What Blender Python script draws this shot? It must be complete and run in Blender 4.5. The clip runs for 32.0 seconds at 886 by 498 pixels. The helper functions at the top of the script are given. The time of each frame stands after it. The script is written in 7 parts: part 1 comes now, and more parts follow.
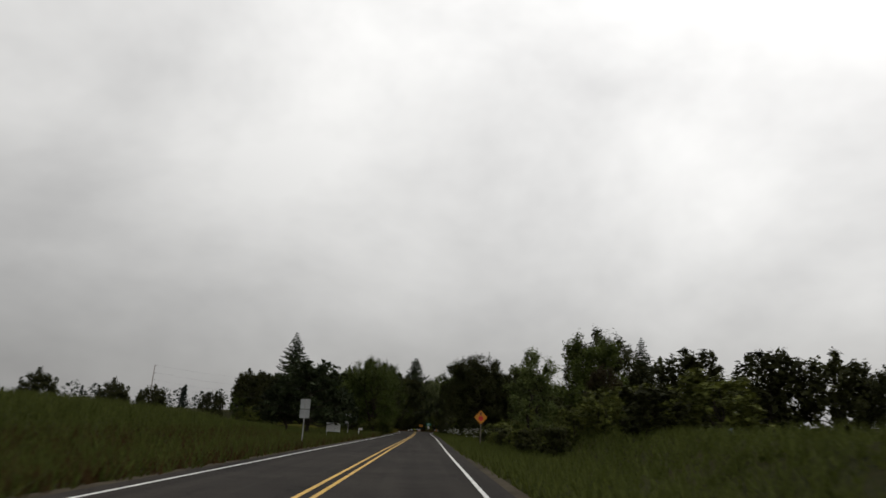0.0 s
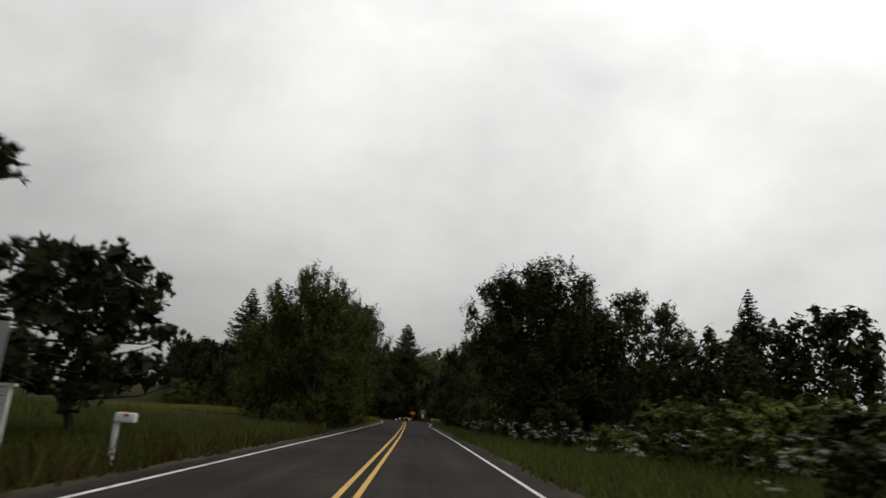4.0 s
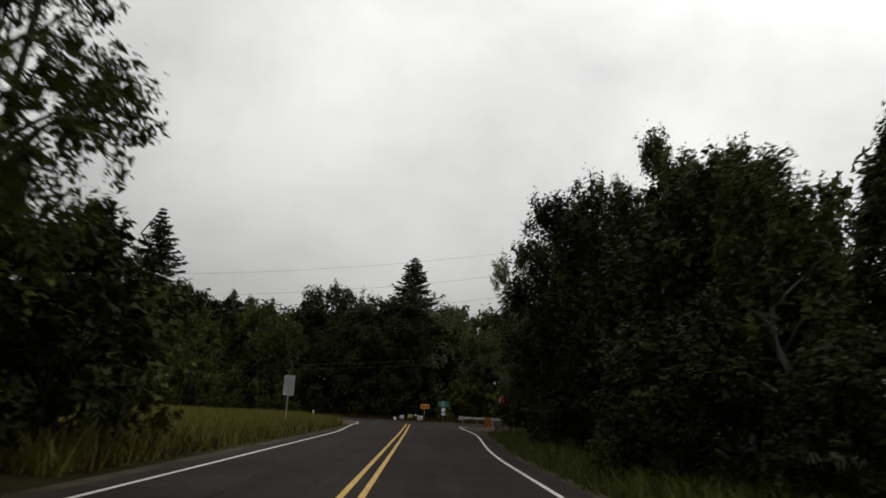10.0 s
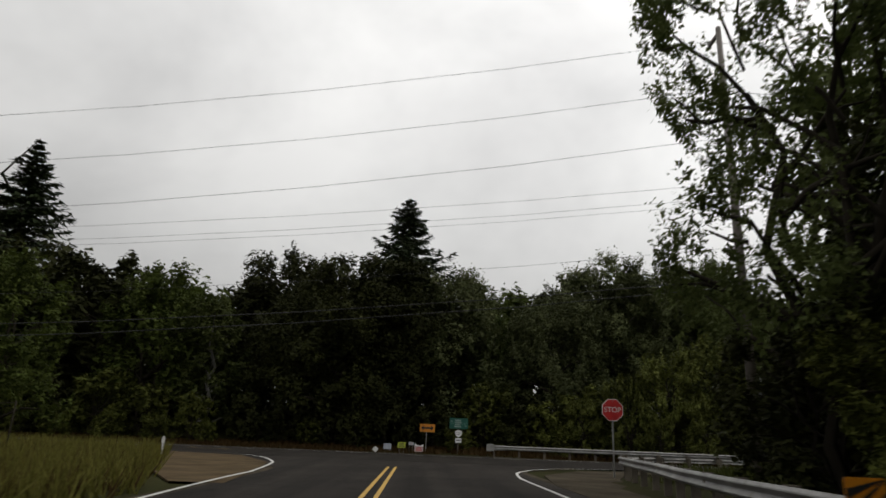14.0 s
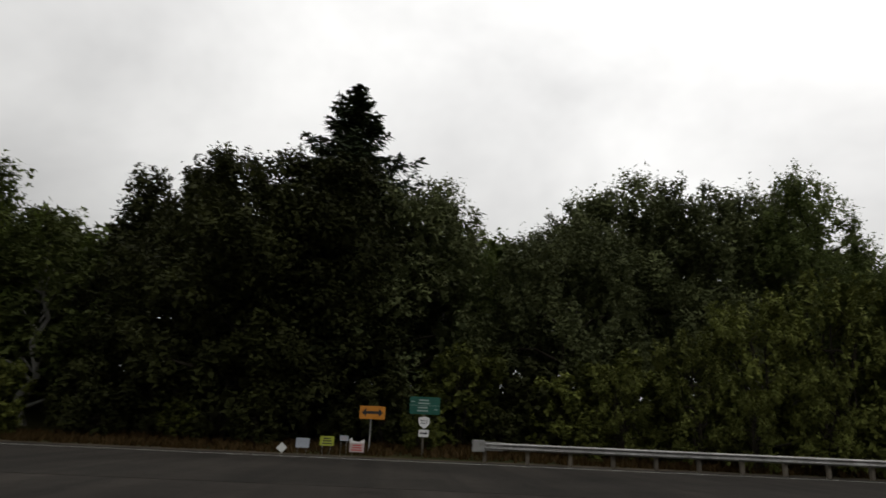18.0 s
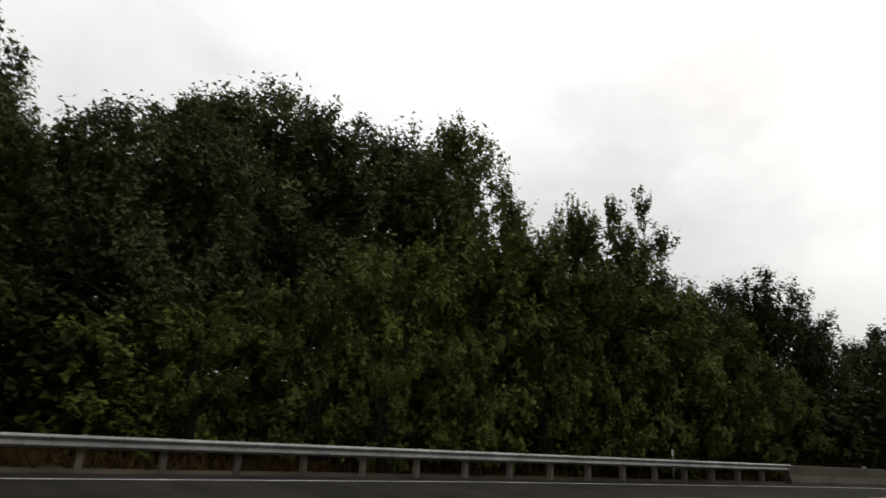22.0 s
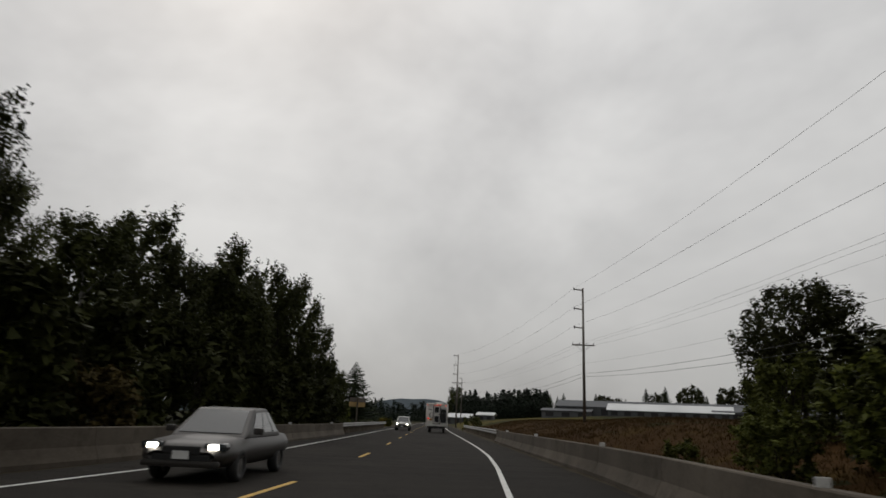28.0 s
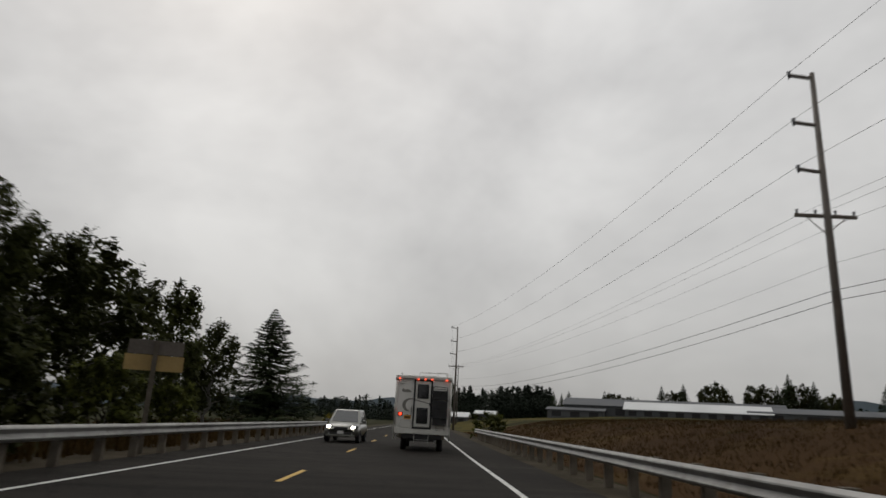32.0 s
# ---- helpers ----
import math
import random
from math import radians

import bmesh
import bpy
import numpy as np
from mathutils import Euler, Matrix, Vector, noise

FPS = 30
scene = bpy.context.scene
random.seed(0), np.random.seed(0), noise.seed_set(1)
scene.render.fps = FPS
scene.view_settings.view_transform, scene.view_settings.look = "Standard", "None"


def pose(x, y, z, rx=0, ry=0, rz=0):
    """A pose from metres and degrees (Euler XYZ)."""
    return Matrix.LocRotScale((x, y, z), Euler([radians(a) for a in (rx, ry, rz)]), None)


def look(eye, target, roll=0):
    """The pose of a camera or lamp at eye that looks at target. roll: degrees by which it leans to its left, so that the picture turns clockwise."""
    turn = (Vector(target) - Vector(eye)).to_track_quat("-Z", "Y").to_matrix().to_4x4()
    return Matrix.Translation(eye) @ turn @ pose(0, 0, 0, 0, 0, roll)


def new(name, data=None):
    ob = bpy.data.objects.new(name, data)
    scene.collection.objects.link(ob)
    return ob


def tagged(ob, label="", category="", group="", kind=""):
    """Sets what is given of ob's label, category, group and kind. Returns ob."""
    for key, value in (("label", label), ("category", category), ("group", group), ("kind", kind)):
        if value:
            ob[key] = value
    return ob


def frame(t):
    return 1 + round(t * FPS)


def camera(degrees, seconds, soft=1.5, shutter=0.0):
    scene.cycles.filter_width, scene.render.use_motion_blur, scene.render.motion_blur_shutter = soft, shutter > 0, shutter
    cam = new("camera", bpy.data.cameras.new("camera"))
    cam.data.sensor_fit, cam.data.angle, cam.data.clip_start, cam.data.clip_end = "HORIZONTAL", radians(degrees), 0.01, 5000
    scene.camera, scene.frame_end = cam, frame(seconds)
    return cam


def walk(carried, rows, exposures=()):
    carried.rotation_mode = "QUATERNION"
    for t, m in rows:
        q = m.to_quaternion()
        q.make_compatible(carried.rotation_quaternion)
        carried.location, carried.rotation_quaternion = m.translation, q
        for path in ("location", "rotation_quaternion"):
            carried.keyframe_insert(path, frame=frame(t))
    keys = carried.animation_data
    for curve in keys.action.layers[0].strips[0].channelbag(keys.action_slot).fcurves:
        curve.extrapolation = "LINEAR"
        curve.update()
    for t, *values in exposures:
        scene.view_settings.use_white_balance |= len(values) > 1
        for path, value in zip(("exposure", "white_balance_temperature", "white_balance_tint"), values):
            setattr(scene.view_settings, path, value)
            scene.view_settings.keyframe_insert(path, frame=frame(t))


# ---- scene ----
cam = camera(69.50, 32.0, soft=1.6, shutter=0.35)


def heading(x, y, z, yaw, pitch, roll):
    """A pose that looks along a compass way: yaw is turned left from +y."""
    a, b = radians(yaw), radians(pitch)
    d = Vector((-math.sin(a) * math.cos(b), math.cos(a) * math.cos(b), math.sin(b)))
    return look((x, y, z), Vector((x, y, z)) + d * 10, roll)


# seconds, x, y, z, yaw, pitch, roll
ROWS = [
    (0.0, -0.0, -0.0, 1.35, -1.39, 15.685, 2.423),
    (0.5, -0.169, 7.909, 1.351, -1.332, 15.655, 2.354),
    (1.0, -0.332, 15.76, 1.352, -1.529, 15.551, 2.407),
    (1.5, -0.471, 23.494, 1.352, -1.731, 15.546, 2.494),
    (2.0, -0.599, 31.006, 1.352, -1.924, 15.454, 2.623),
    (2.5, -0.649, 38.239, 1.351, -2.089, 15.338, 2.909),
    (3.0, -0.634, 45.109, 1.347, -2.095, 15.091, 3.334),
    (3.5, -0.608, 51.618, 1.344, -2.092, 14.834, 3.678),
    (4.0, -0.572, 58.011, 1.346, -2.085, 14.768, 3.735),
    (4.5, -0.525, 64.336, 1.349, -2.069, 14.759, 3.678),
    (5.0, -0.467, 70.645, 1.351, -2.036, 14.734, 3.6),
    (5.5, -0.396, 76.985, 1.352, -1.981, 14.684, 3.518),
    (6.0, -0.311, 83.407, 1.35, -1.899, 14.664, 3.383),
    (6.5, -0.312, 89.755, 1.349, -1.863, 14.784, 3.349),
    (7.0, -0.202, 95.957, 1.35, -1.802, 14.883, 3.186),
    (7.5, -0.111, 102.291, 1.351, -1.747, 14.866, 3.085),
    (8.0, -0.081, 108.583, 1.351, -1.718, 14.795, 3.071),
    (8.5, -0.005, 114.696, 1.352, -1.597, 14.63, 3.012),
    (9.0, 0.014, 120.59, 1.351, -1.52, 14.386, 3.065),
    (9.5, 0.009, 126.215, 1.349, -1.402, 14.278, 3.117),
    (10.0, 0.0, 131.419, 1.346, -1.175, 14.316, 2.957),
    (10.5, -0.028, 136.351, 1.345, -1.192, 14.599, 2.801),
    (11.0, 0.046, 141.622, 1.348, -1.31, 14.97, 2.505),
    (11.5, 0.078, 146.709, 1.35, -1.554, 15.355, 2.044),
    (12.0, 0.073, 151.476, 1.35, -1.715, 15.629, 1.696),
    (12.5, 0.0, 156.036, 1.348, -1.828, 15.903, 1.666),
    (13.0, -0.039, 160.591, 1.346, -1.74, 16.099, 1.952),
    (13.5, -0.065, 164.77, 1.345, -1.561, 16.268, 2.126),
    (14.0, -0.054, 168.502, 1.348, -1.322, 16.385, 2.34),
    (14.5, -0.054, 171.977, 1.35, -1.034, 16.48, 2.541),
    (15.0, -0.092, 175.284, 1.351, -0.797, 16.464, 2.789),
    (15.5, -0.052, 178.496, 1.352, -0.465, 16.339, 2.917),
    (16.0, 0.048, 181.313, 1.351, 0.563, 16.129, 2.98),
    (16.5, 0.199, 183.789, 1.35, 1.466, 15.935, 2.99),
    (17.0, 0.392, 185.981, 1.35, 1.419, 15.807, 2.943),
    (17.5, 0.617, 187.944, 1.35, -0.398, 15.753, 2.821),
    (18.0, 0.863, 189.733, 1.35, -4.81, 15.76, 2.59),
    (18.5, 1.161, 191.419, 1.35, -9.599, 15.776, 2.428),
    (19.0, 1.564, 193.038, 1.349, -13.808, 15.689, 2.483),
    (19.5, 2.222, 194.569, 1.349, -17.794, 15.77, 2.725),
    (20.0, 2.801, 195.925, 1.35, -21.923, 15.95, 3.03),
    (20.5, 3.463, 197.277, 1.352, -25.877, 16.137, 3.05),
    (21.0, 4.228, 198.511, 1.351, -30.056, 16.188, 3.184),
    (21.5, 5.046, 199.787, 1.351, -34.283, 16.245, 3.353),
    (22.0, 5.873, 200.933, 1.351, -38.526, 16.191, 3.229),
    (22.5, 6.649, 201.815, 1.351, -42.066, 16.062, 3.122),
    (23.0, 7.219, 202.344, 1.351, -44.929, 15.928, 3.013),
    (23.5, 7.777, 202.811, 1.351, -47.463, 15.838, 2.924),
    (24.0, 8.493, 203.484, 1.351, -50.032, 15.755, 3.07),
    (24.5, 9.65, 204.442, 1.35, -54.029, 15.623, 3.343),
    (25.0, 11.473, 205.565, 1.347, -60.544, 15.602, 3.604),
    (25.5, 14.106, 206.538, 1.348, -69.82, 15.78, 3.33),
    (26.0, 17.467, 207.128, 1.351, -79.62, 15.92, 3.003),
    (26.5, 21.164, 207.292, 1.351, -87.45, 15.82, 2.732),
    (27.0, 25.145, 207.174, 1.351, -92.25, 15.56, 2.599),
    (27.5, 29.448, 206.822, 1.35, -95.1, 15.27, 2.551),
    (28.0, 34.112, 206.283, 1.35, -96.564, 15.057, 2.553),
    (28.5, 39.175, 205.607, 1.351, -97.292, 15.037, 2.59),
    (29.0, 44.675, 204.841, 1.352, -97.59, 15.336, 2.669),
    (29.5, 50.412, 203.967, 1.353, -97.827, 15.523, 2.543),
    (30.0, 56.147, 203.363, 1.351, -97.967, 15.443, 2.553),
    (30.5, 62.042, 202.75, 1.348, -98.477, 15.388, 2.478),
    (31.0, 68.177, 202.122, 1.343, -98.33, 15.193, 2.497),
    (31.5, 74.31, 201.466, 1.342, -98.089, 15.041, 2.613),
    (32.0, 80.355, 200.654, 1.343, -97.266, 15.057, 3.02)
]
walk(cam, [(r[0], heading(*r[1:])) for r in ROWS], [(0, -0.05), (4, -0.05), (6, -0.08), (16, -0.1), (19, 0.04), (24.4, 0.0), (26, -0.5), (29, -0.53), (32, -0.5)])

# ---- world and light: a bright overcast evening ----
SUN_ELEV, SUN_ROT = radians(48), radians(75)
world = bpy.data.worlds.new("overcast_sky")
scene.world = world
world.use_nodes = True
wt = world.node_tree
wt.nodes.clear()
w_out = wt.nodes.new("ShaderNodeOutputWorld")
w_bg = wt.nodes.new("ShaderNodeBackground")
w_bg.inputs["Strength"].default_value = 0.1
w_sky = wt.nodes.new("ShaderNodeTexSky")
w_sky.sky_type = "NISHITA"
w_sky.sun_disc = False
w_sky.sun_elevation = SUN_ELEV
w_sky.sun_rotation = SUN_ROT
w_sky.dust_density = 4.0
w_co = wt.nodes.new("ShaderNodeTexCoord")
w_map = wt.nodes.new("ShaderNodeMapping")
w_map.inputs["Scale"].default_value = (1.0, 1.0, 1.5)
w_n1 = wt.nodes.new("ShaderNodeTexNoise")
w_n1.inputs["Scale"].default_value = 1.9
w_n1.inputs["Detail"].default_value = 5.0
w_n1.inputs["Roughness"].default_value = 0.55
w_n1.inputs["Distortion"].default_value = 0.15
w_ramp = wt.nodes.new("ShaderNodeValToRGB")
w_ramp.color_ramp.elements[0].position, w_ramp.color_ramp.elements[0].color = 0.3, (5.3, 5.24, 5.16, 1)
w_ramp.color_ramp.elements[1].position, w_ramp.color_ramp.elements[1].color = 0.7, (8.95, 8.86, 8.64, 1)
w_mix = wt.nodes.new("ShaderNodeMixRGB")
w_mix.inputs["Fac"].default_value = 0.93
wt.links.new(w_co.outputs["Generated"], w_map.inputs["Vector"])
wt.links.new(w_map.outputs["Vector"], w_n1.inputs["Vector"])
wt.links.new(w_n1.outputs["Fac"], w_ramp.inputs["Fac"])
wt.links.new(w_sky.outputs["Color"], w_mix.inputs["Color1"])
wt.links.new(w_ramp.outputs["Color"], w_mix.inputs["Color2"])
w_sep = wt.nodes.new("ShaderNodeSeparateXYZ")
w_grad = wt.nodes.new("ShaderNodeMapRange")
w_grad.inputs["From Min"].default_value, w_grad.inputs["From Max"].default_value = 0.0, 0.75
w_grad.inputs["To Min"].default_value, w_grad.inputs["To Max"].default_value = 0.73, 1.45
w_mul = wt.nodes.new("ShaderNodeVectorMath")
w_mul.operation = "SCALE"
wt.links.new(w_co.outputs["Generated"], w_sep.inputs["Vector"])
wt.links.new(w_sep.outputs["Z"], w_grad.inputs["Value"])
wt.links.new(w_mix.outputs["Color"], w_mul.inputs[0])
w_dot = wt.nodes.new("ShaderNodeVectorMath")
w_dot.operation = "DOT_PRODUCT"
w_dot.inputs[1].default_value = (math.sin(SUN_ROT) * math.cos(SUN_ELEV), math.cos(SUN_ROT) * math.cos(SUN_ELEV), math.sin(SUN_ELEV))
w_glow = wt.nodes.new("ShaderNodeMapRange")
w_glow.inputs["From Min"].default_value, w_glow.inputs["From Max"].default_value = -0.2, 1.0
w_glow.inputs["To Min"].default_value, w_glow.inputs["To Max"].default_value = 0.7, 1.24
w_both = wt.nodes.new("ShaderNodeMath")
w_both.operation = "MULTIPLY"
wt.links.new(w_co.outputs["Generated"], w_dot.inputs[0])
wt.links.new(w_dot.outputs["Value"], w_glow.inputs["Value"])
wt.links.new(w_grad.outputs["Result"], w_both.inputs[0])
wt.links.new(w_glow.outputs["Result"], w_both.inputs[1])
wt.links.new(w_both.outputs[0], w_mul.inputs["Scale"])
wt.links.new(w_mul.outputs["Vector"], w_bg.inputs["Color"])
wt.links.new(w_bg.outputs["Background"], w_out.inputs["Surface"])

sun = new("sun", bpy.data.lights.new("sun", "SUN"))
sun.data.energy = 0.5
sun.data.angle = radians(30)
sun.data.color = (1.0, 0.97, 0.93)
sun.matrix_world = look((0, 0, 60), (0 - math.sin(SUN_ROT) * math.cos(SUN_ELEV) * 10, 0 - math.cos(SUN_ROT) * math.cos(SUN_ELEV) * 10, 60 - math.sin(SUN_ELEV) * 10))


# ---- materials ----
def principled(name):
    m = bpy.data.materials.new(name)
    m.use_nodes = True
    return m, m.node_tree, m.node_tree.nodes["Principled BSDF"]


def surface(name, c1, c2, scale=1.0, fine=40.0, rough=0.7, bump=0.2, metal=0.0, dist=0.02, dirt=None, per_object=0.0, coord="Object"):
    """Two tones that wander at a large and a small scale, with fine relief."""
    m, nt, bs = principled(name)
    co = nt.nodes.new("ShaderNodeTexCoord")
    big = nt.nodes.new("ShaderNodeTexNoise")
    big.inputs["Scale"].default_value = scale
    big.inputs["Detail"].default_value = 5
    small = nt.nodes.new("ShaderNodeTexNoise")
    small.inputs["Scale"].default_value = fine
    small.inputs["Detail"].default_value = 3
    for n in (big, small):
        nt.links.new(co.outputs[coord], n.inputs["Vector"])
    add = nt.nodes.new("ShaderNodeMath")
    add.operation = "MULTIPLY_ADD"
    add.inputs[1].default_value = 0.45
    nt.links.new(small.outputs["Fac"], add.inputs[0])
    nt.links.new(big.outputs["Fac"], add.inputs[2])
    ramp = nt.nodes.new("ShaderNodeValToRGB")
    ramp.color_ramp.elements[0].position, ramp.color_ramp.elements[0].color = 0.48, (*c1, 1)
    ramp.color_ramp.elements[1].position, ramp.color_ramp.elements[1].color = 0.95, (*c2, 1)
    nt.links.new(add.outputs[0], ramp.inputs["Fac"])
    col = ramp.outputs["Color"]
    if dirt:
        d = nt.nodes.new("ShaderNodeTexNoise")
        d.inputs["Scale"].default_value = scale * 3.1
        d.inputs["Detail"].default_value = 8
        d.inputs["Roughness"].default_value = 0.7
        nt.links.new(co.outputs[coord], d.inputs["Vector"])
        r = nt.nodes.new("ShaderNodeValToRGB")
        r.color_ramp.elements[0].position, r.color_ramp.elements[1].position = 0.52, 0.75
        nt.links.new(d.outputs["Fac"], r.inputs["Fac"])
        mx = nt.nodes.new("ShaderNodeMixRGB")
        mx.inputs["Color2"].default_value = (*dirt, 1)
        nt.links.new(r.outputs["Color"], mx.inputs["Fac"])
        nt.links.new(col, mx.inputs["Color1"])
        col = mx.outputs["Color"]
    if per_object:
        oi = nt.nodes.new("ShaderNodeObjectInfo")
        mr = nt.nodes.new("ShaderNodeMapRange")
        mr.inputs["To Min"].default_value, mr.inputs["To Max"].default_value = 1 - per_object, 1 + per_object
        nt.links.new(oi.outputs["Random"], mr.inputs["Value"])
        hsv = nt.nodes.new("ShaderNodeHueSaturation")
        nt.links.new(mr.outputs["Result"], hsv.inputs["Value"])
        nt.links.new(col, hsv.inputs["Color"])
        col = hsv.outputs["Color"]
    nt.links.new(col, bs.inputs["Base Color"])
    bs.inputs["Roughness"].default_value = rough
    bs.inputs["Metallic"].default_value = metal
    bs.inputs["Specular IOR Level"].default_value = 0.03 if rough > 0.92 else 0.2 if rough > 0.8 else 0.5
    if bump:
        b = nt.nodes.new("ShaderNodeBump")
        b.inputs["Strength"].default_value = bump
        b.inputs["Distance"].default_value = dist
        nt.links.new(small.outputs["Fac"], b.inputs["Height"])
        nt.links.new(b.outputs["Normal"], bs.inputs["Normal"])
    return m


def leaf_material(name, dark, light, through_light=0.25, spread=0.25):
    """Leaves: tone by leaf and by tree, a little light comes through."""
    m = bpy.data.materials.new(name)
    m.use_nodes = True
    nt = m.node_tree
    nt.nodes.clear()
    out = nt.nodes.new("ShaderNodeOutputMaterial")
    geo = nt.nodes.new("ShaderNodeNewGeometry")
    oi = nt.nodes.new("ShaderNodeObjectInfo")
    ramp = nt.nodes.new("ShaderNodeValToRGB")
    ramp.color_ramp.elements[0].color = (*dark, 1)
    ramp.color_ramp.elements[1].color = (*light, 1)
    tc = nt.nodes.new("ShaderNodeTexCoord")
    patch = nt.nodes.new("ShaderNodeTexNoise")
    patch.inputs["Scale"].default_value = 9.0
    patch.inputs["Detail"].default_value = 2
    nt.links.new(tc.outputs["Object"], patch.inputs["Vector"])
    tone = nt.nodes.new("ShaderNodeMath")
    tone.operation = "MULTIPLY_ADD"
    tone.inputs[1].default_value = 0.34
    lift = nt.nodes.new("ShaderNodeMath")
    lift.operation = "MULTIPLY_ADD"
    lift.inputs[1].default_value, lift.inputs[2].default_value = 1.7, -0.52
    nt.links.new(patch.outputs["Fac"], lift.inputs[0])
    nt.links.new(geo.outputs["Random Per Island"], tone.inputs[0])
    nt.links.new(lift.outputs[0], tone.inputs[2])
    nt.links.new(tone.outputs[0], ramp.inputs["Fac"])
    mr = nt.nodes.new("ShaderNodeMapRange")
    mr.inputs["To Min"].default_value, mr.inputs["To Max"].default_value = 1 - spread, 1 + spread
    nt.links.new(oi.outputs["Random"], mr.inputs["Value"])
    hsv = nt.nodes.new("ShaderNodeHueSaturation")
    nt.links.new(mr.outputs["Result"], hsv.inputs["Value"])
    nt.links.new(ramp.outputs["Color"], hsv.inputs["Color"])
    bs = nt.nodes.new("ShaderNodeBsdfPrincipled")
    bs.inputs["Roughness"].default_value = 0.7
    bs.inputs["Specular IOR Level"].default_value = 0.06
    tr = nt.nodes.new("ShaderNodeBsdfTranslucent")
    mix = nt.nodes.new("ShaderNodeMixShader")
    mix.inputs["Fac"].default_value = through_light
    nt.links.new(hsv.outputs["Color"], bs.inputs["Base Color"])
    nt.links.new(hsv.outputs["Color"], tr.inputs["Color"])
    nt.links.new(bs.outputs[0], mix.inputs[1])
    nt.links.new(tr.outputs[0], mix.inputs[2])
    nt.links.new(mix.outputs[0], out.inputs["Surface"])
    return m


def plain(name, c, rough=0.5, metal=0.0, emit=0.0, coat=0.0):
    m, nt, bs = principled(name)
    bs.inputs["Base Color"].default_value = (*c, 1)
    bs.inputs["Roughness"].default_value = rough
    bs.inputs["Metallic"].default_value = metal
    bs.inputs["Coat Weight"].default_value = coat
    if emit:
        bs.inputs["Emission Color"].default_value = (*c, 1)
        bs.inputs["Emission Strength"].default_value = emit
    return m


def asphalt(name, c1, c2, turn, streak):
    """Asphalt with aggregate grain, wear streaks along the traffic, patches and fine cracks."""
    m = surface(name, c1, c2, 0.22, 55, 0.95, 0.35, dirt=tuple(0.75 * c for c in c1))
    nt = m.node_tree
    bs = nt.nodes["Principled BSDF"]
    bs.inputs["Specular IOR Level"].default_value = 0.1
    col = bs.inputs["Base Color"].links[0].from_socket
    co = nt.nodes.new("ShaderNodeTexCoord")
    mp = nt.nodes.new("ShaderNodeMapping")
    mp.inputs["Rotation"].default_value = (0, 0, radians(turn))
    mp.inputs["Scale"].default_value = (1.3, 0.03, 1)
    n1 = nt.nodes.new("ShaderNodeTexNoise")
    n1.inputs["Scale"].default_value = 1.0
    n1.inputs["Detail"].default_value = 4
    r1 = nt.nodes.new("ShaderNodeMapRange")
    r1.inputs["From Min"].default_value, r1.inputs["From Max"].default_value = 0.35, 0.65
    r1.inputs["To Min"].default_value, r1.inputs["To Max"].default_value = 1 - streak, 1 + streak
    vo = nt.nodes.new("ShaderNodeTexVoronoi")
    vo.feature = "DISTANCE_TO_EDGE"
    vo.inputs["Scale"].default_value = 0.45
    wob = nt.nodes.new("ShaderNodeTexNoise")
    wob.inputs["Scale"].default_value = 1.6
    wob.inputs["Detail"].default_value = 5
    mixv = nt.nodes.new("ShaderNodeMixRGB")
    mixv.blend_type = "ADD"
    mixv.inputs["Fac"].default_value = 0.9
    nt.links.new(co.outputs["Object"], mp.inputs["Vector"])
    nt.links.new(mp.outputs["Vector"], n1.inputs["Vector"])
    nt.links.new(co.outputs["Object"], wob.inputs["Vector"])
    nt.links.new(co.outputs["Object"], mixv.inputs["Color1"])
    nt.links.new(wob.outputs["Color"], mixv.inputs["Color2"])
    nt.links.new(mixv.outputs["Color"], vo.inputs["Vector"])
    crack = nt.nodes.new("ShaderNodeMapRange")
    crack.inputs["From Min"].default_value, crack.inputs["From Max"].default_value = 0.004, 0.016
    crack.inputs["To Min"].default_value, crack.inputs["To Max"].default_value = 0.55, 1.0
    nt.links.new(vo.outputs["Distance"], crack.inputs["Value"])
    nt.links.new(n1.outputs["Fac"], r1.inputs["Value"])
    ml = nt.nodes.new("ShaderNodeMath")
    ml.operation = "MULTIPLY"
    nt.links.new(r1.outputs["Result"], ml.inputs[0])
    nt.links.new(crack.outputs["Result"], ml.inputs[1])
    hs = nt.nodes.new("ShaderNodeHueSaturation")
    nt.links.new(ml.outputs[0], hs.inputs["Value"])
    nt.links.new(col, hs.inputs["Color"])
    nt.links.new(hs.outputs["Color"], bs.inputs["Base Color"])
    return m


ASPHALT = asphalt("asphalt", (0.0148, 0.0128, 0.0107), (0.0295, 0.0256, 0.0213), 0, 0.28)
ASPHALT_NEW = asphalt("highway_asphalt", (0.0128, 0.0112, 0.0094), (0.0265, 0.0232, 0.0192), -83, 0.25)
GRAVEL = surface("shoulder_gravel", (0.03, 0.025, 0.017), (0.08, 0.066, 0.048), 0.5, 26, 0.95, 0.6, dirt=(0.03, 0.033, 0.014))
GROUND = surface("meadow_soil", (0.013, 0.0145, 0.005), (0.034, 0.034, 0.012), 0.12, 9, 0.95, 0.5, dirt=(0.04, 0.033, 0.016), coord="Object")
DRY_FIELD = surface("dry_field_grass", (0.028, 0.0145, 0.006), (0.056, 0.031, 0.012), 0.06, 6, 0.95, 0.6, dirt=(0.07, 0.046, 0.012))
HAY_FIELD = surface("yellow_hay_grass", (0.05, 0.042, 0.011), (0.092, 0.076, 0.02), 0.05, 5, 0.95, 0.5, dirt=(0.055, 0.036, 0.012))
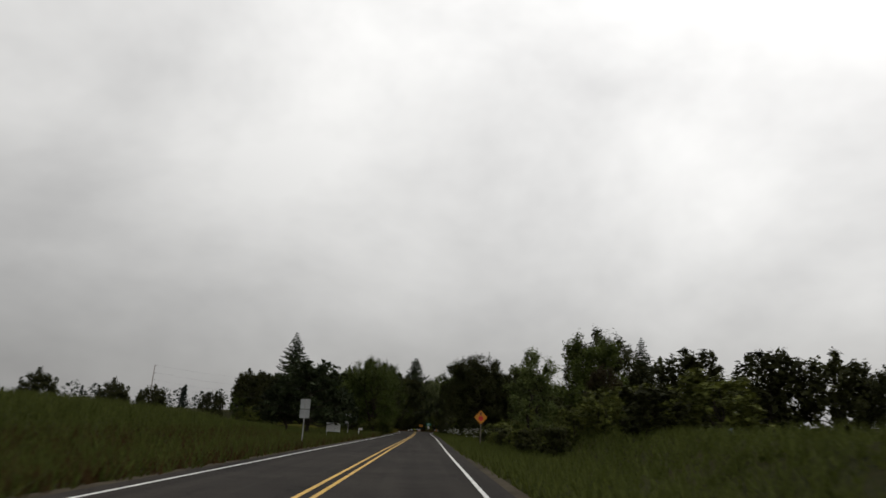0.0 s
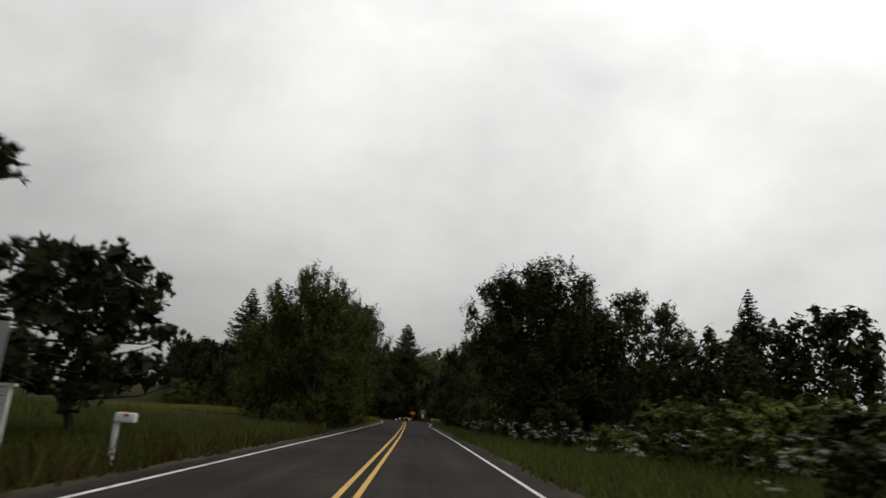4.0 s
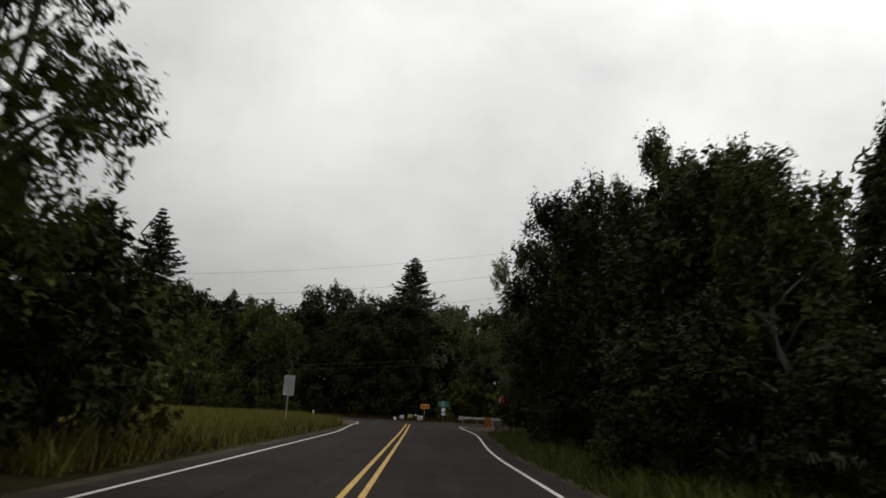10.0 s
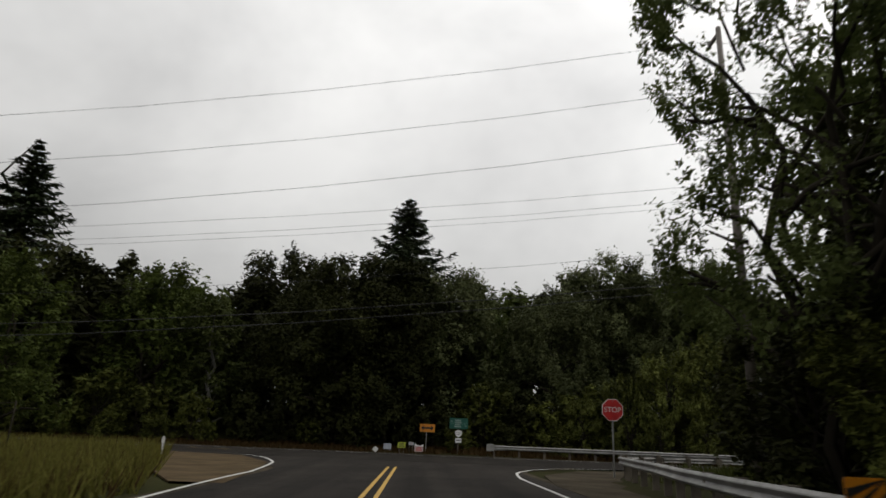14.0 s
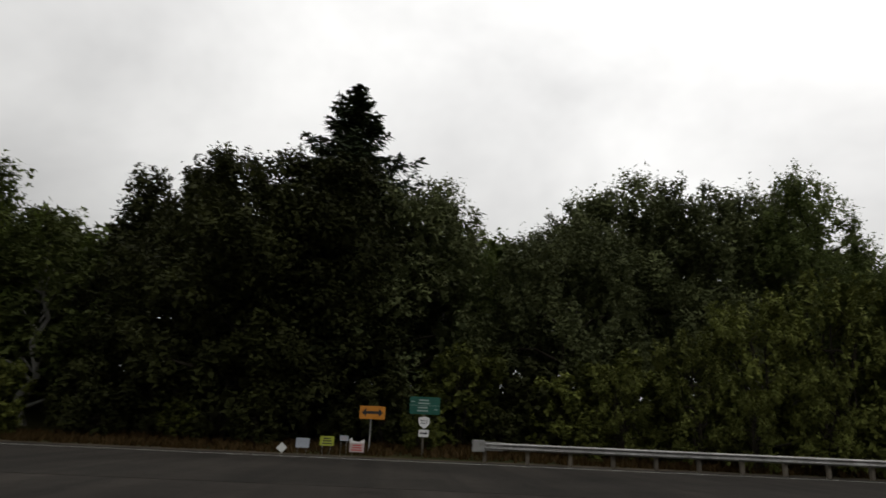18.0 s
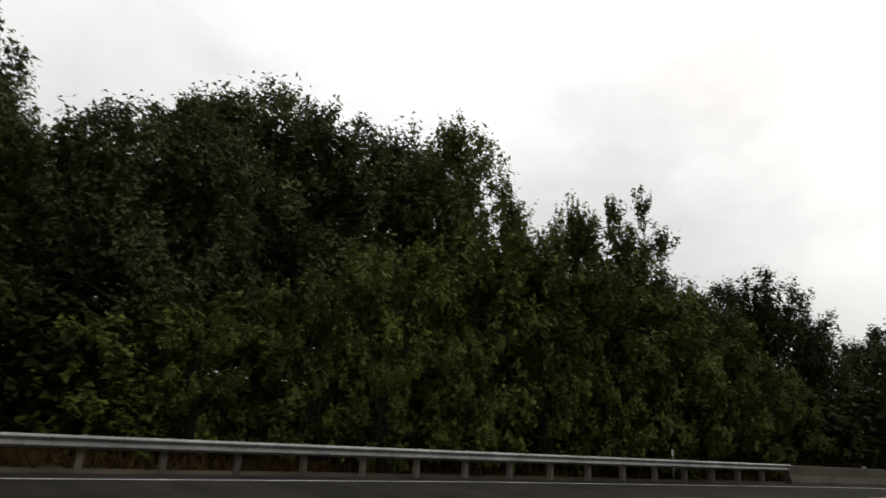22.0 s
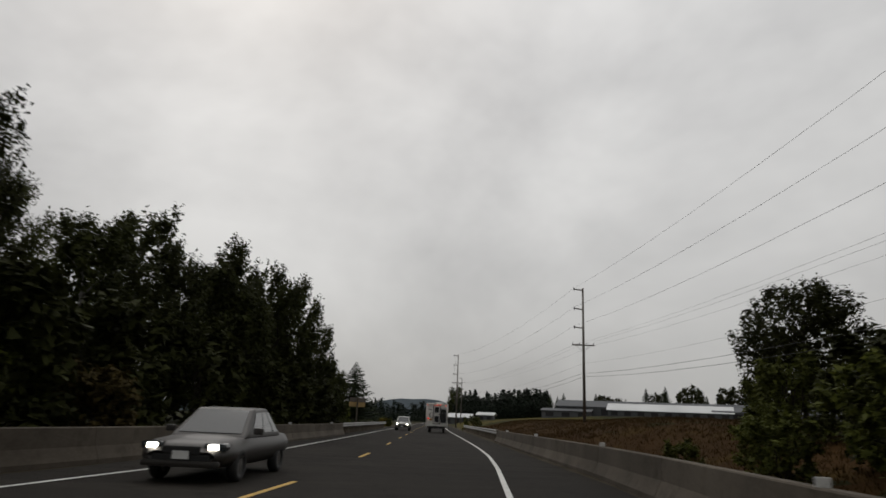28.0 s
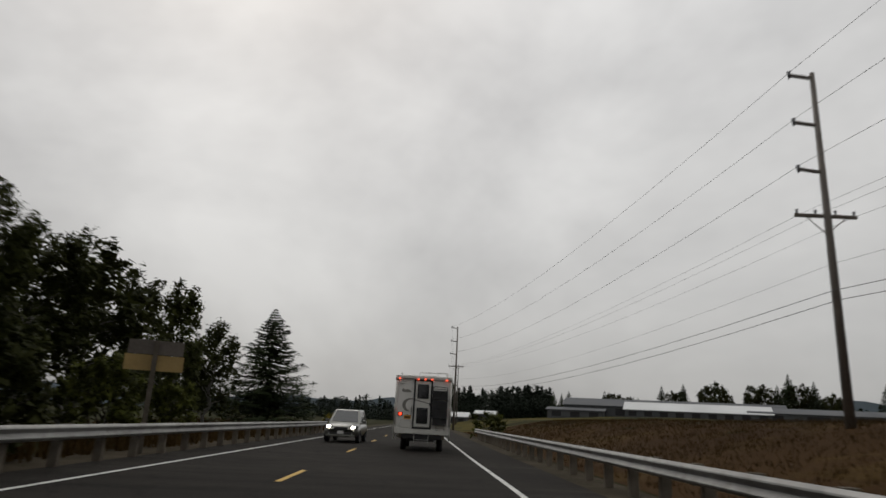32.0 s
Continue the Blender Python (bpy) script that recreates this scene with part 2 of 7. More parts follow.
PAINT_WHITE = surface("white_road_paint", (0.42, 0.42, 0.4), (0.68, 0.68, 0.65), 1.5, 35, 0.7, 0.15, dirt=(0.16, 0.155, 0.15))
PAINT_YELLOW = surface("yellow_road_paint", (0.42, 0.25, 0.035), (0.6, 0.37, 0.06), 1.5, 35, 0.7, 0.15, dirt=(0.2, 0.13, 0.05))
STEEL = surface("galvanised_steel", (0.2, 0.197, 0.19), (0.36, 0.355, 0.34), 1.2, 14, 0.55, 0.1, metal=0.6, dirt=(0.13, 0.115, 0.095), per_object=0.1)
STEEL_POST = surface("weathered_post_wood", (0.08, 0.07, 0.055), (0.17, 0.145, 0.115), 2.0, 25, 0.85, 0.35, per_object=0.2)
CONCRETE = surface("barrier_concrete", (0.055, 0.0455, 0.035), (0.112, 0.094, 0.073), 0.5, 18, 0.9, 0.3, dirt=(0.04, 0.032, 0.023), per_object=0.08)
POLE_WOOD = surface("pole_wood", (0.1, 0.085, 0.07), (0.2, 0.175, 0.15), 1.0, 20, 0.85, 0.3, dirt=(0.07, 0.06, 0.05))
POLE_STEEL = surface("pole_weathered_steel", (0.085, 0.072, 0.06), (0.15, 0.128, 0.108), 0.8, 12, 0.6, 0.1)
BARK = surface("bark", (0.02, 0.017, 0.012), (0.052, 0.045, 0.034), 2.0, 16, 0.95, 0.8, dist=0.05)
BARK_PALE = surface("pale_alder_bark", (0.1, 0.095, 0.085), (0.22, 0.21, 0.19), 2.0, 16, 0.9, 0.5, dist=0.03)
WIRE = plain("wire_black", (0.02, 0.02, 0.02), 0.6)
INSULATOR = plain("insulator_grey", (0.12, 0.12, 0.13), 0.4)
LEAF = {
    "oak": leaf_material("oak_leaves", (0.01418, 0.01553, 0.004496), (0.0432, 0.04725, 0.01397), 0.15),
    # darker alder and maple leaves: dimmer light past the bridge put into the colour
    "bridge": leaf_material("bridge_dimmed_leaves", (0.019, 0.0225, 0.0066), (0.062, 0.069, 0.02), 0.18),
    # paler and greyer than oak: haze over the forest put into the leaf colour
    "ash": leaf_material("hazed_ash_leaves", (0.04225, 0.05038, 0.02048), (0.1219, 0.1365, 0.05558), 0.2),
    "maple": leaf_material("maple_leaves", (0.0243, 0.03375, 0.007047), (0.081, 0.1026, 0.02187), 0.26),
    "alder": leaf_material("alder_leaves", (0.0208, 0.0273, 0.007254), (0.0715, 0.0832, 0.0234), 0.22),
    "light": leaf_material("willow_leaves", (0.045, 0.062, 0.016), (0.13, 0.155, 0.05), 0.3),
    "fir": leaf_material("fir_needles", (0.01755, 0.02633, 0.01141), (0.0468, 0.06045, 0.02545), 0.05),
    "pine": leaf_material("pine_needles", (0.0125, 0.01875, 0.007875), (0.03125, 0.04, 0.01575), 0.05),
    "shrub": leaf_material("bramble_leaves", (0.01747, 0.02083, 0.004838), (0.129, 0.1425, 0.03024), 0.22),
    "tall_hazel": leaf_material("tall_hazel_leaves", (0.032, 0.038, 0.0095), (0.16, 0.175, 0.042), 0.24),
    "bronze": leaf_material("bronze_shrub_leaves", (0.0374, 0.0286, 0.01089), (0.0935, 0.0704, 0.02376), 0.2),
    "russet": leaf_material("russet_leaves", (0.018, 0.015, 0.0065), (0.046, 0.036, 0.014), 0.2),
    "grass": leaf_material("meadow_grass", (0.026, 0.034, 0.0075), (0.086, 0.098, 0.022), 0.25),
    "corner": leaf_material("olive_grass", (0.05, 0.052, 0.011), (0.16, 0.148, 0.034), 0.25),
    "dry": leaf_material("dry_grass", (0.03, 0.0175, 0.006), (0.07, 0.043, 0.015), 0.2),
    "umbel": leaf_material("white_umbels", (0.2, 0.2, 0.17), (0.42, 0.42, 0.37), 0.2),
    "far": leaf_material("far_woods_leaves", (0.012, 0.018, 0.012), (0.028, 0.036, 0.025), 0.05),
    "gorse": leaf_material("yellow_broom", (0.1, 0.08, 0.01), (0.32, 0.24, 0.03), 0.2),
}


# ---- mesh helpers ----
def mesh_of(name, verts, faces, mats, smooth=False, index=None):
    me = bpy.data.meshes.new(name)
    me.from_pydata([tuple(v) for v in verts], [], faces)
    for m in (mats if isinstance(mats, (list, tuple)) else [mats]):
        me.materials.append(m)
    if smooth:
        me.polygons.foreach_set("use_smooth", [True] * len(me.polygons))
    if index is not None:
        me.polygons.foreach_set("material_index", index)
    me.update()
    return me


def cards_mesh(name, v, mat):
    """A mesh of loose leaf faces from an array (n, corners, 3)."""
    n, c = v.shape[:2]
    me = bpy.data.meshes.new(name)
    me.vertices.add(n * c)
    me.vertices.foreach_set("co", np.ascontiguousarray(v, dtype=np.float32).ravel())
    me.loops.add(n * c)
    me.loops.foreach_set("vertex_index", np.arange(n * c, dtype=np.int32))
    me.polygons.add(n)
    me.polygons.foreach_set("loop_start", np.arange(0, n * c, c, dtype=np.int32))
    me.materials.append(mat)
    me.update(calc_edges=True)
    return me


def part(name, bm, material, parent=None, label="", smooth=False):
    me = bpy.data.meshes.new(name)
    bm.to_mesh(me)
    bm.free()
    me.materials.append(material)
    if smooth:
        me.polygons.foreach_set("use_smooth", [True] * len(me.polygons))
    ob = new(name, me)
    ob.parent = parent
    if label:
        ob["label"] = label
    return ob


def share(name, me, parent=None, m=None, label=""):
    ob = new(name, me)
    ob.parent = parent
    if m is not None:
        ob.matrix_basis = m
    if label:
        ob["label"] = label
    return ob


def thing(name, x, y, z=0.0, rz=0.0, label="", category="", group="", kind=""):
    e = new(name)
    e.matrix_basis = pose(x, y, z, 0, 0, rz)
    return tagged(e, label, category, group, kind)


def box_bm(sx, sy, sz, bevel=0.0, at=(0, 0, 0), bm=None):
    """A box centred at a place, with bevelled edges."""
    b = bmesh.new()
    bmesh.ops.create_cube(b, size=1.0, matrix=Matrix.Diagonal((sx, sy, sz, 1)))
    if bevel:
        bmesh.ops.bevel(b, geom=b.edges[:], offset=bevel, segments=2, profile=0.7, affect="EDGES")
    bmesh.ops.translate(b, vec=at, verts=b.verts[:])
    if bm is None:
        return b
    me = bpy.data.meshes.new("tmp")
    b.to_mesh(me)
    b.free()
    bm.from_mesh(me)
    bpy.data.meshes.remove(me)
    return bm


def tube_data(points, radii, sides=8, cap=True):
    """Vertices and faces of a tube along points."""
    v, f = [], []
    pts = [Vector(p) for p in points]
    n = len(pts)
    for i, p in enumerate(pts):
        d = (pts[min(i + 1, n - 1)] - pts[max(i - 1, 0)]).normalized()
        a = d.cross(Vector((0.0, 0.0, 1.0)) if abs(d.z) < 0.9 else Vector((1.0, 0.0, 0.0))).normalized()
        b = d.cross(a)
        r = radii[i] if isinstance(radii, (list, tuple)) else radii
        for k in range(sides):
            t = 2 * math.pi * k / sides
            v.append(p + a * (r * math.cos(t)) + b * (r * math.sin(t)))
    for i in range(n - 1):
        for k in range(sides):
            k2 = (k + 1) % sides
            f.append((i * sides + k, i * sides + k2, (i + 1) * sides + k2, (i + 1) * sides + k))
    if cap:
        f.append(tuple(range(sides))[::-1])
        f.append(tuple((n - 1) * sides + k for k in range(sides)))
    return v, f


def tube_mesh(name, points, radii, mat, sides=8):
    v, f = tube_data(points, radii, sides)
    return mesh_of(name, v, f, mat, True)


def tube_part(name, points, radii, mat, parent, sides=8, label=""):
    return share(name, tube_mesh(name, points, radii, mat, sides), parent, None, label)


def prism_mesh(name, outline, y0, y1, mat):
    """An outline in x and z, pushed from y0 to y1."""
    n = len(outline)
    v = [(x, y0, z) for x, z in outline] + [(x, y1, z) for x, z in outline]
    f = [tuple(range(n)), tuple(range(2 * n - 1, n - 1, -1))]
    f += [(i + n, (i + 1) % n + n, (i + 1) % n, i) for i in range(n)]
    return mesh_of(name, v, f, mat)


def along(points, step):
    """Places every step metres along a line in plan: x, y, heading."""
    out, left = [], 0.0
    for (x0, y0), (x1, y1) in zip(points, points[1:]):
        length = math.hypot(x1 - x0, y1 - y0)
        s = left
        while s < length:
            k = s / length
            out.append((x0 + (x1 - x0) * k, y0 + (y1 - y0) * k, math.degrees(math.atan2(y1 - y0, x1 - x0))))
            s += step
        left = s - length
    return out


def interp(x, table):
    return float(np.interp(x, [p[0] for p in table], [p[1] for p in table]))


def smooth_line(points, n=4):
    """Rounds a plan line by Catmull-Rom."""
    out = []
    p = [Vector((a, b)) for a, b in points]
    for i in range(len(p) - 1):
        a, b, c, d = p[max(i - 1, 0)], p[i], p[i + 1], p[min(i + 2, len(p) - 1)]
        for k in range(n):
            t = k / n
            q = 0.5 * (2 * b + (c - a) * t + (2 * a - 5 * b + 4 * c - d) * t * t + (3 * b - a - 3 * c + d) * t ** 3)
            out.append((q.x, q.y))
    out.append(tuple(points[-1]))
    return out


# ---- plan lines ----
# country road: centre line x for each y
CENTRE = [(-60, -2.6), (0, -2.2), (17, -2.05), (40, -1.85), (62, -1.55), (85, -1.3), (100, -1.15), (137, -1.0), (170, -1.05), (196, -1.2), (206, -1.2)]
# highway: camera lane reference y for each x, and the lines beside it
LANE = [(-400, 236), (-60, 212.5), (0, 209.2), (20, 207.6), (39, 205.6), (50, 204.0), (62, 202.7), (80, 200.7), (130, 195.2), (300, 175.4), (700, 129), (1500, 36)]
NORTH_LINE = [(-400, 246), (-60, 221.5), (0, 217.8), (20, 216.4), (39, 213.6), (50, 211.0), (62, 209.1), (80, 207.0), (130, 201.4), (300, 181.6), (700, 135.2), (1500, 42.2)]
NORTH_RAIL = [(5.6, 219.0), (20, 217.6), (32, 216.3), (39.6, 215.5)]


def lane_y(x):
    return interp(x, LANE)


def north_y(x):
    return interp(x, NORTH_LINE)


def centre_x(y):
    return interp(y, CENTRE)


def sstep(a, b, t):
    k = min(1.0, max(0.0, (t - a) / (b - a)))
    return k * k * (3 - 2 * k)


def ground_z(x, y):
    """Height of the land."""
    z = -0.06
    d1 = abs(x - centre_x(y)) if y < 206 else 99.0
    away1 = sstep(5.2, 9.5, d1)
    nl, ll = north_y(x), lane_y(x)
    awayn = sstep(2.4, 6.0, y - nl)
    aways = sstep(4.9, 9.0, ll - y)
    n = noise.noise(Vector((x * 0.07, y * 0.07, 0.0))) * 0.35 + noise.noise(Vector((x * 0.3, y * 0.3, 4.0))) * 0.1
    if y >= nl:
        z += awayn * (n + 0.1) + sstep(5, 40, y - nl) * 5.0 * sstep(120, 60, x)
        return z
    if y > ll - 5:
        return z
    south = away1 * aways
    z += south * n * 0.6
    if x < centre_x(y):
        z += south * (sstep(8, 45, -x) * 1.6 * sstep(150, 90, y) + sstep(7, 17, -x) * 1.3 * sstep(60, 44, y))
    else:
        z += south * 1.5 * sstep(6, 11, x) * sstep(66, 50, y) * sstep(45, 20, x)
        far = math.hypot(x - 85, y - 195)
        z += aways * sstep(30, 55, x) * (2.3 * sstep(4.5, 20, ll - y) + 5.6 * sstep(40, 330, far) * sstep(5, 105, ll - y))
        z -= aways * 1.6 * sstep(24, 40, x) * sstep(84, 70, x) * sstep(26, 12, ll - y)
    return z


# ---- ground, roads ----
def axis(lo, hi, fine_lo, fine_hi, step, grow):
    a = list(np.arange(fine_lo, fine_hi + 0.01, step))
    s, v = step, fine_hi
    while v < hi:
        s *= grow
        v += s
        a.append(min(v, hi))
    s, v = step, fine_lo
    while v > lo:
        s *= grow
        v -= s
        a.insert(0, max(v, lo))
    return a


gx = axis(-2500, 2500, -44, 150, 1.6, 1.25)
gy = axis(-1500, 2500, -20, 252, 1.6, 1.25)
gv = [(x, y, ground_z(x, y)) for y in gy for x in gx]
gf = [(j * len(gx) + i, j * len(gx) + i + 1, (j + 1) * len(gx) + i + 1, (j + 1) * len(gx) + i) for j in range(len(gy) - 1) for i in range(len(gx) - 1)]
tagged(new("ground", mesh_of("ground", gv, gf, GROUND, True)), "grassy meadow ground with earth and verge growth", "ground", kind="structure")


def ribbon(name, left, right, z, mat, label, category):
    """A strip between two plan lines of equal length, with a little thickness."""
    n = len(left)
    v = [(*p, z) for p in left] + [(*p, z) for p in right] + [(*p, z - 0.05) for p in left] + [(*p, z - 0.05) for p in right]
    f = []
    for i in range(n - 1):
        f.append((i, n + i, n + i + 1, i + 1))
        f.append((i, i + 1, 2 * n + i + 1, 2 * n + i))
        f.append((n + i + 1, n + i, 3 * n + i, 3 * n + i + 1))
    return tagged(new(name, mesh_of(name, v, f, mat)), label, category, kind="structure")


ys = [y for y in np.arange(-60, 206.1, 2.0)]


def flare_l(y):
    return 4.1 + 9.0 * sstep(190, 207, y) ** 2


def flare_r(y):
    return 4.2 + 1.3 * sstep(150, 180, y) + 5.0 * sstep(196, 207, y) ** 2


ribbon("country_road", [(centre_x(y) - flare_l(y), y) for y in ys], [(centre_x(y) + flare_r(y), y) for y in ys], 0.0, ASPHALT, "worn grey asphalt two-lane country road", "road")
xs = sorted(set(list(np.arange(-400, -60, 20)) + list(np.arange(-60, 160, 2.0)) + list(np.arange(160, 1500, 30))))
ribbon("highway", [(x, north_y(x) + 1.5) for x in xs], [(x, lane_y(x) - 3.9) for x in xs], 0.006, ASPHALT_NEW, "grey asphalt highway with wide shoulders", "road")
ribbon("north_shoulder", [(x, north_y(x) + 3.6) for x in xs], [(x, north_y(x) + 1.4) for x in xs], -0.012, GRAVEL, "strip of pale gravel along the highway", "road shoulder")
ribbon("south_shoulder", [(x, lane_y(x) - 3.8) for x in xs if x > 14], [(x, lane_y(x) - 5.2) for x in xs if x > 14], -0.012, GRAVEL, "strip of gravel behind the highway edge", "road shoulder")
ribbon("east_verge_gravel", [(centre_x(y) + flare_r(y) - 0.1, y) for y in ys], [(centre_x(y) + flare_r(y) + 0.35, y) for y in ys], -0.012, GRAVEL, "narrow gravel edge of the country road", "road shoulder")
ribbon("west_verge_gravel", [(centre_x(y) - flare_l(y) - 0.4, y) for y in ys], [(centre_x(y) - flare_l(y) + 0.1, y) for y in ys], -0.012, GRAVEL, "narrow gravel edge of the country road", "road shoulder")


SOIL_TAN = surface("tan_corner_gravel", (0.05, 0.036, 0.02), (0.11, 0.08, 0.047), 0.7, 22, 0.95, 0.5, dirt=(0.05, 0.048, 0.022))
ribbon("corner_gravel", [(-6.4, 186.0), (-9.4, 192.0), (-11.6, 198.0), (-14.5, 203.0), (-22.0, 206.6)], [(-5.0, 186.0), (-5.7, 192.0), (-6.6, 198.0), (-9.5, 204.6), (-19.0, 208.6)], 0.004, SOIL_TAN, "pale tan gravel corner of the junction", "road shoulder")


ribbon("stop_corner_gravel", [(4.4, 184.0), (4.35, 190.0), (5.1, 196.0), (7.7, 201.2), (12.6, 203.9)], [(5.7, 184.0), (6.9, 190.0), (7.9, 195.0), (9.4, 199.0), (12.6, 201.7)], 0.003, GRAVEL, "dark gravel inside the curved guard rail", "road shoulder")


def stripe(points, width, mat, label, z=0.006, name="road_marking"):
    n = len(points)
    lft, rgt = [], []
    for i in range(n):
        a, b = Vector(points[max(i - 1, 0)]), Vector(points[min(i + 1, n - 1)])
        d = (b - a).normalized()
        o = Vector((-d.y, d.x)) * (width / 2)
        p = Vector(points[i])
        lft.append(tuple(p + o))
        rgt.append(tuple(p - o))
    v = [(*p, z) for p in lft] + [(*p, z) for p in rgt]
    f = [(i, n + i, n + i + 1, i + 1) for i in range(n - 1)]
    return tagged(new(name, mesh_of(name, v, f, mat)), label, "road marking", kind="structure")


for off in (-0.16, 0.16):
    stripe([(centre_x(y) + off, y) for y in np.arange(-60, 199, 2.0)], 0.11, PAINT_YELLOW, "double yellow centre line on the country road")


def right_edge(y):
    return centre_x(y) + 3.55 + 1.3 * sstep(150, 180, y)


stripe([(right_edge(y), y) for y in np.arange(-60, 193, 2.0)] + smooth_line([(right_edge(192), 193), (4.4, 198), (7.0, 202.6), (12.5, 205.4)]), 0.11, PAINT_WHITE, "white edge line of the country road")
stripe([(centre_x(y) - 3.55 - 0.9 * sstep(165, 190, y), y) for y in np.arange(-60, 191, 2.0)] + smooth_line([(-5.6, 191), (-6.1, 195.8), (-6.8, 199.6), (-8.9, 204.8), (-12.6, 207.6), (-20, 209.2)]), 0.11, PAINT_WHITE, "white edge line curving round the junction corner")
EAST_LINE = [(13, 206.3), (20, 206.5), (27, 206.1), (34, 205.4), (40, 204.55), (47, 203.3), (55, 201.85), (62, 200.75), (69, 199.85), (76, 199.05), (85, 198.1), (95, 197.0), (104, 196.1), (130, 193.3), (300, 173.5), (700, 127.1), (1500, 34.1)]
stripe([(x, interp(x, EAST_LINE)) for x in xs if 13 < x < 900], 0.13, PAINT_WHITE, "white edge line of the highway", 0.012)
stripe([(x, north_y(x)) for x in xs if -200 < x < 900], 0.13, PAINT_WHITE, "white edge line of the highway", 0.012)
for k in range(28):
    x0 = -40 + k * 12.2
    if -14 < x0 < 12:
        continue
    stripe([(x, (lane_y(x) + north_y(x) - 0.6) / 2 ) for x in (x0, x0 + 1.5, x0 + 3.0)], 0.13, PAINT_YELLOW, "broken yellow centre line of the highway", 0.012)


# ---- trees ----
def unit(a):
    return a / (np.linalg.norm(a, axis=1)[:, None] + 1e-9)


def leaf_cards(centres, size, rng, droop=0.3, long=1.5, out=None):
    """Leaf faces round given places; out turns their upper side outward."""
    n = len(centres)
    nrm = rng.normal(size=(n, 3)) * 0.5
    nrm[:, 2] += 0.85
    if out is not None:
        nrm += out * 0.5
    nrm = unit(nrm)
    d = rng.normal(size=(n, 3))
    d[:, 2] -= droop
    if out is not None:
        d += out * 0.5
    d -= nrm * (d * nrm).sum(1)[:, None] * 0.9
    d = unit(d)
    s = unit(np.cross(d, nrm))
    ln = (np.asarray(size) * (0.65 + 0.7 * rng.random(n)))[:, None]
    w = ln / long * 0.5
    return np.stack([centres - d * ln * 0.45 + s * w, centres + d * ln * 0.55, centres - d * ln * 0.3 - s * w], 1)


def limb(p0, p1, r0, r1, rng, sag=0.1, n=3, sides=5):
    p0, p1 = np.array(p0), np.array(p1)
    pts = []
    for i in range(n + 1):
        k = i / n
        q = p0 + (p1 - p0) * k + rng.normal(size=3) * 0.04 * np.linalg.norm(p1 - p0) * (0 < i < n)
        q[2] += sag * math.sin(k * math.pi) * np.linalg.norm(p1 - p0)
        pts.append(tuple(q))
    return tube_data(pts, [r0 + (r1 - r0) * i / n for i in range(n + 1)], sides, False)


def join(datas):
    v, f = [], []
    for a, b in datas:
        o = len(v)
        v += a
        f += [tuple(i + o for i in q) for q in b]
    return v, f


TREES = {}


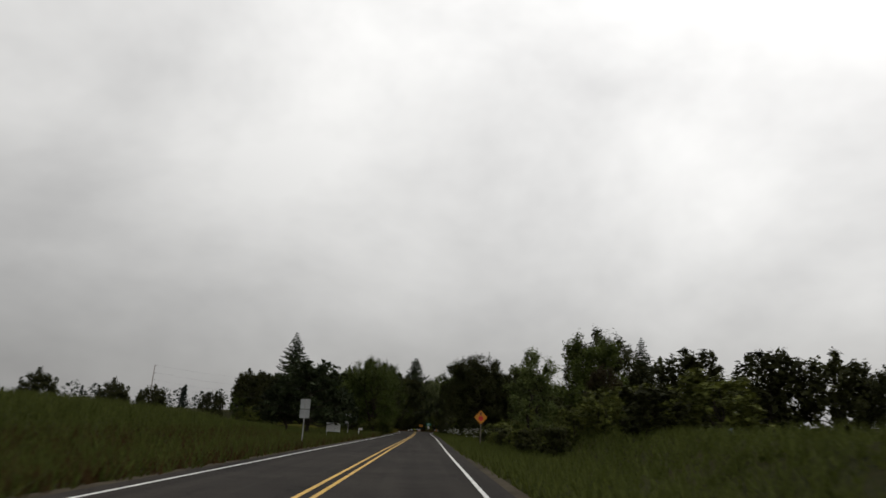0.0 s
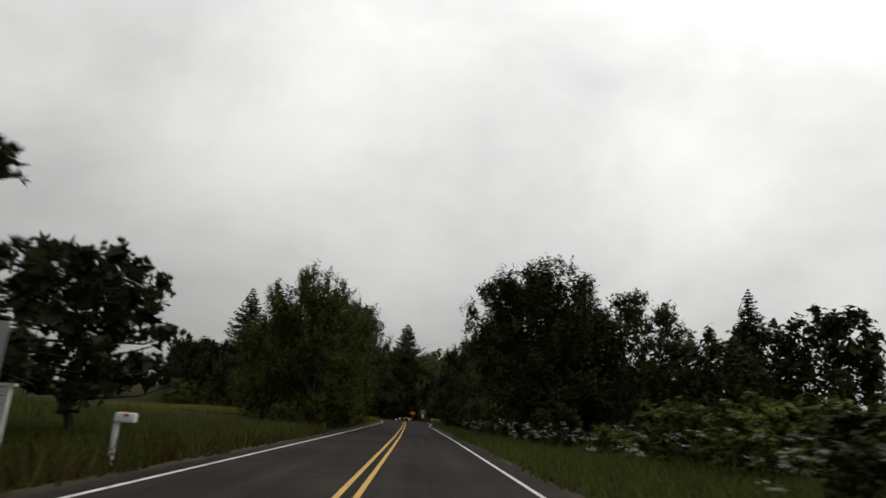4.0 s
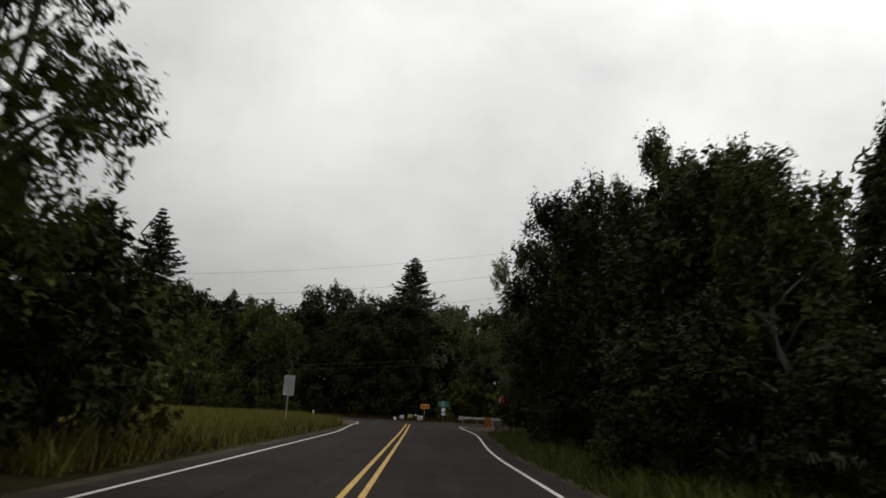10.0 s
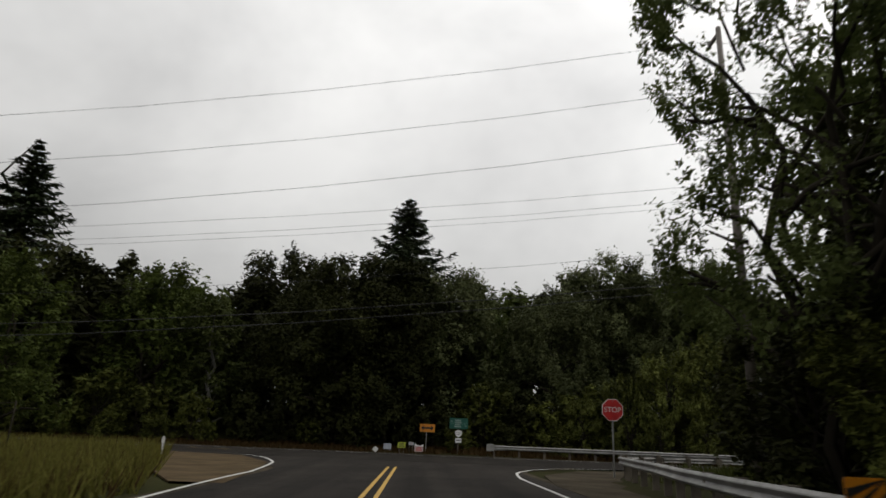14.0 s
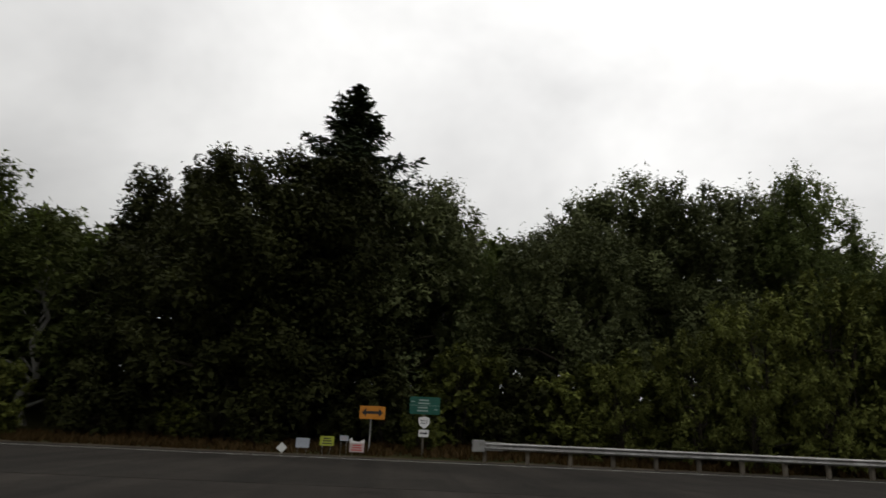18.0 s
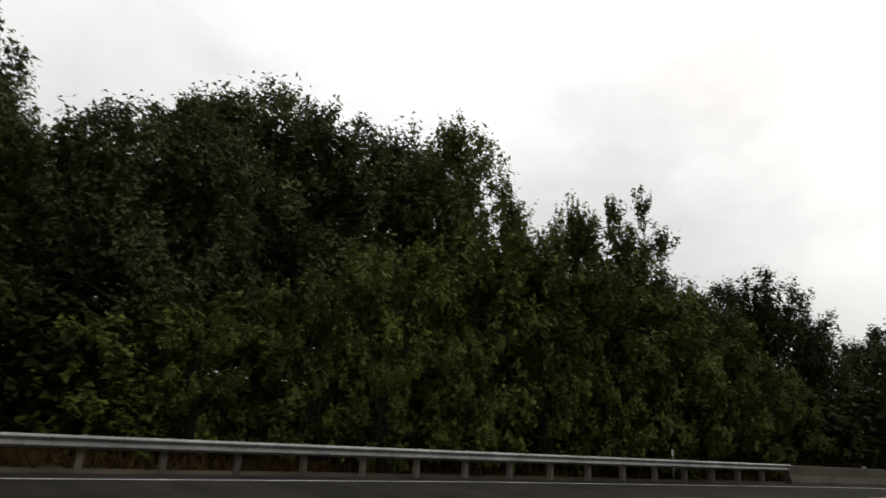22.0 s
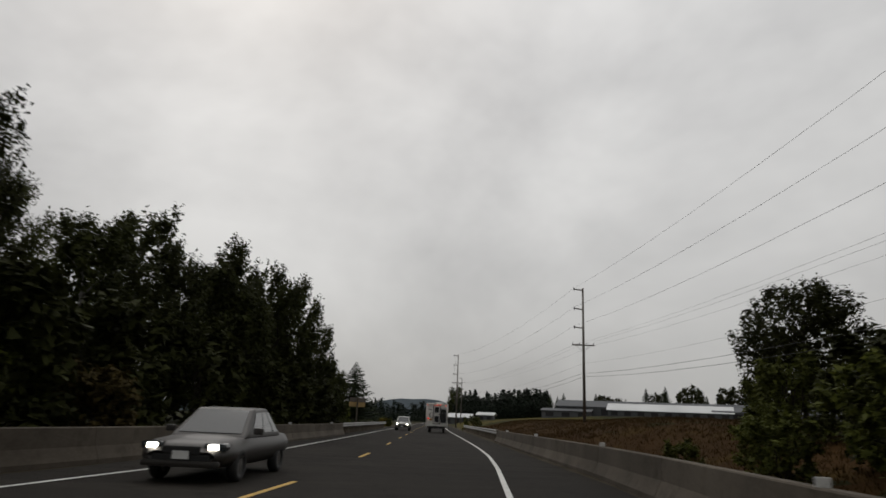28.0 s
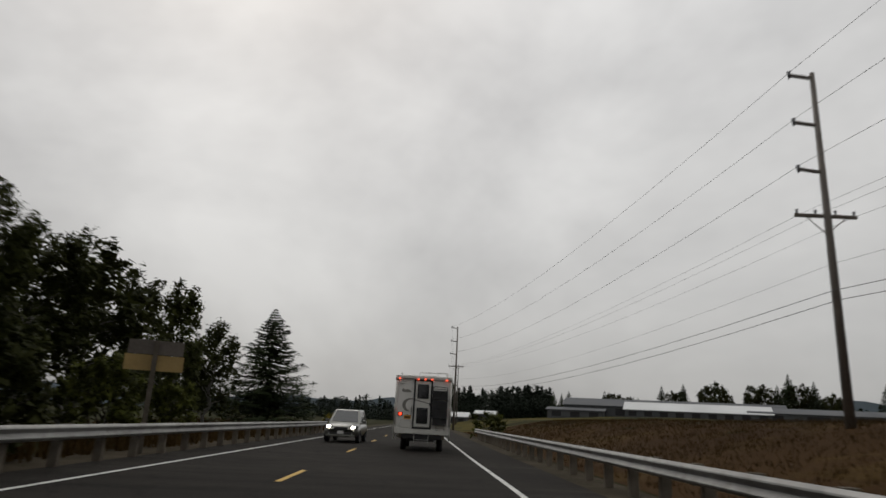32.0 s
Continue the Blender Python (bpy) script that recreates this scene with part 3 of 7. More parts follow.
def broadleaf(kind, variant, leaf, bark, r_over_h=0.36, base=0.18, stems=1, leaves=5200, size=0.036, clump=0.2, open_=0.0, twigs=3, rich=False, peak=0.0, spray=0.5):
    """A broad-leaved tree of height 1: trunk and limbs, boughs that end in rounded clumps, each clump a set of leaf sprays; peak draws the top out, spray draws the leaves along twigs."""
    rng = np.random.default_rng(100 + variant * 17 + sum(map(ord, kind)))
    wood, clumps = [], []
    n_main = 10 + int(rng.integers(4))
    tops = []

    def girth(hk):
        g = math.sqrt(max(0.03, 1 - abs(hk * 1.32 - 0.34) ** 2.6))
        return r_over_h * (g * (1 - peak) + peak * max(0.06, 1.05 - hk))
    for s in range(stems):
        lean = rng.normal(size=2) * (0.05 if stems == 1 else 0.13)
        x0, y0 = (0, 0) if stems == 1 else rng.normal(size=2) * 0.02
        top = (lean[0] + x0, lean[1] + y0, 0.62 + 0.2 * rng.random())
        wood.append(limb((x0, y0, -0.02), top, 0.028 / stems ** 0.4, 0.009, rng, 0.0, 6))
        tops.append(((x0, y0), top))
    for i in range(n_main * twigs):
        (x0, y0), top = tops[i % len(tops)]
        k = base + (0.8 - base) * (i / (n_main * twigs)) ** 0.9
        a = i * 2.4 + rng.random() * 0.7
        t = min(1.0, k / top[2])
        start = (x0 + (top[0] - x0) * t, y0 + (top[1] - y0) * t, k)
        h = (k - base) / (1 - base)
        rise = (0.05 + 0.12 * rng.random()) * (2.4 if open_ > 0.1 else 1.0)
        env = girth((k + rise * 1.5 - base) / (1 - base)) * (0.84 + 0.24 * rng.random())
        end = (start[0] + math.cos(a) * env, start[1] + math.sin(a) * env, min(0.96, k + rise))
        if rich or i % 2 == 0:
            wood.append(limb(start, end, 0.011 * (1.15 - h), 0.003, rng, 0.05, 3 if rich else 2, 4 if rich else 3))
        clumps.append((*end, clump * (0.36 + 0.3 * rng.random())))
        for j in range(3):
            b = a + rng.normal() * 0.6
            m = 0.45 + 0.45 * rng.random()
            q = tuple(start[c] + (end[c] - start[c]) * m for c in range(3))
            e2 = (q[0] + math.cos(b) * env * 0.42, q[1] + math.sin(b) * env * 0.42, min(0.96, q[2] + 0.1 * rng.random()))
            if j == 0 and rich:
                wood.append(limb(q, e2, 0.005, 0.002, rng, 0.03, 2, 3))
            clumps.append((*e2, clump * (0.26 + 0.3 * rng.random())))
    for s in range(16):
        a = s * 2.4 + rng.random() * 0.5
        k = math.sqrt((s + 0.5) / 16)
        r = r_over_h * (0.66 - 0.5 * peak) * k
        clumps.append((math.cos(a) * r, math.sin(a) * r, 0.95 - (0.2 + 0.2 * peak) * k * k - 0.06 * rng.random(), clump * (0.22 + 0.16 * rng.random())))
    tufts = []
    for x, y, z, r in clumps:
        away = unit(np.array([[x, y, (z - 0.5) * 0.6]]))[0]
        for j in range(8):
            d = rng.normal(size=3) + away * 0.7 + np.array([0, 0, 0.4])
            d *= r * (0.6 + 0.65 * rng.random()) / np.linalg.norm(d)
            tufts.append((x + d[0], y + d[1], z + d[2] * 0.8, r * (0.22 + 0.26 * rng.random())))
    tf = np.array(tufts)
    pick = rng.choice(len(tf), size=leaves * 3 // 2, p=tf[:, 3] ** 1.6 / (tf[:, 3] ** 1.6).sum())
    home = np.array(clumps)[pick // 8]
    twig = unit(tf[pick, :3] - home[:, :3] + unit(home[:, :3] - np.array([0, 0, 0.4])) * home[:, 3:4] * 0.5 + np.array([0, 0, 0.5]) * home[:, 3:4])
    off = rng.normal(size=(len(pick), 3)) * (0.62 - 0.3 * spray)
    off *= np.minimum(1.0, 1.4 / (np.linalg.norm(off, axis=1) + 1e-6))[:, None]
    off += twig * ((rng.random(len(pick)) * 2.6 - 1.0) * spray * 1.15)[:, None]
    p = tf[pick, :3] + off * tf[pick, 3:4]
    way = unit(p - home[:, :3] + np.array([0, 0, 0.01]))
    # leaves stand thick on the outside of the crown and thin out within
    zk = np.clip((p[:, 2] - base) / (1 - base), 0, 1)
    env = np.maximum(0.05, [girth(z) for z in zk])
    rho = np.clip(np.hypot(p[:, 0], p[:, 1]) / env, 0, 1) + 0.9 * np.clip(zk - 0.7, 0, 1)
    keep = np.argsort(-(rho ** 1.5 + 0.6 * rng.random(len(p))))[:leaves]
    p, way = p[keep], way[keep]
    top, rad = np.percentile(p[:, 2], 99.9), np.percentile(np.hypot(p[:, 0], p[:, 1]), 99)
    fit = np.array([r_over_h / rad, r_over_h / rad, 1.0 / top])
    v, f = join(wood)
    v = [(a[0] * fit[0], a[1] * fit[1], a[2] * fit[2]) for a in v]
    sz = np.full(len(p), size) * (0.7 + 0.6 * rng.random(len(p)))
    cards = leaf_cards(p * fit, sz * 1.1, rng, 0.25, 1.6, way)
    if not open_:
        # large cards added within clumps and round the stems to block light and sky
        c = np.array(clumps)
        many = 17 if rich else 12 if leaves > 9000 else 4
        q = np.repeat(c, many, axis=0)
        m = q[:, :3] + np.clip(rng.normal(size=(len(q), 3)), -1.4, 1.4) * q[:, 3:4] * 0.25
        deep = m[::2] * np.array([0.62, 0.62, 0.93])
        inner = np.concatenate([m, deep]) * fit
        big = np.concatenate([q[:, 3], q[::2, 3] * 1.2]) * (1.12 / math.sqrt(many))
        cards = np.concatenate([cards, leaf_cards(inner, big, rng, 0.2, 1.15)])
    return mesh_of("trunk", v, f, bark, True), cards_mesh("crown", cards, leaf)


def conifer(kind, variant, leaf, bark, spread=0.3, base=0.06, tiers=38, size=0.02, fill=1.0, widest=1.0):
    """A fir of height 1: straight stem, whorls of boughs that droop and lift at the tip, flat hanging sprays, a thin spire."""
    rng = np.random.default_rng(300 + variant * 13)
    wood = [limb((0, 0, -0.02), (0.003, 0.0, 0.995), 0.016, 0.001, rng, 0.0, 6)]
    cards = []
    for i in range(tiers):
        k = base + (0.985 - base) * (i / (tiers - 1)) ** 0.92
        r = min(spread * (1 - k) ** 0.92, widest) * (0.82 + 0.3 * rng.random()) + 0.006
        nb = 6 + int(rng.integers(3))
        for j in range(nb):
            a = j * 6.28 / nb + rng.random() * 0.8 + i * 1.3
            rr = r * (0.62 + 0.5 * rng.random() ** 1.3)
            drop = rr * (0.36 * (1 - k) + 0.05 - 0.3 * max(0, k - 0.75))
            ax = np.array([math.cos(a), math.sin(a), 0.0])
            side = np.array([-ax[1], ax[0], 0.0])
            root = np.array([0, 0, k])
            if i % 2 == 0:
                wood.append(limb(root, root + ax * rr * 0.9 - np.array([0, 0, drop]), 0.0035, 0.0008, rng, 0.0, 2, 3))
            m = max(6, int(fill * (8 + 170 * rr)))
            t = rng.random(m) ** 0.75
            z = k - drop * np.sin(t * 2.0) + rr * 0.16 * t ** 4
            half = rr * 0.26 * (np.sin(t * 2.75) + 0.12)
            u = rng.normal(size=m) * 0.6
            q = root + ax * (t * rr)[:, None] + side * (u * half)[:, None]
            q[:, 2] = z - np.abs(u) * half * 0.35 - 0.004 * rng.random(m)
            d = ax * 0.9 + side * np.sign(u)[:, None] * 0.75 + rng.normal(size=(m, 3)) * 0.28
            d[:, 2] -= 0.32
            d = unit(d)
            up = rng.normal(size=(m, 3)) * 0.4 + np.array([0, 0, 1.0]) + ax * 0.3
            s = unit(np.cross(d, up))
            ln = (size * (0.6 + 0.7 * rng.random(m)) * (0.5 + 0.5 * min(1.0, rr / 0.08)))[:, None]
            cards.append(np.stack([q - d * ln * 0.5 + s * ln * 0.2, q + d * ln * 0.55, q - d * ln * 0.4 - s * ln * 0.2], 1))
    v, f = join(wood)
    return mesh_of("trunk", v, f, bark, True), cards_mesh("crown", np.concatenate(cards), leaf)


def pine(variant):
    """A spreading pine: forked stem, long level boughs that end in upturned pads of needles."""
    rng = np.random.default_rng(500 + variant)
    wood = [limb((0, 0, -0.02), (0.05, 0.02, 0.86), 0.032, 0.006, rng, 0.0, 6, 7), limb((0.01, 0, 0.16), (-0.2, 0.06, 0.66), 0.02, 0.006, rng, 0.06, 5, 6)]
    pads = []
    for i in range(44):
        k = 0.24 + 0.68 * (i / 43)
        a = i * 2.4 + rng.random()
        r = 0.66 * math.sqrt(max(0.02, 1 - ((k - 0.3) / 0.68) ** 2)) * (0.62 + 0.42 * rng.random())
        end = (math.cos(a) * r, math.sin(a) * r, k + 0.05 * rng.random())
        wood.append(limb((0.02, 0.01, k - 0.06), end, 0.009, 0.002, rng, -0.03))
        for m in (0.4, 0.55, 0.7, 0.85, 1.0):
            w = 0.05 + 0.04 * rng.random()
            pads.append((end[0] * m + rng.normal() * 0.035, end[1] * m + rng.normal() * 0.035, k - 0.03 + (end[2] - k + 0.03) * m + 0.02, w))
    tips = []
    for x, y, z, r in pads:
        for j in range(7):
            d = unit(rng.normal(size=(1, 3)) + np.array([[x, y, 0.7]]))[0]
            tips.append((x + d[0] * r, y + d[1] * r, z + d[2] * r * 0.55, r * 0.34))
    tp = np.array(tips)
    pick = rng.choice(len(tp), 34000)
    d = unit(rng.normal(size=(len(pick), 3)) * 0.8 + np.array([0, 0, 0.75]))
    q = tp[pick, :3] + d * tp[pick, 3:4] * 0.7
    s = unit(np.cross(d, rng.normal(size=d.shape)))
    ln = 0.026 * (0.7 + 0.6 * rng.random(len(q)))[:, None]
    needles = np.stack([q - d * ln * 0.5 + s * ln * 0.17, q + d * ln * 0.5, q - d * ln * 0.5 - s * ln * 0.17], 1)
    pd = np.repeat(np.array(pads), 6, axis=0)
    inner = leaf_cards(pd[:, :3] + rng.normal(size=(len(pd), 3)) * 0.02, pd[:, 3] * 1.15, rng, 0.0, 1.2)
    v, f = join(wood)
    return mesh_of("trunk", v, f, BARK, True), cards_mesh("crown", np.concatenate([needles, inner]), LEAF["pine"])


# kind: leaves, bark, girth, foot of the crown, stems, leaf count, leaf size, clump size, openness, boughs, peak, spray
KINDS = {
    "oak": ("oak", BARK, 0.43, 0.1, 1, 12000, 0.034, 0.21, 0.0, 3, 0.0, 0.35),
    "dusky_oak": ("ash", BARK, 0.43, 0.1, 1, 10500, 0.033, 0.21, 0.0, 3, 0.0, 0.35),
    "ash": ("ash", BARK_PALE, 0.41, 0.1, 1, 11000, 0.032, 0.2, 0.0, 3, 0.15, 0.6),
    "maple": ("maple", BARK, 0.4, 0.08, 3, 9500, 0.034, 0.2, 0.0, 3, 0.2, 0.75),
    "open_maple": ("maple", BARK, 0.36, 0.1, 6, 7600, 0.03, 0.17, 0.2, 3, 0.0, 0.8),
    "alder": ("alder", BARK_PALE, 0.27, 0.08, 1, 7800, 0.03, 0.16, 0.0, 3, 0.4, 0.8),
    "light": ("light", BARK, 0.27, 0.1, 2, 8400, 0.027, 0.15, 0.0, 3, 0.4, 0.9),
    "airy": ("light", BARK, 0.3, 0.12, 3, 12500, 0.024, 0.14, 0.05, 3, 0.1, 0.9),
    "hazel": ("shrub", BARK, 0.48, 0.02, 5, 6400, 0.052, 0.22, 0.0, 2, 0.0, 1.0),
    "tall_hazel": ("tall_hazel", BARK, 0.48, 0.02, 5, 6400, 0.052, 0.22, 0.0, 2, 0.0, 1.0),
    "bronze": ("bronze", BARK, 0.48, 0.02, 5, 4400, 0.06, 0.28, 0.0, 2, 0.0, 0.8),
    "darkbush": ("oak", BARK, 0.5, 0.02, 5, 5000, 0.064, 0.28, 0.0, 2, 0.0, 0.6),
    "red_maple": ("russet", BARK, 0.4, 0.08, 3, 9500, 0.034, 0.2, 0.0, 3, 0.1, 0.6),
    # deep kinds: alder and maple with leaves darkened in place of dimmer light
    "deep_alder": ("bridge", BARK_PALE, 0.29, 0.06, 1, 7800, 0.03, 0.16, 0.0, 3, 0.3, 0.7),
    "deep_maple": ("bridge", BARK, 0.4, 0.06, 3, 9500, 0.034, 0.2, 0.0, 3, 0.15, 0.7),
}


def tree_meshes(kind, variant, fine=False):
    key = (kind, variant, fine)
    if key not in TREES:
        dense, leaf_k = {None: (0.22, 1.5), False: (0.45, 1.05), True: (1.0, 0.66), "edge": (2.1, 0.46), "broad": (1.5, 0.56), "near": (2.7, 0.4)}[fine]
        if kind == "fir":
            TREES[key] = conifer(kind, variant, LEAF["fir"], BARK, 0.36, 0.05, 40, 0.024 if fine else 0.034, 2.6 if fine else 1.0)
        elif kind == "broad_fir":
            TREES[key] = conifer(kind, variant, LEAF["fir"], BARK, 0.58, 0.05, 52, 0.021, 3.4, 0.21)
        elif kind == "pine":
            TREES[key] = pine(variant)
        else:
            leaf, bark, girth, foot, stems, count, size, clump, open_, twigs, peak, spray = KINDS[kind]
            TREES[key] = broadleaf(kind, variant, LEAF[leaf], bark, girth, foot, stems, int(count * dense), size * leaf_k, clump, open_, twigs, fine in ("near", "broad"), peak, spray)
    return TREES[key]


WORDS = {
    "oak": ("oak_tree", "dark dense broad-leaved oak with a ragged crown", "tree"),
    "dusky_oak": ("oak_tree", "broad oak at the forest edge, leaves greyed for haze", "tree"),
    "ash": ("ash_tree", "tall broad ash at the forest edge, leaves greyed for haze", "tree"),
    "maple": ("maple_tree", "leafy green bigleaf maple with several stems", "tree"),
    "open_maple": ("maple_tree", "tall open maple with bare limbs showing through", "tree"),
    "alder": ("alder_tree", "slender green alder with a pale trunk", "tree"),
    "light": ("cottonwood_tree", "pale green airy cottonwood with a grey trunk", "tree"),
    "airy": ("cottonwood_tree", "tall open cottonwood with pale leaf sprays", "tree"),
    "fir": ("fir_tree", "tall dark Douglas fir with a thin spire", "tree"),
    "broad_fir": ("fir_tree", "broad dark fir with drooping tiers of branches", "tree"),
    "pine": ("pine_tree", "spreading dark pine with layered boughs", "tree"),
    "hazel": ("hazel_shrub", "dense green hazel thicket with broad leaves", "shrub"),
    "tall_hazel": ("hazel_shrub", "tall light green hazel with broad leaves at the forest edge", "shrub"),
    "deep_alder": ("alder_tree", "alder beside the highway bridge, leaves darkened for dimmer light", "tree"),
    "deep_maple": ("maple_tree", "dense maple beside the highway bridge, leaves darkened for dimmer light", "tree"),
    "red_maple": ("maple_tree", "small maple with dark reddish-brown leaves", "tree"),
    "bronze": ("bronze_shrub", "shrub with reddish-brown young leaves", "shrub"),
    "darkbush": ("dark_shrub", "dark-leaved undergrowth beneath the trees", "shrub"),
}
tree_rng = random.Random(7)


def plant(kind, x, y, h, wide=1.0, variant=None, group="roadside trees", z=None, rot=None, fine=False):
    """A tree of height h at x, y; wide stretches its crown; fine has smaller, denser leaves."""
    variant = tree_rng.randrange(3) if variant is None else variant
    name, label, cat = WORDS[kind]
    trunk, crown = tree_meshes(kind, variant, fine)
    e = new(name)
    rot = tree_rng.random() * 360 if rot is None else rot
    z = ground_z(x, y) if z is None else z
    e.matrix_basis = Matrix.LocRotScale((x, y, z), Euler((0, 0, radians(rot))), (h * wide, h * wide, h))
    tagged(e, label, cat, group)
    share("trunk", trunk, e)
    share("crown", crown, e)
    return e


# country road, west side
for x, y, h, w, k in [(-11.4, 67.3, 7.4, 0.95, "pine"), (-14.2, 71.0, 5.6, 0.9, "pine"), (-9.8, 76.0, 5.6, 0.85, "pine"),
                      (-7.5, 106.4, 12.0, 0.92, "maple"), (-11.4, 107.8, 9.0, 0.95, "maple"), (-8.3, 113.6, 11.0, 0.8, "maple"), (-10.2, 111.5, 8.8, 0.85, "maple"),
                      (-7.6, 120.5, 11.3, 0.85, "maple"), (-7.6, 127.2, 11.9, 0.82, "open_maple"), (-6.9, 134.0, 14.4, 1.06, "open_maple"), (-7.7, 140.5, 11.5, 0.86, "open_maple"), (-9.5, 131.0, 15.0, 0.85, "open_maple"),
                      (-12.0, 124.0, 9.5, 0.9, "maple"), (-11.5, 138.0, 13.0, 0.9, "open_maple")]:
    plant(k, x, y, h, w, fine="near")
for x, y, h, w, k in [(-9.4, 142.0, 6.5, 0.9, "hazel"), (-7.6, 145.0, 5.6, 0.9, "darkbush"), (-8.2, 148.6, 4.6, 0.95, "hazel"), (-10.5, 146.5, 6.4, 0.9, "darkbush"), (-12.0, 150.0, 4.4, 1.0, "darkbush"), (-16.5, 133.0, 11.0, 0.9, "maple"), (-18, 141, 9, 0.9, "darkbush"), (-14, 128, 7, 1, "darkbush"), (-13, 145, 4.0, 1.1, "hazel")]:
    plant(k, x, y, h, w, fine=True)
for x, y, h in [(-7.4, 104, 2.6), (-7.0, 108.5, 2.9), (-6.6, 113, 3.0), (-6.4, 118, 2.8), (-6.3, 123, 3.0), (-6.4, 128, 2.6), (-6.7, 132.5, 2.4), (-7.0, 137.0, 2.2), (-7.8, 142.0, 1.8), (-8.6, 99.5, 1.8), (-9.2, 147.0, 1.4)]:
    plant("hazel", x, y, h, 1.15, group="verge shrubs")
# far west field edge
for x, y, h, k in [(-86, 150, 11, "oak"), (-70, 152, 9.5, "oak"), (-62, 152, 8.5, "oak"), (-98, 140, 12, "oak"), (-50, 160, 8, "oak"), (-118, 148, 9, "oak"), (-140, 150, 9, "oak"), (-80, 175, 8, "oak"), (-30, 175, 7.5, "oak"),
                   (-36, 188, 12, "oak"), (-30, 215, 13, "maple")]:
    plant(k, x, y, h, group="field trees", fine=True if y > 180 else False)
# country road, east side
for x, y, h, w, k in [(9.6, 104.5, 12.9, 1.16, "oak"), (16.0, 107.0, 11.8, 0.95, "oak"), (12.0, 109.0, 11.0, 0.95, "oak"),
                      (18.7, 65.0, 12.2, 0.95, "oak"), (13.4, 47.0, 4.8, 0.9, "red_maple"), (22.6, 67.0, 6.0, 1.0, "maple"), (7.2, 41.8, 6.4, 1.15, "light"),
                      (7.4, 160.2, 12.4, 0.84, "oak"), (12.8, 158.0, 15.0, 0.95, "light"), (11.4, 170.3, 16.4, 0.85, "light"),
                      (9.3, 182.2, 15.4, 0.9, "airy"), (11.8, 178.4, 17.2, 0.82, "light"), (14.6, 189.4, 18.0, 0.72, "light"), (14.8, 174.0, 17.5, 0.85, "light")]:
    e = plant(k, x, y, h, w, fine="near" if x < 14.1 and h > 7 else True)
    if k == "oak" and x == 9.6:
        e.matrix_basis = e.matrix_basis @ Matrix.Rotation(radians(180), 4, "Z")
for x, y, h, w, k in [(20.0, 100.0, 8.5, 1.0, "oak"), (20.0, 84.0, 6.0, 1.0, "fir"), (24.5, 82.0, 5.6, 1.4, "fir"), (27, 90, 6.0, 1, "oak"),
                      (13.0, 141.5, 8.2, 1.2, "alder"), (15.5, 146.0, 9.4, 1.1, "alder"), (12.5, 136.5, 6.9, 1.2, "alder"), (20.0, 143.0, 9.2, 1.1, "alder"), (10.6, 125.2, 5.4, 1.2, "alder"), (13.0, 130.2, 7.0, 1.2, "alder"), (16.4, 135.0, 8.4, 1.2, "alder"), (14.8, 119.5, 6.2, 1.2, "alder"), (18.0, 122.5, 7.6, 1.2, "alder"), (21.5, 119.0, 7.6, 1.2, "alder"), (25.0, 125.0, 8.8, 1.2, "alder"), (14.6, 125.5, 6.6, 1.1, "alder"), (18.5, 131.0, 8.2, 1.1, "alder"), (11.4, 119.0, 5.2, 1.1, "alder"), (22.0, 128.0, 8.4, 1.1, "alder"), (8.6, 126.0, 6.0, 1.0, "alder"), (13.0, 121.0, 7.0, 1.0, "alder"), (11.0, 133.0, 6.8, 1.0, "alder"), (17.0, 139.0, 7.6, 1.0, "alder"),
                      (9.4, 153.5, 10.5, 0.95, "oak"), (9.8, 149.5, 9.8, 1.1, "alder"), (23.0, 168.5, 16.6, 0.9, "light"),
                      (15.5, 163.5, 14.5, 0.9, "alder"), (18.5, 171.0, 16.0, 0.9, "alder"), (10.4, 164.5, 12.0, 0.85, "oak"), (10.2, 174.5, 12.0, 0.8, "oak"), (13.5, 182.5, 13.0, 0.8, "oak"),
                      (8.8, 146.5, 8.5, 0.9, "alder"), (14.0, 148.5, 10.5, 0.9, "alder"), (18.0, 154.0, 12.0, 0.9, "alder"), (21.0, 146.0, 10.0, 1, "alder"), (10.3, 140.5, 7.4, 0.9, "alder"),
                      (26.0, 158.0, 13.5, 1, "alder"), (27.5, 176.0, 13.0, 1, "alder"), (21.0, 181.0, 11.0, 1, "alder"), (17.2, 187.5, 9.5, 0.8, "alder")]:
    plant(k, x, y, h, w, fine=y > 115 and x < 16)
for x, y, h in [(10.2, 169, 6), (9.6, 174, 5.5), (10.4, 179, 6.5), (11.0, 184, 6.5), (12.8, 189, 5.5), (15.5, 193, 5), (18, 196, 4), (9.2, 165, 5)]:
    plant("darkbush", x, y, h, 0.9, group="verge shrubs", fine=True)
for i in range(17):
    y = 112 + i * 4.4
    plant("darkbush" if i % 3 else "hazel", 7.2 + 1.0 * math.sin(i * 2.1) + (0.8 if y > 150 else 0), y, 2.6 + 1.3 * tree_rng.random() + (1.2 if y > 146 else 0), 1.1, group="verge shrubs", fine="near" if y > 118 else False)
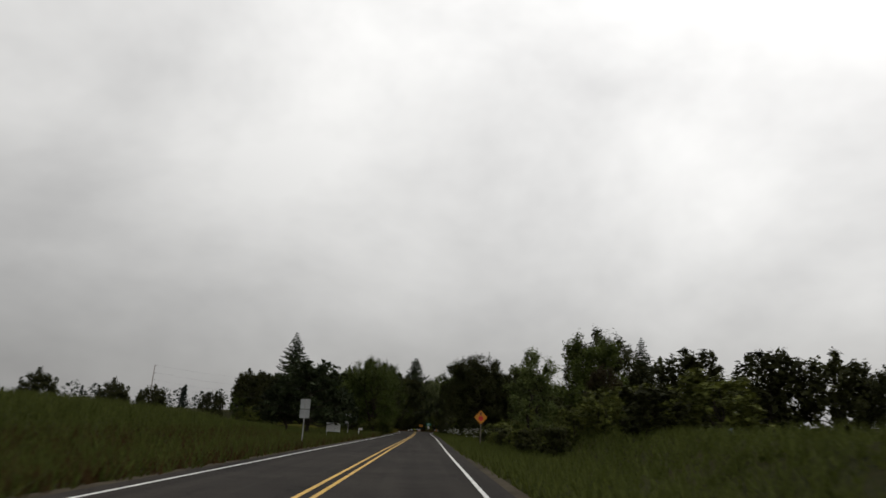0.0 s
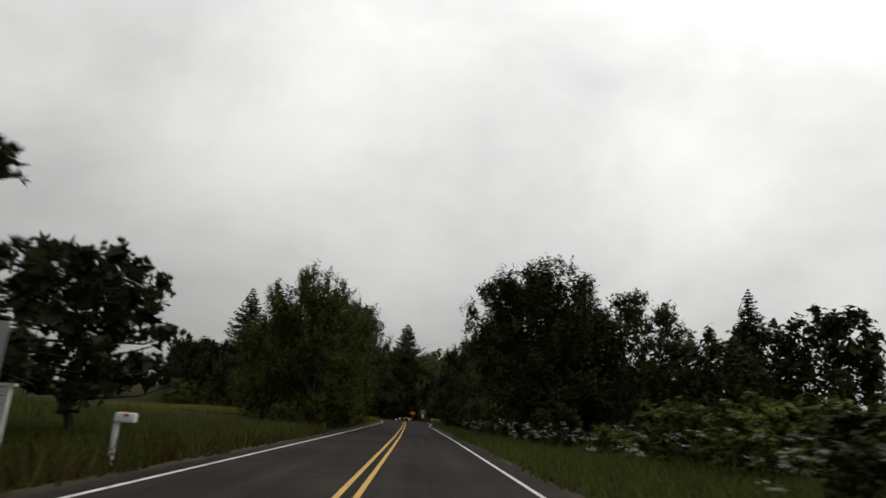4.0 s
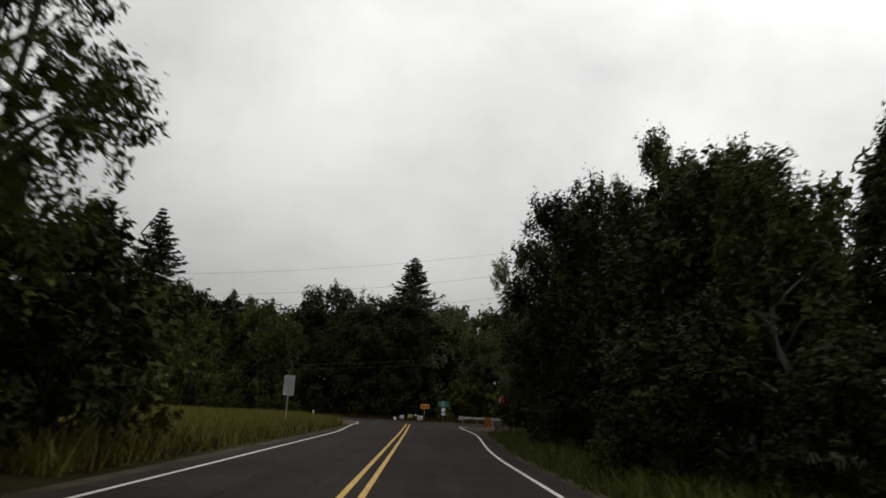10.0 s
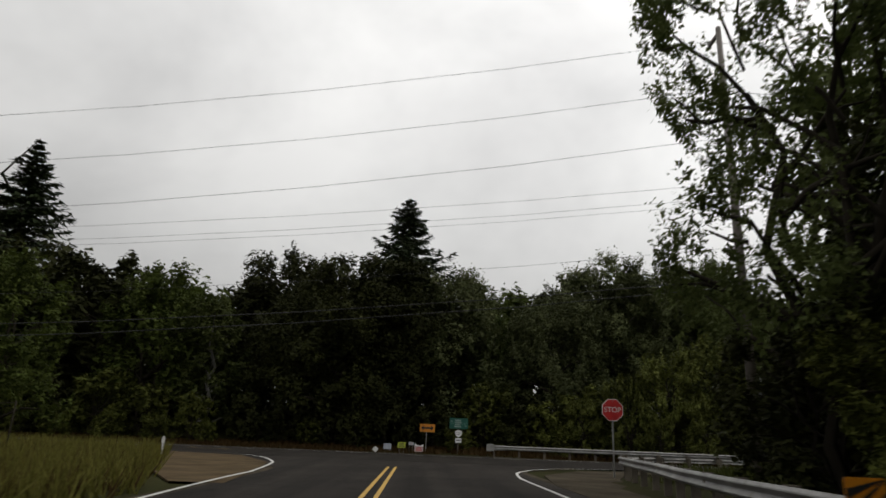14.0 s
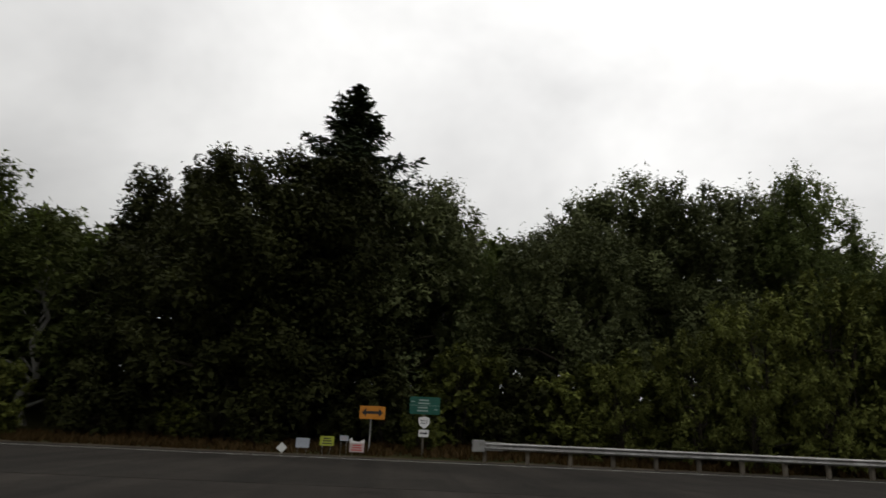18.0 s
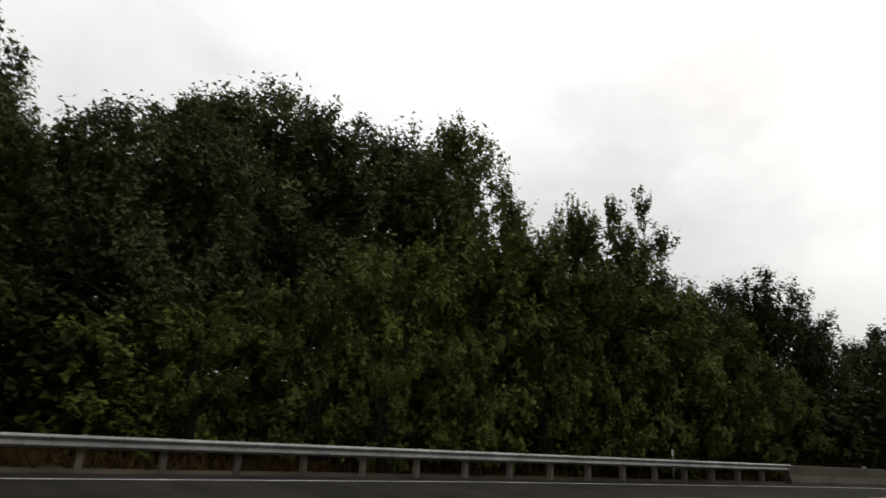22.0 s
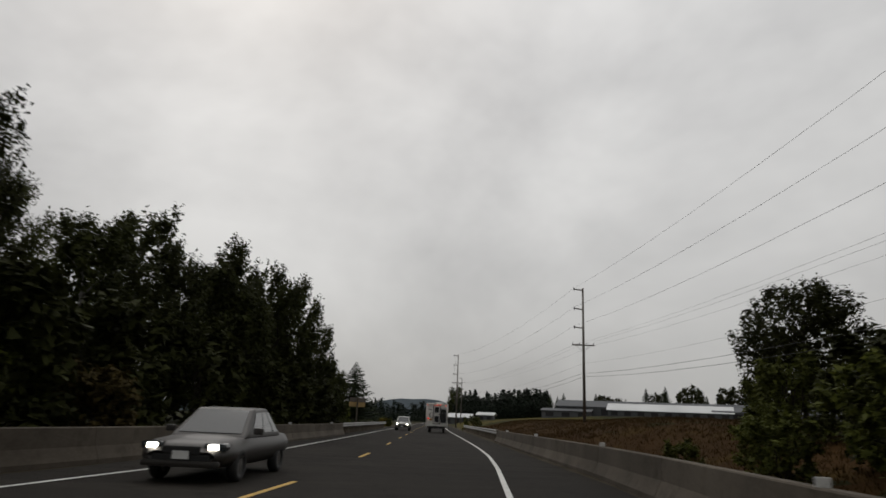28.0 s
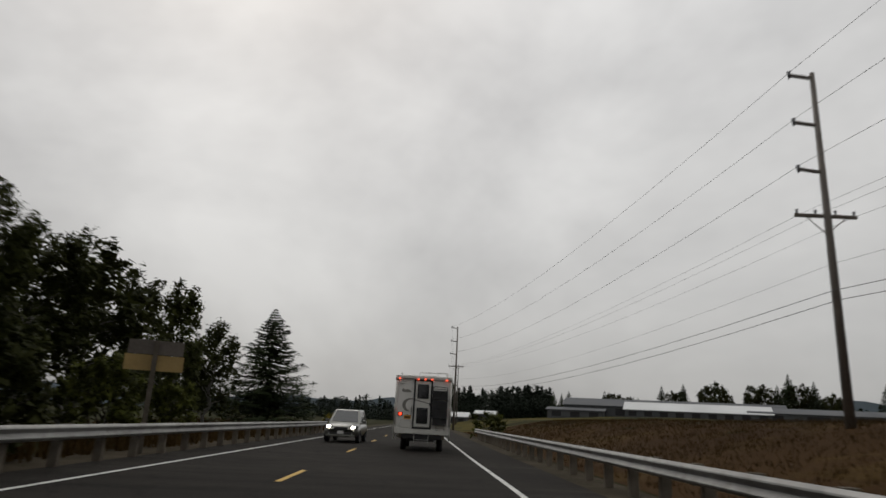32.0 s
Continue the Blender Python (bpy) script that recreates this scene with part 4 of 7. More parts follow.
for x, y, h in [(8.0, 96, 3.0), (7.4, 103, 3.6), (9.5, 110, 3.2), (12, 92, 2.6), (11, 114, 3.6), (15, 117, 4.5), (12.6, 116.6, 3.8), (18.5, 115.5, 4.6), (15.5, 113.0, 4.0), (22, 116, 4.6), (9.0, 121.5, 3.2), (10.4, 124.0, 3.2), (9.8, 129.0, 3.4), (12.2, 127.0, 3.6), (13.6, 133.0, 3.8), (11.5, 138.0, 3.6), (14.0, 144.0, 4.0)]:
    plant("darkbush", x, y, h, 1.2, group="verge shrubs", fine=True)
# low brambles along the foot of the bank
for i in range(22):
    plant("hazel" if i % 3 else "darkbush", 6.9 + 0.5 * math.sin(i * 1.3), 33.5 + i * 1.7, 1.1 + 0.6 * tree_rng.random(), 1.35, group="verge shrubs")
# bramble bank before the maples
for i in range(22):
    y = 30 + i * 2.8
    plant("hazel" if i % 4 else "darkbush", 10.4 + 1.4 * math.sin(i * 1.7), y, 1.7 + 0.7 * tree_rng.random(), 1.5, group="verge shrubs")
    plant("hazel", 14.5 + 2.0 * math.sin(i * 2.3), y + 1.4, 2.5 + 0.8 * tree_rng.random(), 1.5, group="verge shrubs", fine=None)
for x, y, h, k in [(33, 61.4, 9.8, "oak"), (37.2, 58.5, 8.8, "oak"), (35.0, 66.0, 7.0, "oak"), (42.0, 57.0, 6.6, "oak"), (48.0, 59.0, 6.4, "alder"), (54.0, 58.0, 6.4, "oak"), (66, 79, 7.5, "alder"), (74, 74, 7, "oak"), (31, 60, 3, "darkbush"), (39, 56, 3, "darkbush"), (46, 56, 3, "darkbush"), (52, 56, 3, "darkbush"), (56, 163, 24, "fir"), (66, 159, 21, "oak"), (61, 168, 19, "oak"), (52, 120, 7.5, "oak"), (60, 112, 7, "oak"), (45, 125, 6.5, "alder"), (72, 105, 10, "oak"), (38, 105, 7.5, "oak"), (80, 98, 8, "alder"), (92, 92, 9, "oak"), (34, 135, 9, "oak")]:
    plant(k, x, y, h, group="field trees", fine=None)

# forest behind the highway: the trees whose tops stand out, then the rows that fill it
for x, y, h, w, k in [(-2.3, 232.0, 24.8, 1.12, "broad_fir"), (-47.2, 240.0, 32.0, 1.25, "fir"), (-8.3, 229.0, 17.9, 0.98, "oak"), (-3.5, 229.5, 17.2, 0.95, "oak"), (2.0, 231.5, 17.3, 0.9, "dusky_oak"), (-12.5, 233.0, 15.2, 0.95, "oak"),
                      (5.2, 238.0, 16.6, 0.9, "alder"), (7.3, 234.0, 14.0, 0.85, "light"), (12.2, 230.0, 14.6, 0.9, "dusky_oak"), (16.0, 234.5, 17.3, 0.9, "ash"), (19.4, 236.0, 19.1, 0.92, "ash"), (23.5, 233.5, 19.0, 0.88, "ash"), (27.2, 232.5, 18.4, 0.85, "ash"), (28.4, 227.6, 18.9, 0.85, "light"),
                      (-26.9, 233.0, 16.2, 0.95, "maple"), (-20.0, 231.0, 13.6, 1.0, "alder"), (-33.0, 236.0, 17.5, 1.0, "oak"), (-16.5, 246.0, 19.0, 1.0, "oak"), (-42.0, 238.0, 18.5, 1.0, "oak"), (-54, 236, 17, 1, "oak"), (-62, 240, 18, 1, "oak"),
                      (30.4, 222.0, 13.6, 0.75, "light"), (34.0, 221.3, 14.6, 0.85, "light"), (27.0, 223.0, 13.0, 0.9, "light"), (37.5, 221.5, 11.0, 0.85, "maple"), (42.0, 221.5, 10.2, 0.9, "maple"),
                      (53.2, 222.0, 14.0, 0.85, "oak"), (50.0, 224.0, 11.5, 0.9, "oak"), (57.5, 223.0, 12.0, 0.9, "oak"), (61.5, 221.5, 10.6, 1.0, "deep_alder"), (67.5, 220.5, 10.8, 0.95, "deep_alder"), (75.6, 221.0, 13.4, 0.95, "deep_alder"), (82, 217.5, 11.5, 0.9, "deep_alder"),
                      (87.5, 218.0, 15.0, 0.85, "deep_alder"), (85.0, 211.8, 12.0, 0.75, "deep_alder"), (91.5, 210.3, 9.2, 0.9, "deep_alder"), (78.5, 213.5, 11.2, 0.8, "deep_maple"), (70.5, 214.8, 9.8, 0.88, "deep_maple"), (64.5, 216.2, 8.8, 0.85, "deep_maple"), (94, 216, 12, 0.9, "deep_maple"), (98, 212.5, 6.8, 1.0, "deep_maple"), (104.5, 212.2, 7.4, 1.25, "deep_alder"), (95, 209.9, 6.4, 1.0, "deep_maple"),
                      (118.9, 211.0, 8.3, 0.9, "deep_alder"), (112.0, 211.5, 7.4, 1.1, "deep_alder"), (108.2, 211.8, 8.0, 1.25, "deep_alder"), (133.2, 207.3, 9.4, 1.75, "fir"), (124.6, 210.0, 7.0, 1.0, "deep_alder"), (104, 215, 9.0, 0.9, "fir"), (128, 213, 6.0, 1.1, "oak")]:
    plant(k, x, y, h, w, group="forest trees", fine="edge" if -14 < x < 64 or k == "fir" else x < 108 and x > -30)
for row, (y0, hh) in enumerate(((236, 12), (243, 14), (252, 15))):
    for i in range(20):
        x = -66 + i * 6.4 + row * 2.1 + tree_rng.random() * 2
        if row == 0 and -15 < x < 34:
            continue
        plant(tree_rng.choice(["oak", "oak", "alder", "maple"]), x, y0 + tree_rng.random() * 3 - max(0, x - 40) * 0.13, hh * (0.85 + 0.3 * tree_rng.random()), 1.0, group="forest trees", fine=None)
for i in range(30):
    x = -62 + i * 4.2
    if x > 60:
        break
    y = north_y(x) + 7.4 + tree_rng.random() * 2.2
    kind = tree_rng.choice(["hazel", "darkbush", "darkbush", "hazel", "hazel"])
    # darkbush swapped in along this stretch: its dark leaves stand in for shade
    plant("darkbush" if -20 < x < 12 and i % 4 else kind, x, y, 4.0 + 2.4 * tree_rng.random(), 1.0, group="forest edge shrubs", fine=None if x < -20 else False)
    kind = tree_rng.choice(["hazel", "hazel", "bronze" if x > 4 and i % 4 == 0 else "hazel"])
    # front row likewise, darker leaves in place of shade
    plant("darkbush" if -20 < x < 6 and i % 3 else kind, x + 2, y - 2.4, 1.9 + 1.0 * tree_rng.random(), 1.2, group="forest edge shrubs")
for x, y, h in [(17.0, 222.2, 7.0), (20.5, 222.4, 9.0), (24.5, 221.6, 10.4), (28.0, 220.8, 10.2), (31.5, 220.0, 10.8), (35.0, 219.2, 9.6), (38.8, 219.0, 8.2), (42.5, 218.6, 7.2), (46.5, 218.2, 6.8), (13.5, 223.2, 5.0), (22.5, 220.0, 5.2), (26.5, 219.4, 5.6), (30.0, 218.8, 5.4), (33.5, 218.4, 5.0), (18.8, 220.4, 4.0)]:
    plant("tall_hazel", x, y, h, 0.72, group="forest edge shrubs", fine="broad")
for x, y, h, k in [(10.5, 224.0, 4.4, "hazel"),
                   (50, 218.2, 6, "darkbush"), (55, 217.5, 6, "darkbush"), (60, 215.5, 5.5, "darkbush"), (66, 214, 5.5, "darkbush"), (72, 212.6, 5, "darkbush"), (78, 211.6, 5, "darkbush"), (84, 210.4, 4.5, "darkbush"), (90, 209.6, 4, "darkbush"), (96, 209, 3.6, "darkbush"), (103, 208.6, 3.0, "hazel"), (110, 208.4, 2.6, "hazel")]:
    plant(k, x, y, h, 1.0, group="forest edge shrubs")
for i in range(26):
    x = -62 + i * 4.9
    plant("darkbush", x, 240 + 3 * math.sin(i * 1.9) - max(0, x - 40) * 0.13, 7 + 2 * tree_rng.random(), 0.9, group="forest edge shrubs", fine=None)
# south of the highway bridge
for x, y, h, w, k in [(71.4, 179.4, 9.0, 1.12, "oak"), (74.5, 177.8, 6.4, 0.9, "oak"), (70.0, 182.5, 3.6, 1.1, "hazel"), (64.0, 186.5, 2.4, 1.2, "hazel"), (61.0, 192.5, 2.0, 1.1, "hazel"), (56.0, 191.5, 2.8, 1.1, "hazel"), (52, 190, 4.2, 1.1, "hazel"), (46, 192, 4.2, 1.1, "hazel"), (40, 194, 4.0, 1.1, "hazel"), (34, 196.5, 3.4, 1.1, "hazel"),
                      (138, 188.5, 2.4, 1.5, "hazel"), (48, 186, 4.2, 1.0, "hazel"), (54, 184.5, 4.4, 1.0, "hazel"), (62, 184, 3.4, 1.0, "darkbush"), (43, 190, 4.0, 1.0, "hazel"), (66, 184, 4.6, 1.0, "hazel"), (50, 180, 4.4, 1.0, "darkbush"), (58, 178, 4.6, 1.0, "hazel"), (38, 190, 4.6, 1.0, "darkbush"), (49, 191.2, 4.4, 1.0, "darkbush"), (58.5, 190.5, 2.6, 1.0, "hazel"), (43, 193, 4.4, 1.0, "darkbush"), (54, 188.5, 5.0, 1.0, "darkbush"), (37, 195, 4.2, 1.0, "hazel")]:
    plant(k, x, y, h, w, group="bridge trees", fine=h > 5)
plant("deep_alder", 486, 141.5, 24.0, 1.0, group="field trees", fine=None)
# more trees behind the front rows
for x, y, h, w, k in [(23.5, 68.0, 7.0, 0.95, "oak"), (-13.2, 130.5, 13.0, 0.9, "maple"), (-10.8, 137.0, 10.0, 0.9, "maple"), (-9.6, 127.0, 9.0, 0.9, "maple"), (15.6, 178.0, 11.0, 0.9, "oak"),
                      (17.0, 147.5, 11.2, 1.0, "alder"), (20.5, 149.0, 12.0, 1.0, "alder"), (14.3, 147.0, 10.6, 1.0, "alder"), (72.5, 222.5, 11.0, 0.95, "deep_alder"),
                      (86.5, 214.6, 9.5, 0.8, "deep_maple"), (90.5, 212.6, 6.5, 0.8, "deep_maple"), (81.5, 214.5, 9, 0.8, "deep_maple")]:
    plant(k, x, y, h, w, group="roadside trees", fine=True)
plant("oak", 8.4, 108.2, 12.6, 0.72, 0, rot=200, fine=True)
plant("maple", 15.0, 57.0, 9.4, 0.95, 1, rot=40, fine=True)
# trees that stand out behind the farm
for az, dist, h, w, k in [(-17.4, 400, 15.5, 1.0, "fir"), (-18.1, 405, 14.0, 1.0, "fir"), (-18.7, 398, 15.5, 1.1, "fir"), (-21.7, 402, 16.0, 1.0, "fir"), (-22.3, 398, 14.5, 1.1, "oak"), (-23.6, 405, 13.0, 1.0, "oak"), (-24.4, 400, 12.5, 1.0, "fir"),
                          (-26.3, 392, 19.5, 1.0, "fir"), (-27.2, 398, 17.0, 1.0, "oak"), (-28.0, 390, 20.5, 1.1, "fir"), (-30.1, 372, 20.5, 1.15, "oak"), (-31.6, 380, 15.0, 1.0, "fir"), (-32.6, 385, 14.5, 1.0, "fir"),
                          (-33.8, 372, 19.5, 1.15, "oak"), (-34.9, 368, 19.5, 1.0, "fir"), (-35.7, 366, 25.0, 1.1, "fir"), (-36.3, 370, 20.0, 1.1, "oak"), (-37.4, 366, 21.5, 1.0, "fir"), (-38.4, 372, 16.0, 1.1, "oak"), (-42.0, 366, 20.5, 1.1, "fir"), (-43.0, 370, 17.0, 1.1, "oak"), (-45.0, 360, 19.0, 1.0, "fir")]:
    plant(k, 80 + dist * math.cos(radians(az)), 200 + dist * math.sin(radians(az)), h, w, group="farm trees", fine=None)
# far woods along the horizon
rng = np.random.default_rng(11)
far_cards = []


def far_tree(x, y, h, conical, m=170, size=0.115):
    k = rng.random(m)
    r = h * (0.24 * (1 - k) + 0.01 if conical else 0.52 * np.sqrt(np.clip(1 - k ** 2.4, 0.01, 1)))
    r = r * np.sqrt(rng.random(m))
    a = rng.random(m) * 6.28
    p = np.stack([x + np.cos(a) * r, y + np.sin(a) * r, ground_z(x, y) - 0.5 + h * k * (1 - 0.06 * r / (r.max() + 0.01))], 1)
    far_cards.append(leaf_cards(p, np.full(m, h * size), rng, 0.3, 1.3))


for cx, cy, span, ang, cnt, hmin, hmax in [(380, -160, 500, 20, 150, 10, 20), (400, -160, 520, 22, 180, 5, 9), (-260, 420, 700, 10, 150, 10, 18), (-200, 160, 160, 80, 44, 7, 13), (-250, 60, 300, 80, 68, 7, 12)]:
    for i in range(cnt):
        s = (rng.random() - 0.5) * span
        far_tree(cx + s * math.cos(radians(ang)) + rng.normal() * 5, cy + s * math.sin(radians(ang)) + rng.normal() * 5, hmin + (hmax - hmin) * rng.random() ** 2.2, rng.random() < 0.62)
# the wood east of the bridge: bearings, distance, trees to a degree, heights
for b0, b1, d0, d1, dens, hmin, hmax in [(16, 1, 470, 510, 10, 10, 17), (1, -8, 430, 480, 12, 9, 16), (-8, -17.2, 400, 450, 15, 14, 21), (-8, -17.2, 385, 400, 14, 7, 12), (16, -8, 400, 420, 12, 4, 7), (-17, -21, 420, 450, 9, 6, 9), (-21, -25, 410, 440, 9, 7, 11.5), (-25, -33, 410, 440, 8, 6, 11),
                                         (-17, -46, 390, 405, 12, 3.5, 6), (-33, -39, 390, 430, 10, 9, 15), (-39, -42, 400, 430, 8, 6, 10), (-42, -75, 360, 420, 9, 10, 18), (-42, -75, 350, 360, 8, 4, 8)]:
    for i in range(int((b0 - b1) * dens)):
        az, d = radians(b1 + (b0 - b1) * rng.random()), d0 + (d1 - d0) * rng.random()
        h = hmin + (hmax - hmin) * rng.random() ** 1.6
        far_tree(80 + d * math.cos(az), 200 + d * math.sin(az), h, h > 10 and rng.random() < 0.6, 200, 0.095)
tagged(new("far_woods", cards_mesh("far_woods", np.concatenate(far_cards), LEAF["far"])), "distant dark line of firs and broad-leaved woods", "woods", kind="stuff")


# ---- guard rails, barriers, poles, signs ----
def w_beam(points, z=0.72, name="guard_rail", label="", post_gap=1.9, post=None, side=1, wood=True):
    """A W-beam guard rail: lapped rail panels on separate posts with spacer blocks."""
    e = thing(name, *points[0], 0, 0, label or "galvanised steel W-beam guard rail on posts", "guard rail", "guard rails")
    inv = Matrix.Translation((-points[0][0], -points[0][1], 0))
    prof = [(0.0, 0.155), (0.028, 0.15), (0.075, 0.108), (0.082, 0.085), (0.03, 0.03), (0.012, 0.0), (0.03, -0.03), (0.082, -0.085), (0.075, -0.108), (0.028, -0.15), (0.0, -0.155)]
    stops = along(points, 3.8)
    last = points[-1]
    places = [(x, y) for x, y, _ in stops] + [last]
    for i in range(len(places) - 1):
        a, b = Vector(places[i]), Vector(places[i + 1])
        d = (b - a)
        if d.length < 0.3:
            continue
        d.normalize()
        nrm = Vector((d.y, -d.x)) * side
        b2 = b + d * 0.15
        v = []
        for q, k in ((a, 0.0), (b2, 0.003)):
            for o, h in prof:
                v.append((q.x + nrm.x * (o + k), q.y + nrm.y * (o + k), z + h))
            for o, h in prof:
                v.append((q.x + nrm.x * (o + k - 0.006), q.y + nrm.y * (o + k - 0.006), z + h))
        n = len(prof)
        f = []
        for j in range(n - 1):
            f.append((j, j + 1, 2 * n + j + 1, 2 * n + j))
            f.append((n + j + 1, n + j, 3 * n + j, 3 * n + j + 1))
        f.append((0, 2 * n, 3 * n, n))
        f.append((n - 1, 2 * n - 1, 4 * n - 1, 3 * n - 1))
        share("rail_panel", mesh_of("rail_panel", v, f, STEEL), e, inv)
    global POST_MESH, BLOCK_MESH
    for x, y, ang in along(points, post_gap):
        a = radians(ang)
        nx, ny = -math.sin(a) * -side, math.cos(a) * -side
        share("post", POST_MESH, e, inv @ pose(x - nx * 0.27, y - ny * 0.27, z / 2 - 0.02, 0, 0, ang))
        share("spacer_block", BLOCK_MESH, e, inv @ pose(x - nx * 0.1, y - ny * 0.1, z, 0, 0, ang))
    return e


def mesh_from_bm(bm, name, mat):
    me = bpy.data.meshes.new(name)
    bm.to_mesh(me)
    bm.free()
    me.materials.append(mat)
    return me


POST_MESH = mesh_from_bm(box_bm(0.15, 0.2, 0.9, 0.012), "post", STEEL_POST)
BLOCK_MESH = mesh_from_bm(box_bm(0.14, 0.19, 0.34, 0.01), "spacer_block", STEEL_POST)


def blunt_end(e, x, y, ang, z=0.72):
    """The folded impact head at the end of a rail."""
    bm = box_bm(0.55, 0.34, 0.5, 0.03)
    box_bm(0.9, 0.1, 0.36, 0.02, (0.65, 0.0, 0.0), bm)
    for k in (-0.12, 0.12):
        box_bm(0.02, 0.22, 0.1, 0.004, (-0.285, 0.0, k), bm)
    head = part("impact_head", bm, STEEL, e, "dented grey steel impact head")
    head.matrix_basis = Matrix.Translation(-e.matrix_basis.translation) @ pose(x, y, z, 0, 0, ang)


north_rail = w_beam(NORTH_RAIL, 0.72, "guard_rail", "weathered galvanised guard rail beside the forest edge", side=1)
blunt_end(north_rail, 5.3, 219.03, -5)
w_beam([(20.6, 202.75), (25, 202.95), (30, 202.95), (34.9, 202.65)], 0.72, "guard_rail", "guard rail leading to the concrete bridge barrier", side=-1)
w_beam(smooth_line([(4.9, 176.0), (5.6, 182), (6.8, 188), (7.4, 192), (8.2, 196.0), (9.6, 199.2), (12.4, 201.6), (16.5, 202.6), (20.5, 202.6)], 3), 0.72, "guard_rail", "guard rail curving round the junction corner on posts", side=-1)
w_beam([(x, north_y(x) + 1.2) for x in (86, 92, 100, 110, 120, 132)], 0.72, "guard_rail", "guard rail beyond the bridge barrier", side=1)
w_beam([(x, lane_y(x) - 4.4) for x in (83, 90, 98, 108, 120, 134)], 0.72, "guard_rail", "guard rail on posts beside the dry field", side=-1)


REFLECTOR_MESH = mesh_from_bm(box_bm(0.03, 0.16, 0.11, 0.01), "reflector", PAINT_WHITE)


def barrier(points, name, label, h=0.84, side=1):
    """A bridge parapet of concrete panels with a small gap at each joint."""
    e = thing(name, *points[0], 0, 0, label, "barrier", kind="structure")
    inv = Matrix.Translation((-points[0][0], -points[0][1], 0))
    places = [(x, y) for x, y, _ in along(points, 6.1)] + [points[-1]]
    prof = [(0.0, -0.5), (0.0, 0.1), (-0.05, 0.2), (-0.14, 0.4), (-0.17, h - 0.02), (-0.19, h), (-0.37, h), (-0.39, h - 0.02), (-0.39, -0.5)]
    for i in range(len(places) - 1):
        a, b = Vector(places[i]), Vector(places[i + 1])
        d = b - a
        if d.length < 0.4:
            continue
        d.normalize()
        nrm = Vector((d.y, -d.x)) * side
        n = len(prof)
        v = [(q.x + nrm.x * o, q.y + nrm.y * o, z) for q in (a + d * 0.012, b - d * 0.012) for o, z in prof]
        f = [(j, (j + 1) % n, n + (j + 1) % n, n + j) for j in range(n)] + [tuple(range(n))[::-1], tuple(range(n, 2 * n))]
        share("barrier_panel", mesh_of("barrier_panel", v, f, CONCRETE), e, inv)
        if i % 2:
            m = a + nrm * -0.28
            share("reflector", REFLECTOR_MESH, e, inv @ pose(m.x, m.y, h + 0.05, 0, 0, math.degrees(math.atan2(d.y, d.x))), "small white reflector tab")


barrier([(39.4, 215.3), (45, 214.0), (52, 212.3), (62, 210.6), (74, 208.9), (86, 207.3)], "bridge_barrier_north", "stained concrete bridge barrier along the highway", side=1)
barrier([(34.8, 202.6), (42, lane_y(42) - 3.75)] + [(x, lane_y(x) - 4.2) for x in (50, 62, 74, 83)], "bridge_barrier_south", "stained concrete bridge barrier along the highway", side=-1)


# ---- paints and small materials ----
SIGN_BACK = surface("sign_back_aluminium", (0.22, 0.228, 0.228), (0.34, 0.348, 0.34), 1.5, 20, 0.55, 0.05, metal=0.3)
SIGN_WHITE = surface("sign_white", (0.6, 0.6, 0.58), (0.75, 0.75, 0.73), 2, 20, 0.5, 0.03)
SIGN_RED = surface("sign_red", (0.42, 0.02, 0.02), (0.55, 0.03, 0.028), 3, 20, 0.45, 0.03)
SIGN_YELLOW = surface("sign_yellow", (0.42, 0.15, 0.006), (0.53, 0.205, 0.01), 3, 20, 0.45, 0.03)
SIGN_GREEN = surface("sign_green", (0.0, 0.062, 0.041), (0.004, 0.09, 0.06), 3, 20, 0.45, 0.03)
SIGN_DIM = surface("sign_faded_white", (0.22, 0.28, 0.25), (0.34, 0.4, 0.37), 3, 30, 0.5, 0.03)
SIGN_BLACK = plain("sign_black", (0.012, 0.012, 0.012), 0.5)
SIGN_LIME = surface("placard_lime", (0.28, 0.32, 0.025), (0.36, 0.4, 0.04), 3, 20, 0.5, 0.03)
SIGN_GREY = surface("placard_grey_blue", (0.3, 0.33, 0.38), (0.42, 0.45, 0.5), 3, 20, 0.5, 0.03)
SIGN_PINK = surface("placard_pale_pink", (0.4, 0.31, 0.29), (0.48, 0.37, 0.35), 3, 20, 0.5, 0.03)
SIGN_TAN = surface("placard_tan_wood", (0.28, 0.19, 0.07), (0.42, 0.29, 0.11), 2, 20, 0.7, 0.1)
FENCE_WHITE = surface("white_painted_board", (0.5, 0.5, 0.48), (0.68, 0.68, 0.66), 1.5, 25, 0.6, 0.1)


def panel(name, w, h, mat, parent, z, y=0.0, x=0.0, t=0.012, round_=0.03, label="", rx=0.0, rot=0.0):
    """A thin sheet with rounded corners, facing -y."""
    pts = []
    r = min(round_, w / 2 - 0.001, h / 2 - 0.001)
    for cx, cz, a0 in ((w / 2 - r, h / 2 - r, 0), (-w / 2 + r, h / 2 - r, 90), (-w / 2 + r, -h / 2 + r, 180), (w / 2 - r, -h / 2 + r, 270)):
        for k in range(4):
            a = radians(a0 + 30 * k)
            pts.append((cx + r * math.cos(a), cz + r * math.sin(a)))
    me = prism_mesh(name, pts, -t / 2, t / 2, mat)
    return share(name, me, parent, pose(x, y, z, 0, rot, 0), label)


def polygon(name, pts, mat, parent, z, y=0.0, x=0.0, t=0.004, label="", rot=0.0):
    return share(name, prism_mesh(name, pts, -t / 2, t / 2, mat), parent, pose(x, y, z, 0, rot, 0), label)


